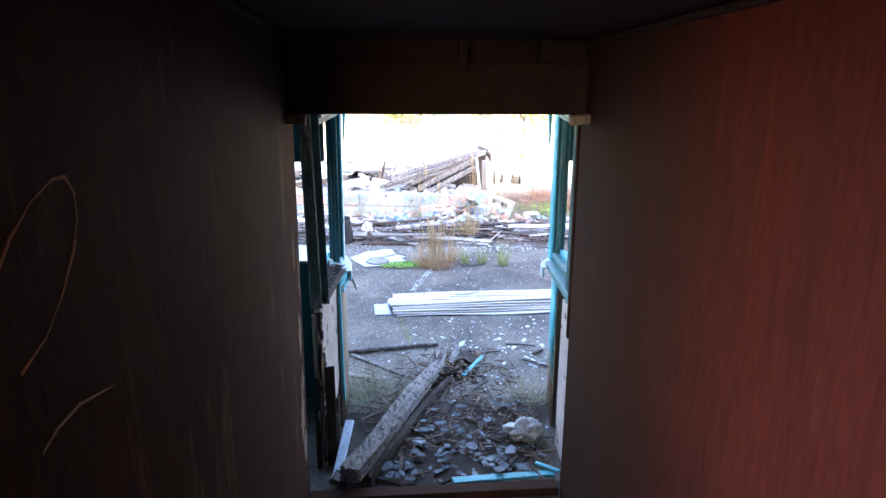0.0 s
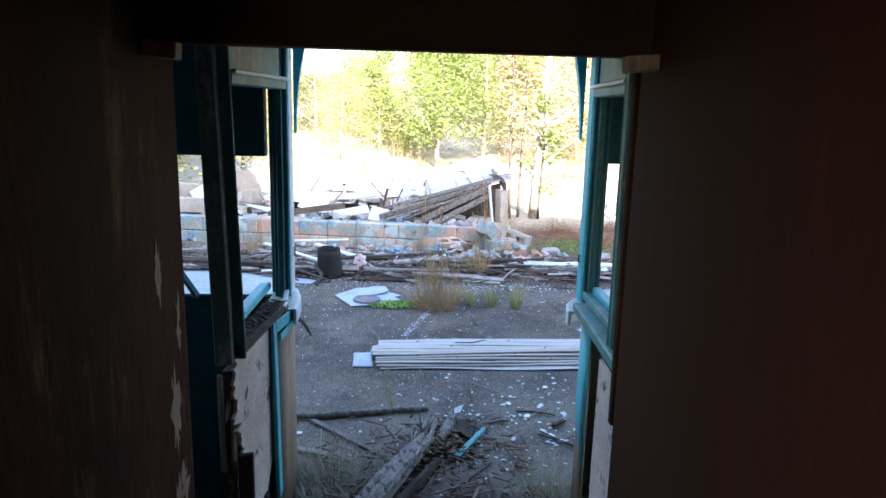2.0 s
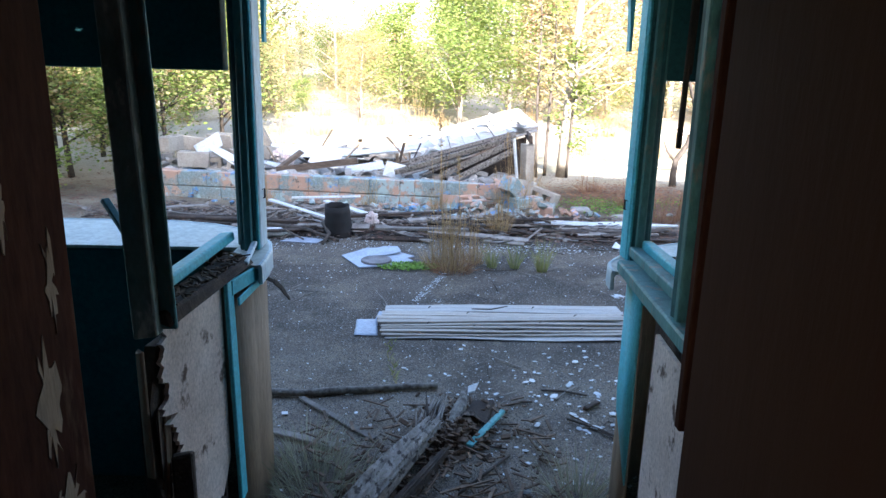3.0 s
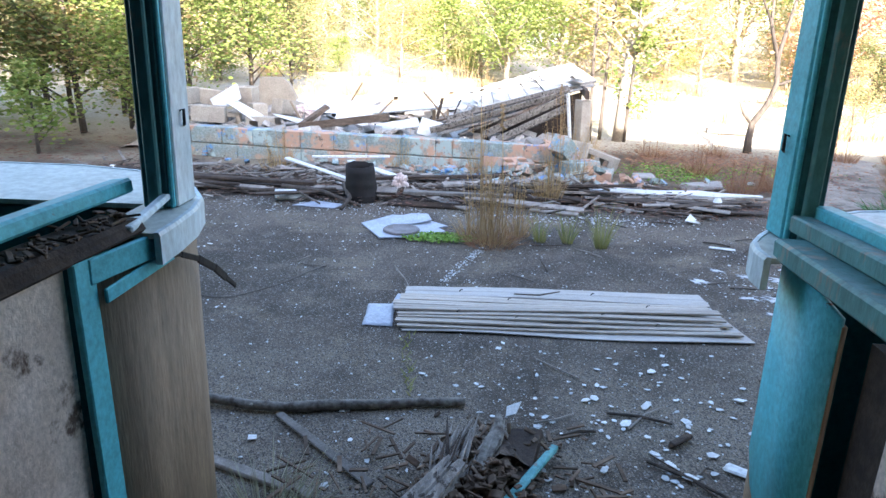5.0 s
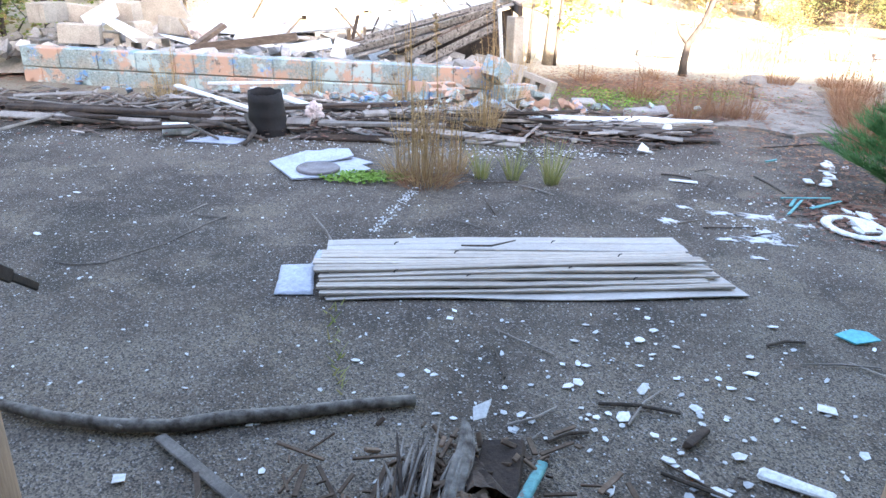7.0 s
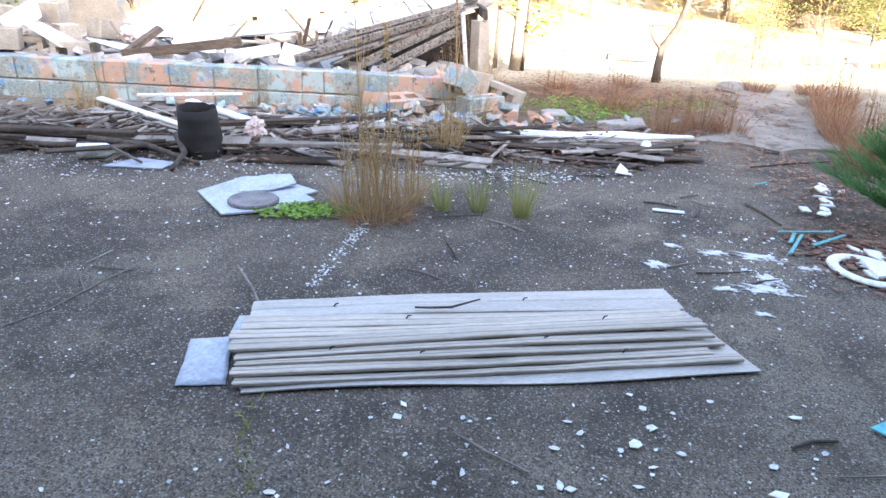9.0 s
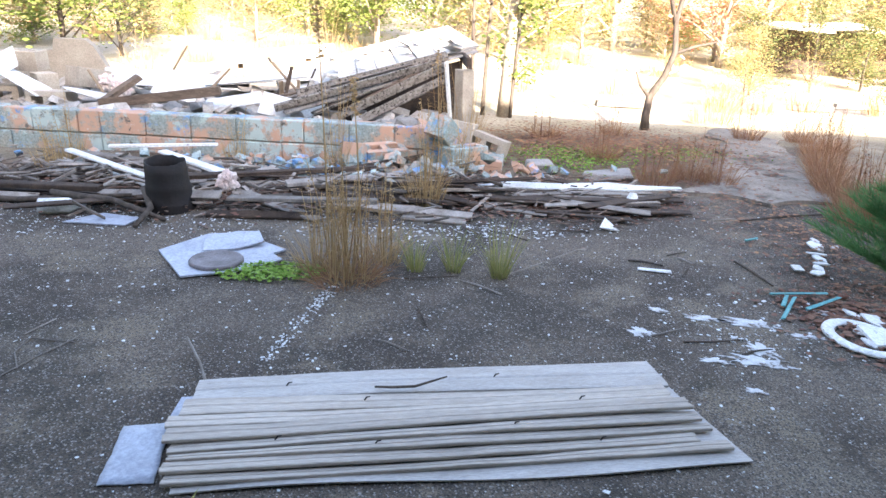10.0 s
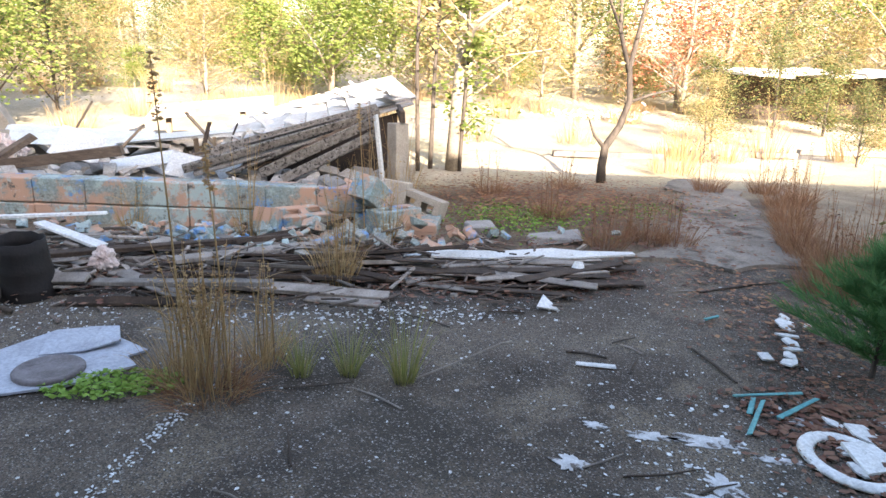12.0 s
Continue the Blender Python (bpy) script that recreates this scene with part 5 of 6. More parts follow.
def build_ruin():
    wall = thing("block_wall", (0, 11.0, 0), "low ruined concrete block wall with worn blue, orange and pale paint", "wall", "", "structure")
    full = block_mesh("block_full", 0.39, 0.19, 0.19, M_WALLBLOCK, False)
    half = block_mesh("block_half", 0.19, 0.19, 0.19, M_WALLBLOCK, False)
    length = (WB - WA).length
    for row in range(2):
        s = 0.0
        k = 0
        while s < length - 0.1:
            short = (k == 0 and row == 1) or (row == 0 and k in (4, 9))
            w = 0.19 if short else 0.39
            top = row == 0
            if top and s > length - 0.9 and k % 2:
                s += w + 0.004
                k += 1
                continue
            c = WA + WDIR * (s + w / 2)
            ob = new("block", half if short else full)
            ob.rotation_euler = (radians(R.uniform(-0.6, 0.6)), radians(R.uniform(-0.6, 0.6)), radians(WANG + R.uniform(-0.8, 0.8)))
            place(ob, c + Vector((0, R.uniform(-0.006, 0.006), WTOP - 0.20 * (row + 1) + 0.005)), wall)
            s += w + 0.004
            k += 1
    core = Mesh().box(*(WA + WDIR * length / 2 + Vector((0, 0.02, WTOP - 0.20))), length - 0.02, 0.178, 0.36, (0, 0, WANG))
    make("mortar", core, M_BLOCK, wall, "grey mortar in the joints")
    # loose blocks
    hollow = block_mesh("hollow_block", 0.39, 0.19, 0.19, M_BLOCK)
    half_block = block_mesh("half_block", 0.22, 0.2, 0.2, M_BLOCK, False)
    painted = block_mesh("painted_block", 0.39, 0.19, 0.19, M_WALLBLOCK)
    spots = [(2.30, 10.86, 0.15, 6, 10, 70, half_block), (2.55, 10.86, 0.15, 80, 14, -32, hollow), (2.25, 10.45, 0.02, 0, 0, 30, painted), (2.05, 10.50, 0.22, 10, 30, 60, painted),
             (2.42, 10.52, 0.02, 90, 0, 75, painted), (1.55, 10.55, 0.0, 15, 0, 24, painted), (1.35, 10.45, 0.0, 0, 20, 70, painted),
             (-2.1, 11.5, 0.36, 0, 3, 10, hollow), (-2.0, 11.8, 0.36, 90, 0, 12, hollow), (-1.7, 11.85, 0.36, 0, 90, 40, hollow), (-2.3, 12.0, 0.52, 0, 8, 25, hollow),
             (-1.45, 11.7, 0.33, 88, 0, -10, hollow), (-1.3, 12.1, 0.40, 0, 10, 60, hollow), (-2.45, 11.65, 0.55, 0, 0, 80, hollow), (-1.9, 12.2, 0.55, 4, 0, -15, hollow), (2.0, 10.8, 0.12, 20, 20, 0, painted)]
    for x, y, z, rx, ry, rz, data in spots:
        ob = new("concrete_block", data)
        ob.rotation_euler = tuple(radians(a) for a in (rx, ry, rz))
        place(ob, (x, y, z))
        tagged(ob, "loose hollow concrete block tumbled from the wall" if data is not painted else "fallen concrete block with flaking blue paint", "concrete block", "fallen blocks")
    # broken standing wall corner behind
    mm = Matrix.Translation((-1.75, 12.9, 0.2)) @ rot(90, 0, 8).to_4x4()
    setting("wall_stump", Mesh().prism([(-0.45, 0), (0.75, 0), (0.62, 0.12), (0.40, 0.32), (0.28, 0.55), (0.20, 0.62), (-0.10, 0.62), (-0.12, 0.5), (-0.45, 0.46)], -0.1, 0.1, mm), M_BLOCK, "broken stump of a grey block wall")
    # rubble bed behind the wall
    m = Mesh()
    for _ in range(420):
        u = R.random()
        x = -3.0 + 5.2 * u
        y = 11.25 - 0.15 * (x + 2.5) + abs(R.gauss(0, 1.0)) * 1.1 + 0.1
        s = R.uniform(0.04, 0.22)
        m.box(x, y, 0.18 + R.uniform(0, 0.16) + 0.05 * max(0, y - 11.5), s, s * R.uniform(0.4, 1), s * R.uniform(0.15, 0.5), (R.uniform(-30, 30), R.uniform(-30, 30), R.uniform(0, 180)), 0.004, s * 0.08)
    make("rubble", m, mat("mixed_rubble", (0.46, 0.43, 0.40), (0.30, 0.27, 0.24), 6, 0.9, 0.4, 60, island=0.4), None, "mixed rubble of block, plaster and board behind the wall", "rubble", "", "stuff")
    bed = Mesh()
    nx, ny = 30, 24
    for j in range(ny + 1):
        for i in range(nx + 1):
            x, y = -3.4 + 6.2 * i / nx, 11.1 + 4.4 * j / ny - 0.15 * (-3.4 + 6.2 * i / nx) * 0.9 + 0.05
            edge = min(1, min(i, nx - i, j + 1, ny - j) / 3)
            bed.v.append((x, y, -0.05 + edge * (0.28 + 0.10 * noise.noise((x * 1.7, y * 1.7, 2)) + 0.05 * noise.noise((x * 5, y * 5, 2)))))
    bed.f = [(j * (nx + 1) + i, j * (nx + 1) + i + 1, (j + 1) * (nx + 1) + i + 1, (j + 1) * (nx + 1) + i) for j in range(ny) for i in range(nx)]
    setting("rubble_bed", bed, mat("dusty_rubble_ground", (0.40, 0.37, 0.33), (0.26, 0.23, 0.20), 3, 0.9, 0.7, 30), "heap of dusty rubble filling the ruined floor")
    # sheets and boards on the heap; the last two sheets stand in for glaring sunlit ground
    sheets = [(-1.95, 11.75, 0.62, 0.34, 0.24, 35, -30, 20), (-1.72, 11.65, 0.52, 0.45, 0.2, 14, 25, -14), (-0.35, 11.7, 0.50, 0.36, 0.28, 50, 12, -10), (0.62, 11.15, 0.40, 0.26, 0.22, 62, 10, 8),
              (-1.1, 11.55, 0.42, 0.4, 0.22, 8, 15, 30), (0.95, 11.2, 0.38, 0.22, 0.16, 40, -20, 0), (0.2, 11.5, 0.40, 0.5, 0.25, 12, -8, 12), (-0.6, 12.6, 0.45, 1.3, 0.9, 4, 3, 15), (0.6, 12.9, 0.5, 1.6, 1.2, -3, -5, 0)]
    for x, y, z, sx, sy, rx, ry, rz in sheets:
        make("broken_sheet", Mesh().box(x, y, z, sx, sy, 0.012, (rx, ry, rz), 0.003, 0.03), M_WHITE, None, "broken white wallboard sheet tilted on the rubble; the two broadest stand in for sunlit ground", "sheet", "broken sheets on the rubble")
    loose("charred_beam", (-0.95, 11.30, 0.36), (0.12, 11.22, 0.52), 0.075, 0.08, M_BEAM, "heavy dark brown beam lying across the wall's rubble", "beam", jit=0.01)
    loose("charred_beam", (-0.98, 11.32, 0.34), (-0.66, 11.6, 0.58), 0.07, 0.05, M_BEAM, "short dark brown beam end sticking out of the rubble", "beam", jit=0.01)
    for a, b in (((-0.60, 11.9, 0.35), (-0.30, 12.0, 0.85)), ((-0.15, 12.2, 0.4), (0.05, 12.3, 0.62)), ((-1.0, 11.7, 0.35), (-1.15, 11.7, 0.62)), ((0.75, 12.0, 0.45), (0.45, 12.2, 0.75))):
        loose("stub_board", a, b, 0.04, 0.02, M_WOODB, "broken lath standing up out of the rubble", "board", "laths in the rubble")
    for x, y, z in ((-1.05, 11.9, 0.45), (-0.9, 11.8, 0.40)):
        make("pink_scrap", crumple(x, y, z - 0.05, 0.10, 0.09, 0.09, 7 + x), M_PINK, None, "pinkish crumpled scrap in the rubble", "scrap", "pinkish scraps")
    # collapsed roof to the east
    t = thing("collapsed_roof", (1.6, 12.2, 0), "collapsed timber roof slumped from a leaning post down onto the rubble", "roof")
    slope = lambda u, y: (2.44 - 1.75 * u, y, 0.90 + 0.06 * (y - 11.6) - 0.46 * u - 0.08 * u * u)
    for k in range(13):
        y = 11.62 + 0.19 * k
        j = R.uniform(-0.04, 0.04)
        make("roof_board", Mesh().beam(Vector(slope(-0.02 + j, y)), Vector(slope(0.75 + 0.3 * R.random(), y + R.uniform(-0.05, 0.05))), 0.17, 0.02, 0.003, 0, 0.01), M_WOODG, t)
    for k in range(9):
        u = -0.02 + 0.115 * k
        a, b = Vector(slope(u, 11.75)), Vector(slope(u + 0.02, 13.9))
        make("roofing_strip", Mesh().beam(a + Vector((0, R.uniform(-0.1, 0.1), 0.025)), b + Vector((0, 0, 0.03)), 0.20, 0.012, 0.002, 14 + R.uniform(-4, 4), 0.012), M_TIN, t)
    for p, q, w, h in (((2.18, 11.22, 0.86), (0.62, 11.02, 0.40), 0.04, 0.07), ((2.16, 11.18, 0.81), (1.22, 10.96, 0.38), 0.03, 0.085), ((2.17, 11.16, 0.70), (1.38, 10.94, 0.33), 0.03, 0.075),
                       ((2.18, 11.26, 0.90), (0.80, 11.25, 0.50), 0.03, 0.09), ((1.95, 11.3, 0.76), (0.95, 11.05, 0.36), 0.16, 0.02), ((1.75, 11.2, 0.66), (0.70, 11.0, 0.37), 0.10, 0.025)):
        make("rafter", Mesh().beam(p, q, w, h, 0.005, R.uniform(-15, 15), 0.006), M_GRAIN, t)
    rr = random.Random(9)
    for k in range(30):
        u = rr.random()
        a = Vector((2.18 - 0.25 * rr.random(), 11.2 + 0.25 * rr.random(), 0.88 - 0.10 * rr.random()))
        b = Vector((1.45 - 0.95 * u, 10.97 + 0.4 * rr.random() + 0.15 * u, 0.34 + 0.10 * rr.random()))
        q = a.lerp(b, rr.uniform(0.5, 1.0))
        p = a.lerp(b, rr.uniform(0.0, 0.35))
        make("lath", Mesh().beam(p, q, rr.uniform(0.015, 0.05), rr.uniform(0.012, 0.03), 0.003, rr.uniform(-40, 40), 0.004), rr.choice((M_WOODG, M_GRAIN, M_ROT, M_BEAM, M_WHITE)), t)
    for k in range(12):
        a = Vector((0.55 + 0.5 * rr.random(), 11.5 + 0.5 * rr.random(), 0.36 + 0.05 * rr.random()))
        d = Vector((rr.uniform(-0.2, 0.3), rr.uniform(-0.2, 0.2), rr.uniform(0.05, 0.3)))
        make("lath", Mesh().beam(a, a + d, 0.04, 0.012, 0.003, rr.uniform(-40, 40), 0.006), rr.choice((M_ROT, M_TIN, M_WOODB)), t)
    make("post", Mesh().beam((2.25, 11.06, 0.0), (2.15, 11.09, 0.86), 0.075, 0.035, 0.005, 0, 0.006), M_WHITE, t, "pale leaning post")
    make("post", Mesh().beam((2.37, 11.24, 0.0), (2.35, 11.27, 0.78), 0.15, 0.12, 0.006, 0, 0.006), M_BLOCK, t, "grey standing pier")
    make("eave_board", Mesh().beam((2.38, 11.18, 0.84), (2.56, 13.9, 0.92), 0.05, 0.10, 0.005, 0, 0.006), M_ROT, t, "dark end board")
    # dark sheet in place of the shade in the void under the roof
    make("dark_lining", Mesh().put([(2.42, 11.6, 0.05), (0.9, 11.45, 0.05), (0.9, 11.45, 0.40), (2.38, 11.6, 0.84), (2.42, 11.63, 0.05), (0.9, 11.48, 0.05), (0.9, 11.48, 0.40), (2.38, 11.63, 0.84)],
         [(0, 1, 2, 3), (7, 6, 5, 4), (0, 4, 5, 1), (2, 6, 7, 3), (1, 5, 6, 2), (0, 3, 7, 4)]), M_ROT, t, "dark sheet standing in for the shade in the void")
    for k in range(26):
        x, y = R.uniform(1.0, 2.5), R.uniform(11.7, 13.6)
        u = (2.48 - x) / 1.75
        make("shingle", Mesh().box(x, y, slope(u, y)[2] + 0.05 + R.random() * 0.03, R.uniform(0.1, 0.3), R.uniform(0.1, 0.25), 0.008, (R.uniform(-12, 12), 17 + R.uniform(-10, 10), R.uniform(-30, 30)), 0.002, 0.015), M_TIN, t)
    # small lit structure behind
    t = thing("collapsed_shelter", (0.1, 14.4, 0.2), "fallen wooden frame with a pale roof sheet among the rubble", "frame")
    make("sheet", Mesh().box(0.35, 14.5, 0.62, 1.5, 0.9, 0.03, (4, -6, 5), 0.004, 0.02), M_TIN, t)
    make("leg", Mesh().beam((-0.12, 14.2, 0.15), (-0.12, 14.2, 0.55), 0.06, 0.06), M_WOODB, t)
    make("leg", Mesh().beam((0.75, 14.2, 0.15), (0.75, 14.2, 0.65), 0.06, 0.06), M_WOODB, t)
    make("apron", Mesh().beam((-0.3, 14.1, 0.55), (0.5, 14.1, 0.64), 0.03, 0.07), M_WOODB, t)


build_ruin()


def build_timber_row():
    """Loose boards and branches heaped along the foot of the wall."""
    rr = random.Random(21)
    for k in range(74):
        x = rr.uniform(-2.2, 1.9)
        y = rr.gauss(9.62, 0.27) - 0.08 * x
        l = rr.uniform(0.5, 1.7)
        a = rr.choice((rr.gauss(-6, 9), rr.gauss(-4, 35)))
        z = 0.02 + abs(rr.gauss(0, 0.04))
        d = Vector((math.cos(radians(a)), math.sin(radians(a)), rr.gauss(0, 0.03))) * l / 2
        c = Vector((x, y, z + abs(d.z)))
        m, lab = ((M_WOODG, "weathered grey board in a heap of timber"), (M_WOODG, "weathered grey board in a heap of timber"), (M_ROT, "rotten dark board in a heap of timber"),
                  (M_WHITE, "white painted board in a heap of timber"))[rr.choice((0, 0, 2, 2, 2, 1, 3 if k % 3 == 0 else 2))]
        loose("heaped_board", c - d, c + d, rr.uniform(0.025, 0.085), rr.uniform(0.012, 0.03), m, lab, "board", "boards heaped by the wall", 0.006, rr.uniform(-25, 25))
    for p, q, w in (((-0.75, 9.95, 0.22), (0.05, 9.45, 0.10), 0.06), ((-0.15, 10.15, 0.18), (0.35, 9.75, 0.12), 0.09), ((-0.55, 10.2, 0.2), (0.25, 10.25, 0.22), 0.05)):
        loose("white_board", p, q, w, 0.018, M_WHITE, "white painted board slanting over the timber heap", "board", "white boards on the heap")
    for pts in ([(-0.05, 9.25, 0.12), (0.05, 9.0, 0.06), (0.02, 8.75, 0.02)], [(-0.6, 9.2, 0.10), (-0.2, 9.1, 0.08), (0.16, 8.88, 0.02)], [(-1.5, 9.3, 0.06), (-0.8, 9.2, 0.05), (-0.1, 9.15, 0.1)]):
        make("branch", Mesh().tube(pts, [0.022, 0.02, 0.014], 8), M_BARK, None, "bent dark branch in the timber heap", "branch", "branches in the heap", smooth=True)
    m = Mesh()
    for _ in range(520):
        x, y = rr.gauss(0.2, 1.2), rr.gauss(9.85, 0.33)
        l = rr.uniform(0.04, 0.30)
        m.box(x, y - 0.08 * x, 0.015 + abs(rr.gauss(0, 0.05)), l, rr.uniform(0.008, 0.035), rr.uniform(0.005, 0.02), (rr.uniform(-15, 15), rr.uniform(-25, 25), rr.gauss(-5, 45)), 0.002, 0.003)
    make("broken_wood", m, mat("broken_wood_bits", (0.16, 0.13, 0.11), (0.28, 0.25, 0.22), 9, 0.9, 0.3, 60, island=0.6), None, "broken splinters of wood heaped at the wall's foot", "debris", "", "stuff")
    m = Mesh()
    for _ in range(260):
        x, y = rr.gauss(1.2, 0.8), rr.gauss(10.2, 0.2)
        s = rr.uniform(0.03, 0.13)
        m.box(x, y - 0.1 * (x - 1), 0.02 + abs(rr.gauss(0, 0.05)), s, s * 0.7, s * 0.4, (rr.uniform(-40, 40), rr.uniform(-40, 40), rr.uniform(0, 180)), 0.004, s * 0.12)
    make("block_rubble", m, M_WALLBLOCK, None, "broken painted block rubble at the wall's foot", "rubble", "", "stuff")
    # flat white board and the pile east
    mm = Matrix.Translation((2.98, 9.62, 0.07)) @ rot(2, 0, -1).to_4x4()
    make("white_board", Mesh().prism([(-0.75, -0.02), (-0.2, -0.09), (0.1, -0.06), (0.35, -0.10), (0.85, -0.03), (0.85, 0.02), (0.5, 0.05), (0.3, 0.12), (-0.1, 0.06), (-0.5, 0.10)], 0, 0.012, mm), M_WHITE, None,
         "ragged white board lying on dark boards", "board")
    for k in range(26):
        x, y, l, a = rr.uniform(2.2, 3.4), rr.gauss(9.35, 0.16), rr.uniform(0.3, 1.1), rr.gauss(-4, 12)
        d = Vector((math.cos(radians(a)), math.sin(radians(a)), 0)) * l / 2
        c = Vector((x, y, 0.015 + rr.random() * 0.045))
        loose("flat_board", c - d, c + d, rr.uniform(0.04, 0.10), 0.014, rr.choice((M_ROT, M_WOODG, M_WOODG, M_ROT)), "thin weathered board in a flat pile", "board", "flat pile of boards", 0.005)
    loose("grey_board", (1.62, 9.02, 0.012), (2.02, 8.88, 0.012), 0.10, 0.016, M_WOODG, "short broad grey board on the slab", "board")
    make("white_cone", Mesh().tube([(3.33, 9.32, 0.0), (3.33, 9.34, 0.02), (3.34, 9.36, 0.10)], [0.09, 0.06, 0.025], 14), M_WHITE, None, "small white plastic cone-shaped cap on the boards", "cap")
    make("white_shard", Mesh().prism([(-0.06, 0), (0.07, -0.02), (0.0, 0.10)], 0, 0.01, Matrix.Translation((2.93, 8.74, 0.02)) @ rot(25, 5, 0).to_4x4()), M_WHITE, None, "white triangular shard on the slab", "shard")
    make("pink_rag", crumple(0.45, 9.45, 0.05, 0.08, 0.06, 0.09, 5), M_PINK, None, "pinkish white rag stuffed behind the burnt drum", "rag")
    make("white_bottle", Mesh().tube([(-0.62, 9.05, 0.05), (-0.45, 9.07, 0.05), (-0.40, 9.08, 0.05), (-0.36, 9.08, 0.05)], [0.05, 0.05, 0.02, 0.02], 12), M_WHITE, None, "white plastic bottle lying by the boards", "bottle", smooth=True)
    make("white_sheet", Mesh().prism([(-0.42, 8.86), (-0.05, 8.80), (0.0, 8.95), (-0.25, 9.05)], 0.004, 0.012), M_SHEET, None, "pale sheet lying by the burnt drum", "sheet")


build_timber_row()


# ---- litter ----
def build_litter():
    m = Mesh()
    for _ in range(2900):
        x, y = R.uniform(-1.8, 4.2), 4.9 + 4.6 * R.random() ** 0.8
        m.chip(x, y, 0.003 + 0.009 * R.random() ** 3, 0.001, 0.002)
    for _ in range(650):
        x, y = R.gauss(0.0, 1.0), R.gauss(8.95, 0.17)
        m.chip(x, y, 0.004 + 0.010 * R.random() ** 2, 0.001, 0.002)
    for _ in range(400):
        x, y = R.gauss(1.75, 0.5), R.gauss(5.35, 0.45)
        m.chip(x, y, 0.004 + 0.018 * R.random() ** 2.2, 0.001, 0.002)
    for _ in range(150):
        u = R.random()
        m.chip(0.95 + 0.24 * u + R.gauss(0, 0.02), 7.1 + 0.75 * u, R.uniform(0.004, 0.010), 0.001, 0.002)
    for _ in range(300):
        m.chip(R.gauss(2.0, 0.5), R.gauss(8.75, 0.10), R.uniform(0.005, 0.016), 0.001, 0.002)
    for _ in range(260):
        m.chip(R.gauss(3.05, 0.26), R.gauss(7.28, 0.20), 0.003 + 0.014 * R.random() ** 2.5, 0.001, 0.0015)
    make("paint_chips", m, M_CHIP, None, "white paint chips and pebbles strewn over the slab", "debris", "", "stuff")
    m = Mesh()
    for _ in range(4500):
        x, y = R.gauss(0.3, 1.4), R.gauss(9.75, 0.35)
        m.leaf((x, y, 0.012 + R.random() * 0.05), R.uniform(0.012, 0.03), True)
    for _ in range(7000):
        x, y = R.gauss(3.8, 0.9), R.gauss(11.3, 0.8)
        m.leaf((x, y, 0.03 + R.random() * 0.03), R.uniform(0.012, 0.03), True)
    for _ in range(900):
        m.leaf((R.gauss(3.65, 0.16), R.gauss(7.3, 0.22), 0.006 + R.random() * 0.02), R.uniform(0.012, 0.03), True)
    for _ in range(1300):
        x, y = R.gauss(4.1, 0.22), R.gauss(7.9, 0.6)
        m.leaf((x, y, 0.006 + R.random() * 0.02), R.uniform(0.008, 0.02), True)
    for _ in range(1500):
        m.leaf((R.gauss(2.9, 0.5), R.gauss(9.3, 0.2), 0.006 + R.random() * 0.02), R.uniform(0.01, 0.025), True)
    for _ in range(1800):
        m.leaf((R.gauss(-4.4, 1.2), R.gauss(10.8, 1.0), 0.03), R.uniform(0.02, 0.045), True)
    make("leaf_litter", m, M_LITTER, None, "brown and reddish fallen leaves on slab and earth", "leaves", "", "stuff")
    m = Mesh()
    for _ in range(3200):
        m.leaf((R.gauss(3.9, 0.75), R.gauss(11.7, 0.5), 0.035 + R.random() * 0.03), R.uniform(0.014, 0.034), True)
    for _ in range(500):
        m.leaf((R.gauss(4.3, 0.25), R.gauss(8.8, 0.7), 0.01 + R.random() * 0.03), R.uniform(0.012, 0.028), True)
    make("leaf_litter", m, leaf_mat("orange_brown_leaves", (0.24, 0.10, 0.055), (0.34, 0.19, 0.10), (0.15, 0.07, 0.05), 0.1), None, "orange-brown fallen leaves under the grass clumps", "leaves", "", "stuff")
    m = Mesh()
    for _ in range(1500):
        x, y = R.uniform(-2.8, 3.2), 9.72 + R.gauss(0, 0.34)
        y -= 0.08 * x
        l, a = R.uniform(0.04, 0.22), R.gauss(0, 0.9)
        z = 0.015 + abs(R.gauss(0, 0.05)) * max(0.2, 1 - abs(y - 9.7))
        p = Vector((x, y, z))
        m.beam(p, p + Vector((math.cos(a) * l, math.sin(a) * l, R.gauss(0, 0.02))), R.uniform(0.005, 0.02), R.uniform(0.004, 0.010))
    make("splinters", m, mat("dark_splinters", (0.17, 0.13, 0.105), (0.09, 0.065, 0.052), 9, 0.9, 0.4, 60, island=0.55), None, "dark splinters and sticks of rotten wood between the boards", "splinters", "", "stuff")
    m = Mesh()
    for _ in range(700):
        a, r = R.uniform(0, 6.28), R.random() ** 0.6
        m.leaf((0.88 + 0.28 * r * math.cos(a), 8.02 + 0.13 * r * math.sin(a), 0.012 + R.random() * 0.015), R.uniform(0.008, 0.02))
    for _ in range(2200):
        m.leaf((R.gauss(3.32, 0.30), R.gauss(10.85, 0.30), 0.03 + R.random() * 0.04), R.uniform(0.006, 0.017))
    for _ in range(700):
        m.leaf((R.gauss(4.5, 0.3), R.gauss(11.2, 0.2), 0.03 + R.random() * 0.03), R.uniform(0.006, 0.017))
    make("moss", m, M_MOSS, None, "bright green moss and low weeds in patches", "moss", "", "stuff")
    m = Mesh()
    for k in range(40):
        u = k / 40
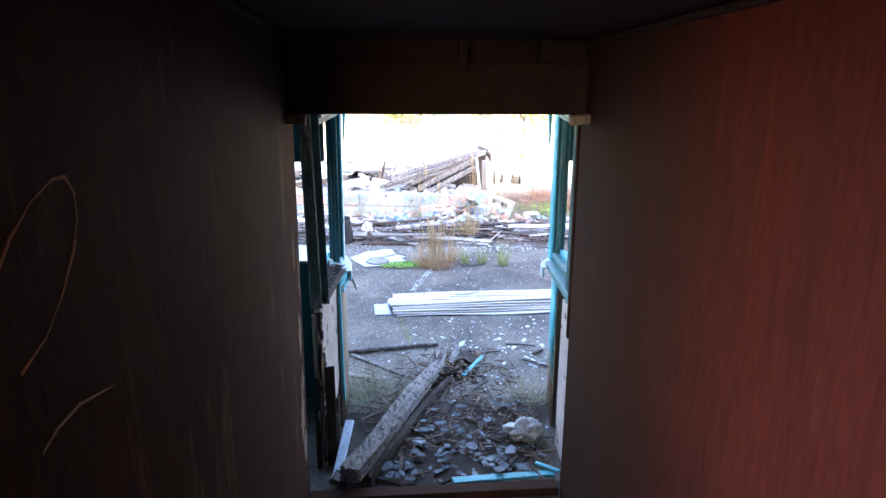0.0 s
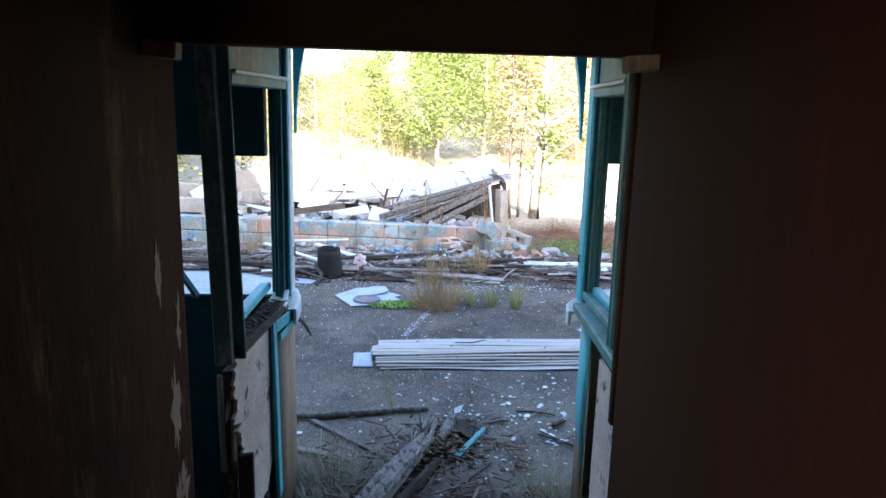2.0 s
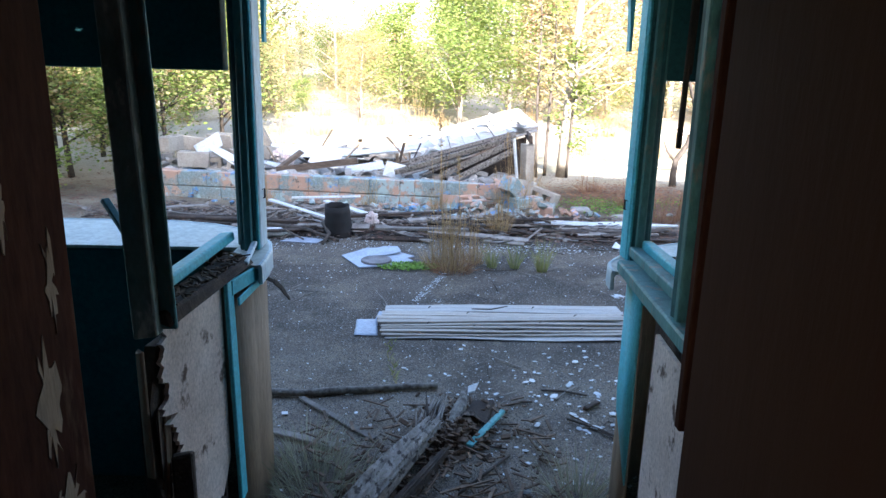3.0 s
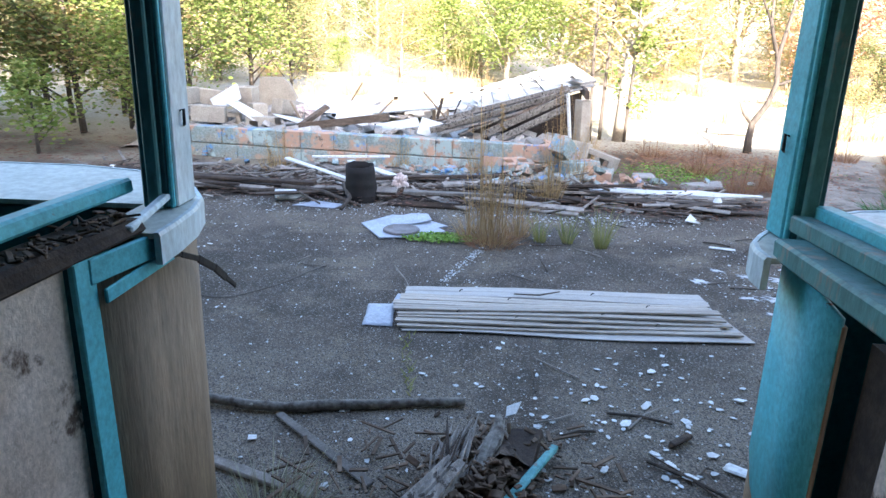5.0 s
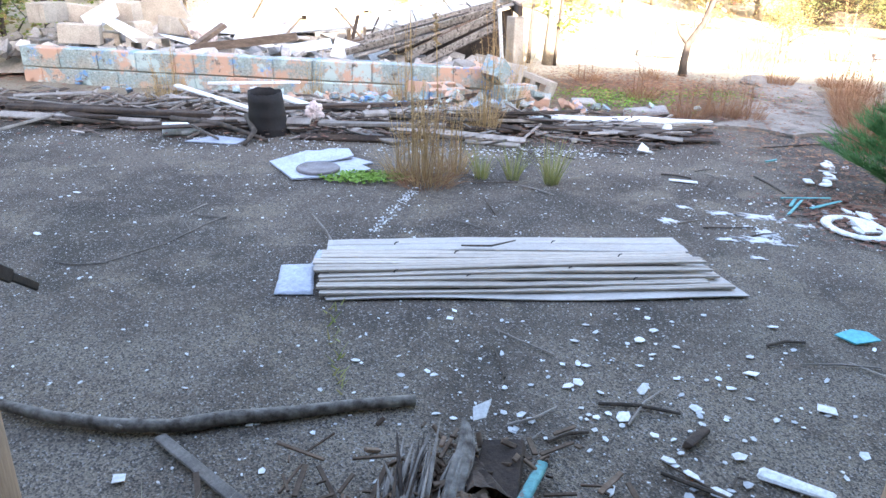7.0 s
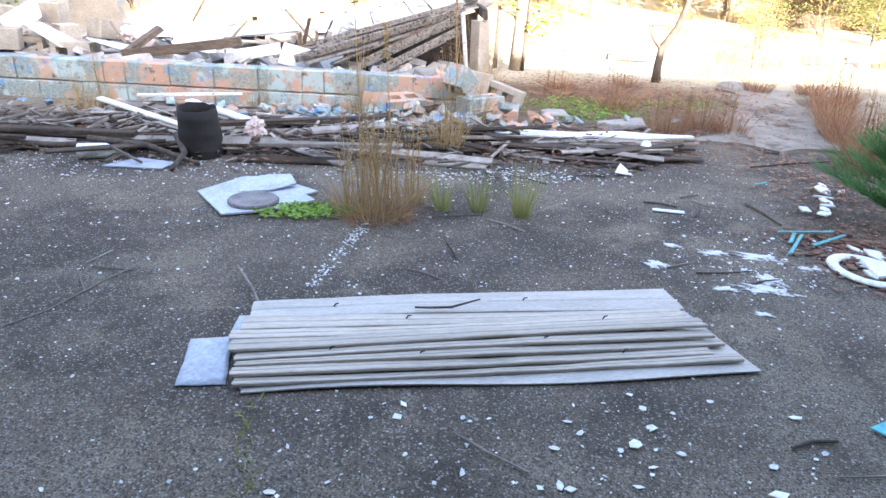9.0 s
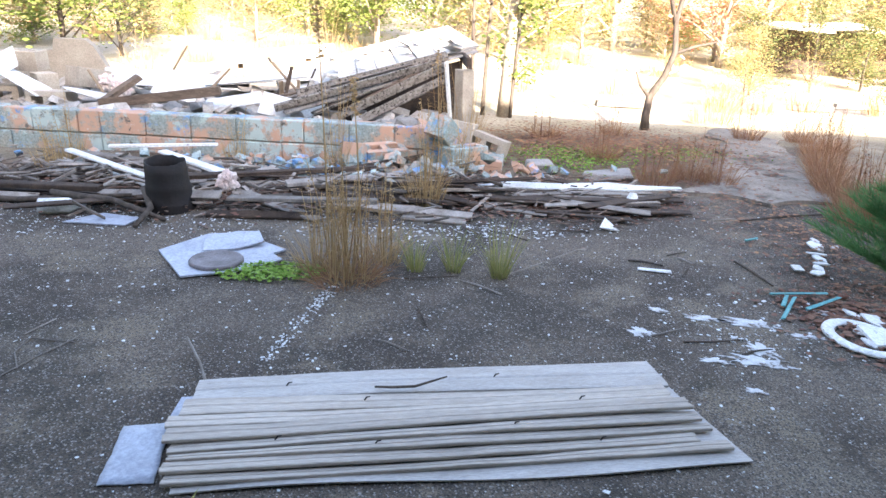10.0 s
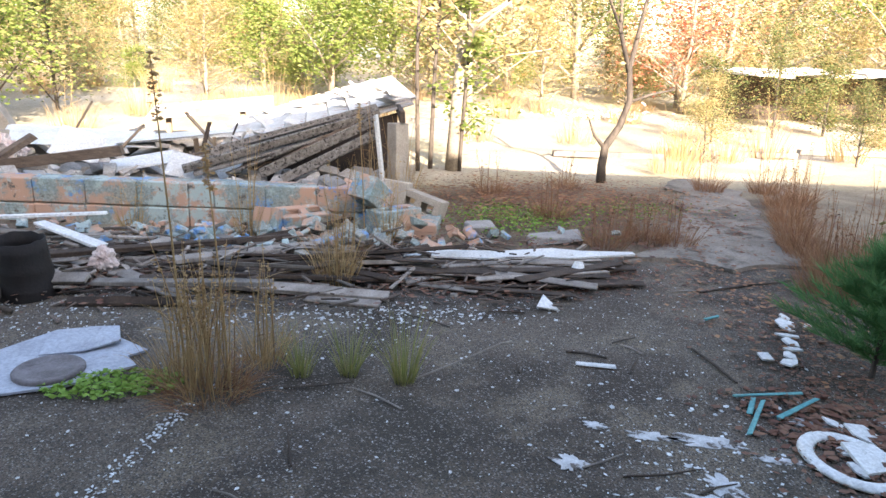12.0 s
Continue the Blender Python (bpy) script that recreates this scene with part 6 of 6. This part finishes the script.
        m.blade((0.81 + 0.05 * u + R.gauss(0, 0.015), 6.30 - 0.62 * u, 0), (R.uniform(-1, 1), R.uniform(-1, 1), 1.0), R.uniform(0.03, 0.07), 0.008)
    make("crack_weeds", m, M_GREENGR, None, "small green weeds growing along a crack in the slab", "weeds", "", "stuff")
    for pts in ([(-0.41, 6.71, 0.006), (-0.30, 6.68, 0.008), (-0.21, 6.70, 0.006), (-0.01, 6.92, 0.008), (0.10, 7.16, 0.006), (0.19, 7.32, 0.006)], [(-0.02, 7.36, 0.006), (0.05, 7.5, 0.008)], [(0.07, 7.08, 0.006), (0.01, 7.2, 0.008), (0.02, 7.32, 0.008), (0.2, 7.28, 0.006)]):
        make("wire", Mesh().tube(pts, [0.0028] * len(pts), 5), M_WOODG, None, "thin pale stalk lying on the slab", "stalk", "stalks on the slab")


build_litter()


# ---- vegetation ----
def tuft(name, x, y, n, height, spread, material, label, group="", width=0.007, bend=0.4, stalks=0, z=0.0, lean=0.45):
    m = Mesh()
    for _ in range(n):
        a, r = R.uniform(0, 6.28), spread * math.sqrt(R.random())
        out = R.uniform(0.05, lean)
        m.blade((x + r * math.cos(a), y + r * math.sin(a), z), (math.cos(a) * out, math.sin(a) * out, 1), height * R.uniform(0.3, 1.1), width * R.uniform(0.5, 1.2), bend * R.uniform(0.3, 2.0), 4)
    for _ in range(stalks):
        a, r = R.uniform(0, 6.28), spread * R.random() * 0.8
        h = height * R.uniform(1.2, 2.0)
        px, py = x + r * math.cos(a), y + r * math.sin(a)
        dx, dy = R.gauss(0, 0.10) * h, R.gauss(0, 0.08) * h
        m.tube([(px, py, z), (px + dx * 0.4, py + dy * 0.4, z + h * 0.55), (px + dx, py + dy, z + h)], [0.003, 0.0025, 0.001], 4)
        for k in range(5):
            u, b = R.uniform(0.15, 0.75), R.uniform(0, 6.28)
            m.blade((px + dx * u * u, py + dy * u * u, z + h * u), (math.cos(b), math.sin(b), R.uniform(0.2, 1.2)), R.uniform(0.08, 0.20), width * 0.7, 1.1, 4)
        for k in range(14):
            u = R.uniform(0.6, 1.0)
            m.leaf((px + dx * u + R.gauss(0, 0.008), py + dy * u, z + h * u), R.uniform(0.004, 0.011))
    return make(name, m, material, None, label, "grass", group)


def build_grasses():
    tuft("dry_grass_clump", 1.26, 7.96, 110, 0.34, 0.15, M_DRY, "tall dry tan grass clump growing out of the slab", "", 0.0035, 1.1, 34, 0, 1.5)
    tuft("dry_grass_clump", 1.26, 7.93, 300, 0.22, 0.17, M_REDGR, "low reddish dry grass about the foot of a clump", "", 0.004, 1.0, 0, 0, 1.6)
    tuft("dry_grass_clump", 1.10, 8.10, 80, 0.26, 0.10, M_DRY, "dry tan grass beside a taller clump", "", 0.005, 0.6, 6, 0, 0.7)
    tuft("dry_grass_clump", 1.46, 8.2, 90, 0.30, 0.09, M_DRY, "dry tan grass beside a taller clump", "", 0.005, 0.6, 8, 0, 0.6)
    tuft("dry_grass_clump", 1.80, 9.28, 150, 0.40, 0.12, M_DRY, "dry tan grass clump among boards", "", 0.005, 0.5, 14, 0, 0.5)
    for x, y, n, h in ((1.62, 8.07, 80, 0.27), (1.82, 8.05, 80, 0.29), (2.05, 7.96, 120, 0.34)):
        tuft("grass_tuft", x, y, n, h, 0.045, M_GREENGR, "low yellow-green grass tuft in a crack of the slab", "grass tufts in a row", 0.005, 0.45, 0, 0, 0.55)
    make("bent_stalk", Mesh().tube([(2.10, 7.95, 0.02), (2.3, 8.0, 0.07), (2.5, 8.08, 0.11), (2.56, 8.12, 0.10)], [0.004, 0.0035, 0.003, 0.006], 5), M_WOODG, None, "bent dry stalk reaching out from the tuft", "stalk")
    tuft("dead_grass_tuft", 0.60, 4.68, 260, 0.28, 0.18, M_PALEGR, "grey-green dead grass at the foot of the corner panel", "", 0.005, 0.7, 0, 0, 1.1)
    tuft("dead_grass_tuft", 0.50, 4.90, 160, 0.22, 0.14, M_PALEGR, "grey-green dead grass by the corner panel", "", 0.005, 0.7, 0, 0, 1.1)
    tuft("dead_grass_tuft", 1.66, 4.62, 170, 0.26, 0.10, M_PALEGR, "grey-green dead grass at the foot of the teal corner", "", 0.005, 0.7, 0, 0, 1.1)
    for x, y, n, h in ((3.66, 10.9, 200, 0.34), (3.78, 9.98, 170, 0.30), (4.18, 10.1, 150, 0.32), (4.36, 10.02, 130, 0.30), (4.02, 10.2, 120, 0.26), (5.35, 9.95, 240, 0.46), (5.1, 9.3, 200, 0.42), (5.85, 10.8, 220, 0.42), (5.2, 9.65, 180, 0.40), (5.6, 10.35, 180, 0.42), (4.75, 8.75, 170, 0.40), (4.95, 9.0, 170, 0.42), (6.2, 11.4, 200, 0.40), (6.5, 12.1, 200, 0.40), (5.7, 9.6, 200, 0.5),
                       (4.75, 8.9, 160, 0.45), (5.4, 8.6, 240, 0.6), (3.4, 12.0, 160, 0.32), (4.3, 12.3, 150, 0.3), (5.9, 12.2, 200, 0.4), (6.5, 11.5, 200, 0.45)):
        tuft("reddish_grass_clump", x, y, int(n * 1.8), h * 0.72, 0.15, M_REDGR, "reddish brown dry grass clump on leafy ground", "reddish grass clumps", 0.0035, 0.6, 7, 0.02, 0.9)
    for x, y, n, h in ((-0.9, 10.35, 130, 0.32), (-0.95, 10.15, 90, 0.25), (1.2, 10.3, 120, 0.4), (2.2, 10.2, 120, 0.35), (0.35, 10.5, 80, 0.25), (2.4, 11.2, 160, 0.6), (2.1, 11.0, 130, 0.55)):
        tuft("dry_grass_clump", x, y, n, h, 0.10, M_DRY, "dry tan grass growing among the timber", "dry grass among timber", 0.006, 0.3, 5)
    for k in range(40):
        x, y = R.uniform(-6, 12), R.uniform(13.2, 24)
        if -3.3 < x < 2.8 and y < 16:
            continue
        tuft("field_grass_clump", x, y, 90, R.uniform(0.3, 0.7), 0.3, M_DRY, "dry pale grass clump in the sunlit clearing", "grass in the clearing", 0.014, 0.3, 3, 0.02 + min(1.2, 0.05 * max(0, y - 16)))
    # tall weed with a seed head
    for x, y, h in ((1.18, 7.92, 1.32), (1.34, 7.95, 1.0), (2.02, 10.3, 1.0)):
        m = Mesh().tube([(x, y, 0), (x - 0.02, y, h * 0.5), (x - 0.05, y, h)], [0.005, 0.004, 0.002], 5)
        for _ in range(120):
            u = R.uniform(0.82, 1.0)
            m.leaf((x - 0.05 * u + R.gauss(0, 0.010), y + R.gauss(0, 0.010), h * u), R.uniform(0.006, 0.014))
        make("seed_stalk", m, M_DRY, None, "tall dry weed stalk with a narrow seed head", "weed", "seed stalks")


build_grasses()


def tree(name, x, y, h, trunk_r, crown_mat, leaves, leaf_size, label, crown_z=0.3, spread=0.35, lean=(0, 0), limbs=9, clump=0.5, z=0.0, bark=None, group=""):
    """A tapered, bent trunk, limbs that fork, and clumps of leaves about their ends."""
    t = thing(name, (x, y, z), label, "tree", group)
    m = Mesh()
    n = 8
    path = []
    for k in range(n + 1):
        u = k / n
        path.append(Vector((x + lean[0] * u * h + 0.03 * h * noise.noise((x, u * 2.5, 1)) * u, y + lean[1] * u * h + 0.03 * h * noise.noise((y, u * 2.5, 7)) * u, z + u * h * 0.92)))
    m.tube(path, [trunk_r * (1 - 0.85 * k / n) + 0.004 for k in range(n + 1)], 8)
    ends = []
    for k in range(limbs):
        u = crown_z + (1 - crown_z) * (k + R.random()) / limbs * 0.95
        i = min(n - 1, int(u * n))
        p = path[i].lerp(path[i + 1], u * n - i)
        a = R.uniform(0, 6.28)
        l = h * spread * R.uniform(0.5, 1.0) * (1.15 - 0.6 * u)
        d = Vector((math.cos(a), math.sin(a), R.uniform(0.3, 1.0))).normalized()
        q = p + d * l * 0.55 + Vector((0, 0, 0.04 * l))
        e = p + d * l + Vector((R.uniform(-1, 1), R.uniform(-1, 1), R.uniform(-0.2, 0.6))) * l * 0.25
        rr = trunk_r * (1 - 0.8 * u) * 0.5
        m.tube([p, q, e], [rr, rr * 0.6, rr * 0.2], 5)
        e2 = q + Vector((R.uniform(-1, 1), R.uniform(-1, 1), R.uniform(0, 0.9))) * l * 0.45
        m.tube([q, e2], [rr * 0.5, rr * 0.15], 4)
        ends += [(q, l * 0.5), (e, l * 0.55), (e2, l * 0.5)]
    ends.append((path[-1], h * spread * 0.3))
    make("trunk", m, bark or M_BARK, t, smooth=True)
    if leaves:
        c = Mesh()
        for _ in range(leaves):
            p, s = R.choice(ends)
            c.leaf(p + Vector((R.gauss(0, clump), R.gauss(0, clump), R.gauss(0, clump * 0.8))) * s, leaf_size * R.uniform(0.6, 1.3))
        make("crown", c, crown_mat, t)
    return t


def build_trees():
    pale = mat("grey_tan_bark", (0.34, 0.29, 0.23), (0.22, 0.185, 0.145), 7, 0.85, 0.5, 60, (0.10, 0.08, 0.07), 0.66, 14.0)
    tree("slender_tree", 3.27, 13.6, 7.5, 0.085, M_LTAN, 6000, 0.045, "tall slender tree with thin tan autumn leaves", 0.16, 0.24, (0.045, 0.02), 18, 0.55, 0.0, pale)
    tree("sapling", 2.84, 13.5, 3.8, 0.026, M_LTAN, 350, 0.04, "thin young tree with few tan leaves", 0.4, 0.22, (-0.02, 0.02), 8, 0.5)
    tree("sapling", 3.02, 13.7, 3.4, 0.028, M_LGREEN, 350, 0.04, "thin young tree with few green leaves", 0.4, 0.2, (0.02, 0.02), 8, 0.5)
    tree("leafy_shrub", 3.36, 13.55, 2.3, 0.022, M_LGREEN, 1700, 0.035, "leafy yellow-green shrub round a tree trunk", 0.15, 0.22, (0.02, 0), 14, 0.6)
    # crooked bare tree
    t = thing("crooked_tree", (4.88, 12.78, 0), "crooked small tree with a forked bare trunk and few leaves", "tree")
    m = Mesh().tube([(4.88, 12.78, -0.02), (4.87, 12.78, 0.2), (4.89, 12.78, 0.42), (5.05, 12.80, 0.66), (5.13, 12.78, 0.95), (5.11, 12.83, 1.3), (5.25, 12.88, 2), (5.33, 12.88, 2.8)], [0.062, 0.05, 0.046, 0.04, 0.036, 0.03, 0.022, 0.01], 9)
    m.tube([(4.89, 12.78, 0.4), (4.75, 12.78, 0.55), (4.67, 12.78, 0.72)], [0.026, 0.019, 0.008], 7)
    m.tube([(5.13, 12.78, 0.93), (5.38, 12.78, 1.02), (5.68, 12.83, 1.08)], [0.022, 0.016, 0.007], 7)
    m.tube([(5.11, 12.83, 1.25), (4.98, 12.88, 1.7), (4.93, 12.88, 2.5)], [0.03, 0.024, 0.01], 7)
    m.tube([(4.98, 12.88, 1.7), (4.78, 12.88, 2.1), (4.63, 12.88, 2.5)], [0.018, 0.014, 0.006], 6)
    make("trunk", m, M_BARK, t, smooth=True)
    c = Mesh()
    for _ in range(260):
        c.leaf((5.13 + R.gauss(0, 0.35), 12.83 + R.gauss(0, 0.25), 2.3 + R.gauss(0, 0.45)), 0.04)
    make("crown", c, M_LTAN, t)
    # pine sapling at the slab's east edge
    px, py = 4.17, 7.80
    t = thing("pine_sapling", (px, py, 0), "young bushy green pine with long soft needles", "tree")
    make("trunk", Mesh().tube([(px, py, 0), (px + 0.01, py, 0.3), (px + 0.02, py, 0.62)], [0.013, 0.009, 0.004], 7), M_BARK, t)
    c = Mesh()
    for k in range(110):
        u = R.random()
        a = R.uniform(0, 6.28)
        b = Vector((px, py, 0.06 + 0.5 * u))
        d = Vector((math.cos(a), math.sin(a), 0.45)) * (0.46 * (1.15 - u) * R.uniform(0.6, 1))
        for _ in range(75):
            w = R.random()
            c.blade(b + d * w, (d.x + R.gauss(0, 0.18), d.y + R.gauss(0, 0.18), 0.1 + R.random() * 0.4), R.uniform(0.06, 0.13), 0.004, 0.15, 2)
    make("needles", c, M_PINE, t)
    tree("tall_weed", 4.75, 8.35, 1.7, 0.012, M_LDARK, 220, 0.03, "tall leafy weed beside the young pine", 0.15, 0.10, (0.02, 0), 12, 0.5)
    # shrubs in the west
    for x, y, h, mt in ((-4.3, 12.6, 3.4, M_LDARK), (-5.6, 12.0, 3.8, M_LDARK), (-6.8, 13.2, 4.5, M_LTAN), (-3.6, 14.2, 3.6, M_LGREEN), (-4.9, 15.0, 4.6, M_LDARK), (-8.2, 12.5, 5.0, M_LDARK), (-7.5, 10.6, 3.0, M_LDARK), (-3.3, 17.0, 3.4, M_LGREEN)):
        tree("shrub", x, y, h, 0.045, mt, 7000, 0.04, "large olive and tan leaved shrub at the yard's edge", 0.12, 0.40, (R.uniform(-0.06, 0.06), 0), 16, 0.5, 0.0, None, "shrubs at the yard's edge")
    shrubs = [o for o in scene.objects if o.name.startswith("shrub") and o.parent is None]
    sr = random.Random(3)
    for x, y, f in ((-3.2, 12.2, 0.7), (-3.9, 13.2, 0.9), (-4.9, 13.4, 0.95), (-5.2, 11.0, 0.75), (-6.2, 11.4, 0.85), (-7.4, 12.0, 1.0), (-6.0, 14.6, 1.1), (-8.6, 14.5, 1.15), (-9.8, 12.5, 1.1), (-4.2, 16.2, 0.9), (-5.8, 17.0, 1.1), (-3.0, 19.0, 0.8), (-9.5, 10.2, 0.9),
                    (8.6, 16.8, 0.5), (10.2, 17.4, 0.55), (11.6, 17.8, 0.6), (13.2, 17.6, 0.55), (14.8, 18.0, 0.6), (7.2, 14.6, 0.3), (9.4, 14.2, 0.35)):
        copy_thing(sr.choice(shrubs), pose(x, y, -0.25 * f, 0, 0, sr.uniform(0, 360)) @ Matrix.Diagonal((f, f, f, 1)))
    tree("low_bush", -3.9, 10.9, 1.0, 0.02, M_LGREEN, 1400, 0.035, "low soft green bush beside the slab", 0.1, 0.5, (0, 0), 12, 0.5)
    # the wood behind
    specs = [(1.9, 21.0, 4.4, M_LGREEN, 9000, 0.065), (3.4, 22.5, 4.8, M_LGREEN, 8000, 0.065), (4.9, 20.5, 5.2, M_LTAN, 7500, 0.06), (6.4, 23.0, 6.5, M_LTAN, 8000, 0.065), (8.6, 24.0, 7.5, M_LDARK, 8000, 0.07), (10.2, 21.0, 4.6, M_LRED, 7000, 0.06),
             (12.2, 22.5, 6.5, M_LTAN, 7500, 0.07), (14.2, 24.0, 8.0, M_LDARK, 7500, 0.075), (16.5, 22.0, 7.0, M_LTAN, 7500, 0.07), (0.2, 24.5, 3.4, M_LGREEN, 6500, 0.07)]
    wood = []
    for x, y, h, mt, n, s in specs:
        wood.append(tree("woodland_tree", x, y, h, 0.012 * h + 0.02, mt, int(n * 1.4), s * 0.66, {M_LGREEN: "yellow-green tree at the wood's edge", M_LTAN: "tan autumn tree at the wood's edge", M_LDARK: "olive green tree at the wood's edge",
                         M_LRED: "red-leaved autumn tree at the wood's edge"}[mt], 0.06, 0.36, (R.uniform(-0.04, 0.04), 0), 26, 0.6, min(1.2, 0.05 * (y - 16)) - 0.05, pale, "trees of the wood"))
    rr = random.Random(5)
    for k in range(62):
        x, y = rr.uniform(-34, 44), rr.uniform(27, 46)
        az = math.degrees(math.atan2(x - 0.9, y - 1.8))
        f = rr.uniform(0.9, 1.7)
        if -13 < az < 1:
            f, y = 0.42 + 0.1 * rr.random(), y + 8
        copy_thing(rr.choice(wood), pose(x, y, 1.1, 0, 0, rr.uniform(0, 360)) @ Matrix.Diagonal((f, f, f, 1)))
    for k in range(16):
        az, d, f = rr.uniform(-15, 0), rr.uniform(26, 36), rr.uniform(0.45, 0.62)
        copy_thing(rr.choice(wood), pose(0.9 + d * math.sin(radians(az)), 1.8 + d * math.cos(radians(az)), 0.6, 0, 0, rr.uniform(0, 360)) @ Matrix.Diagonal((f * 1.2, f * 1.2, f, 1)))
    # low growth before the wood
    for k in range(64):
        x, y = rr.uniform(-16, 22), rr.uniform(20, 28)
        az = math.degrees(math.atan2(x - 0.9, y - 1.8))
        f = 0.28 + 0.12 * rr.random()
        copy_thing(rr.choice([wood[k] for k in (0, 2, 3, 6, 9)]), pose(x, y, min(1.2, 0.05 * (y - 16)) - 0.1, 0, 0, rr.uniform(0, 360)) @ Matrix.Diagonal((f * 1.4, f * 1.4, f, 1)))


build_trees()


def build_far_ruins():
    t = thing("fallen_roof", (12.5, 19.5, 0.2), "long fallen grey roof lying in the undergrowth", "roof")
    for k in range(7):
        make("roof_sheet", Mesh().box(10.9 + 0.85 * k, 19.6, 1.28 + 0.02 * k, 0.9, 2.2, 0.06, (2, -1.5 + R.uniform(-1.5, 1.5), -4 + R.uniform(-2, 2)), 0.005, 0.05), M_TIN, t)
    # slab added to carry the sheets and darken the space below them
    make("fallen_wall", Mesh().box(13.4, 20.2, 0.68, 5.6, 0.3, 1.1, (3, 0, -4), 0.02, 0.05), M_ROT, t, "added dark slab that fills the dark below the sheets")
    m = Mesh()
    for _ in range(160):
        s = R.uniform(0.03, 0.11)
        m.box(R.gauss(7.4, 0.7), R.gauss(19.5, 0.4), 0.22 + abs(R.gauss(0, 0.10)), s, s * 0.6, s * 0.3, (R.uniform(-40, 40), R.uniform(-40, 40), R.uniform(0, 180)), 0.01, s * 0.1)
    make("rubble_pile", m, M_PINK, None, "pile of pale pinkish rubble in the sunlit clearing", "rubble", "", "stuff")
    for k in range(3):
        loose("fallen_post", (5.0 + 2.2 * k, 14.9 + 0.3 * k, 0.06), (6.6 + 2.4 * k, 14.7 + 0.3 * k, 0.06), 0.12, 0.08, M_WOODG, "grey fallen timber on the sunlit ground", "timber", "fallen timbers")


build_far_ruins()
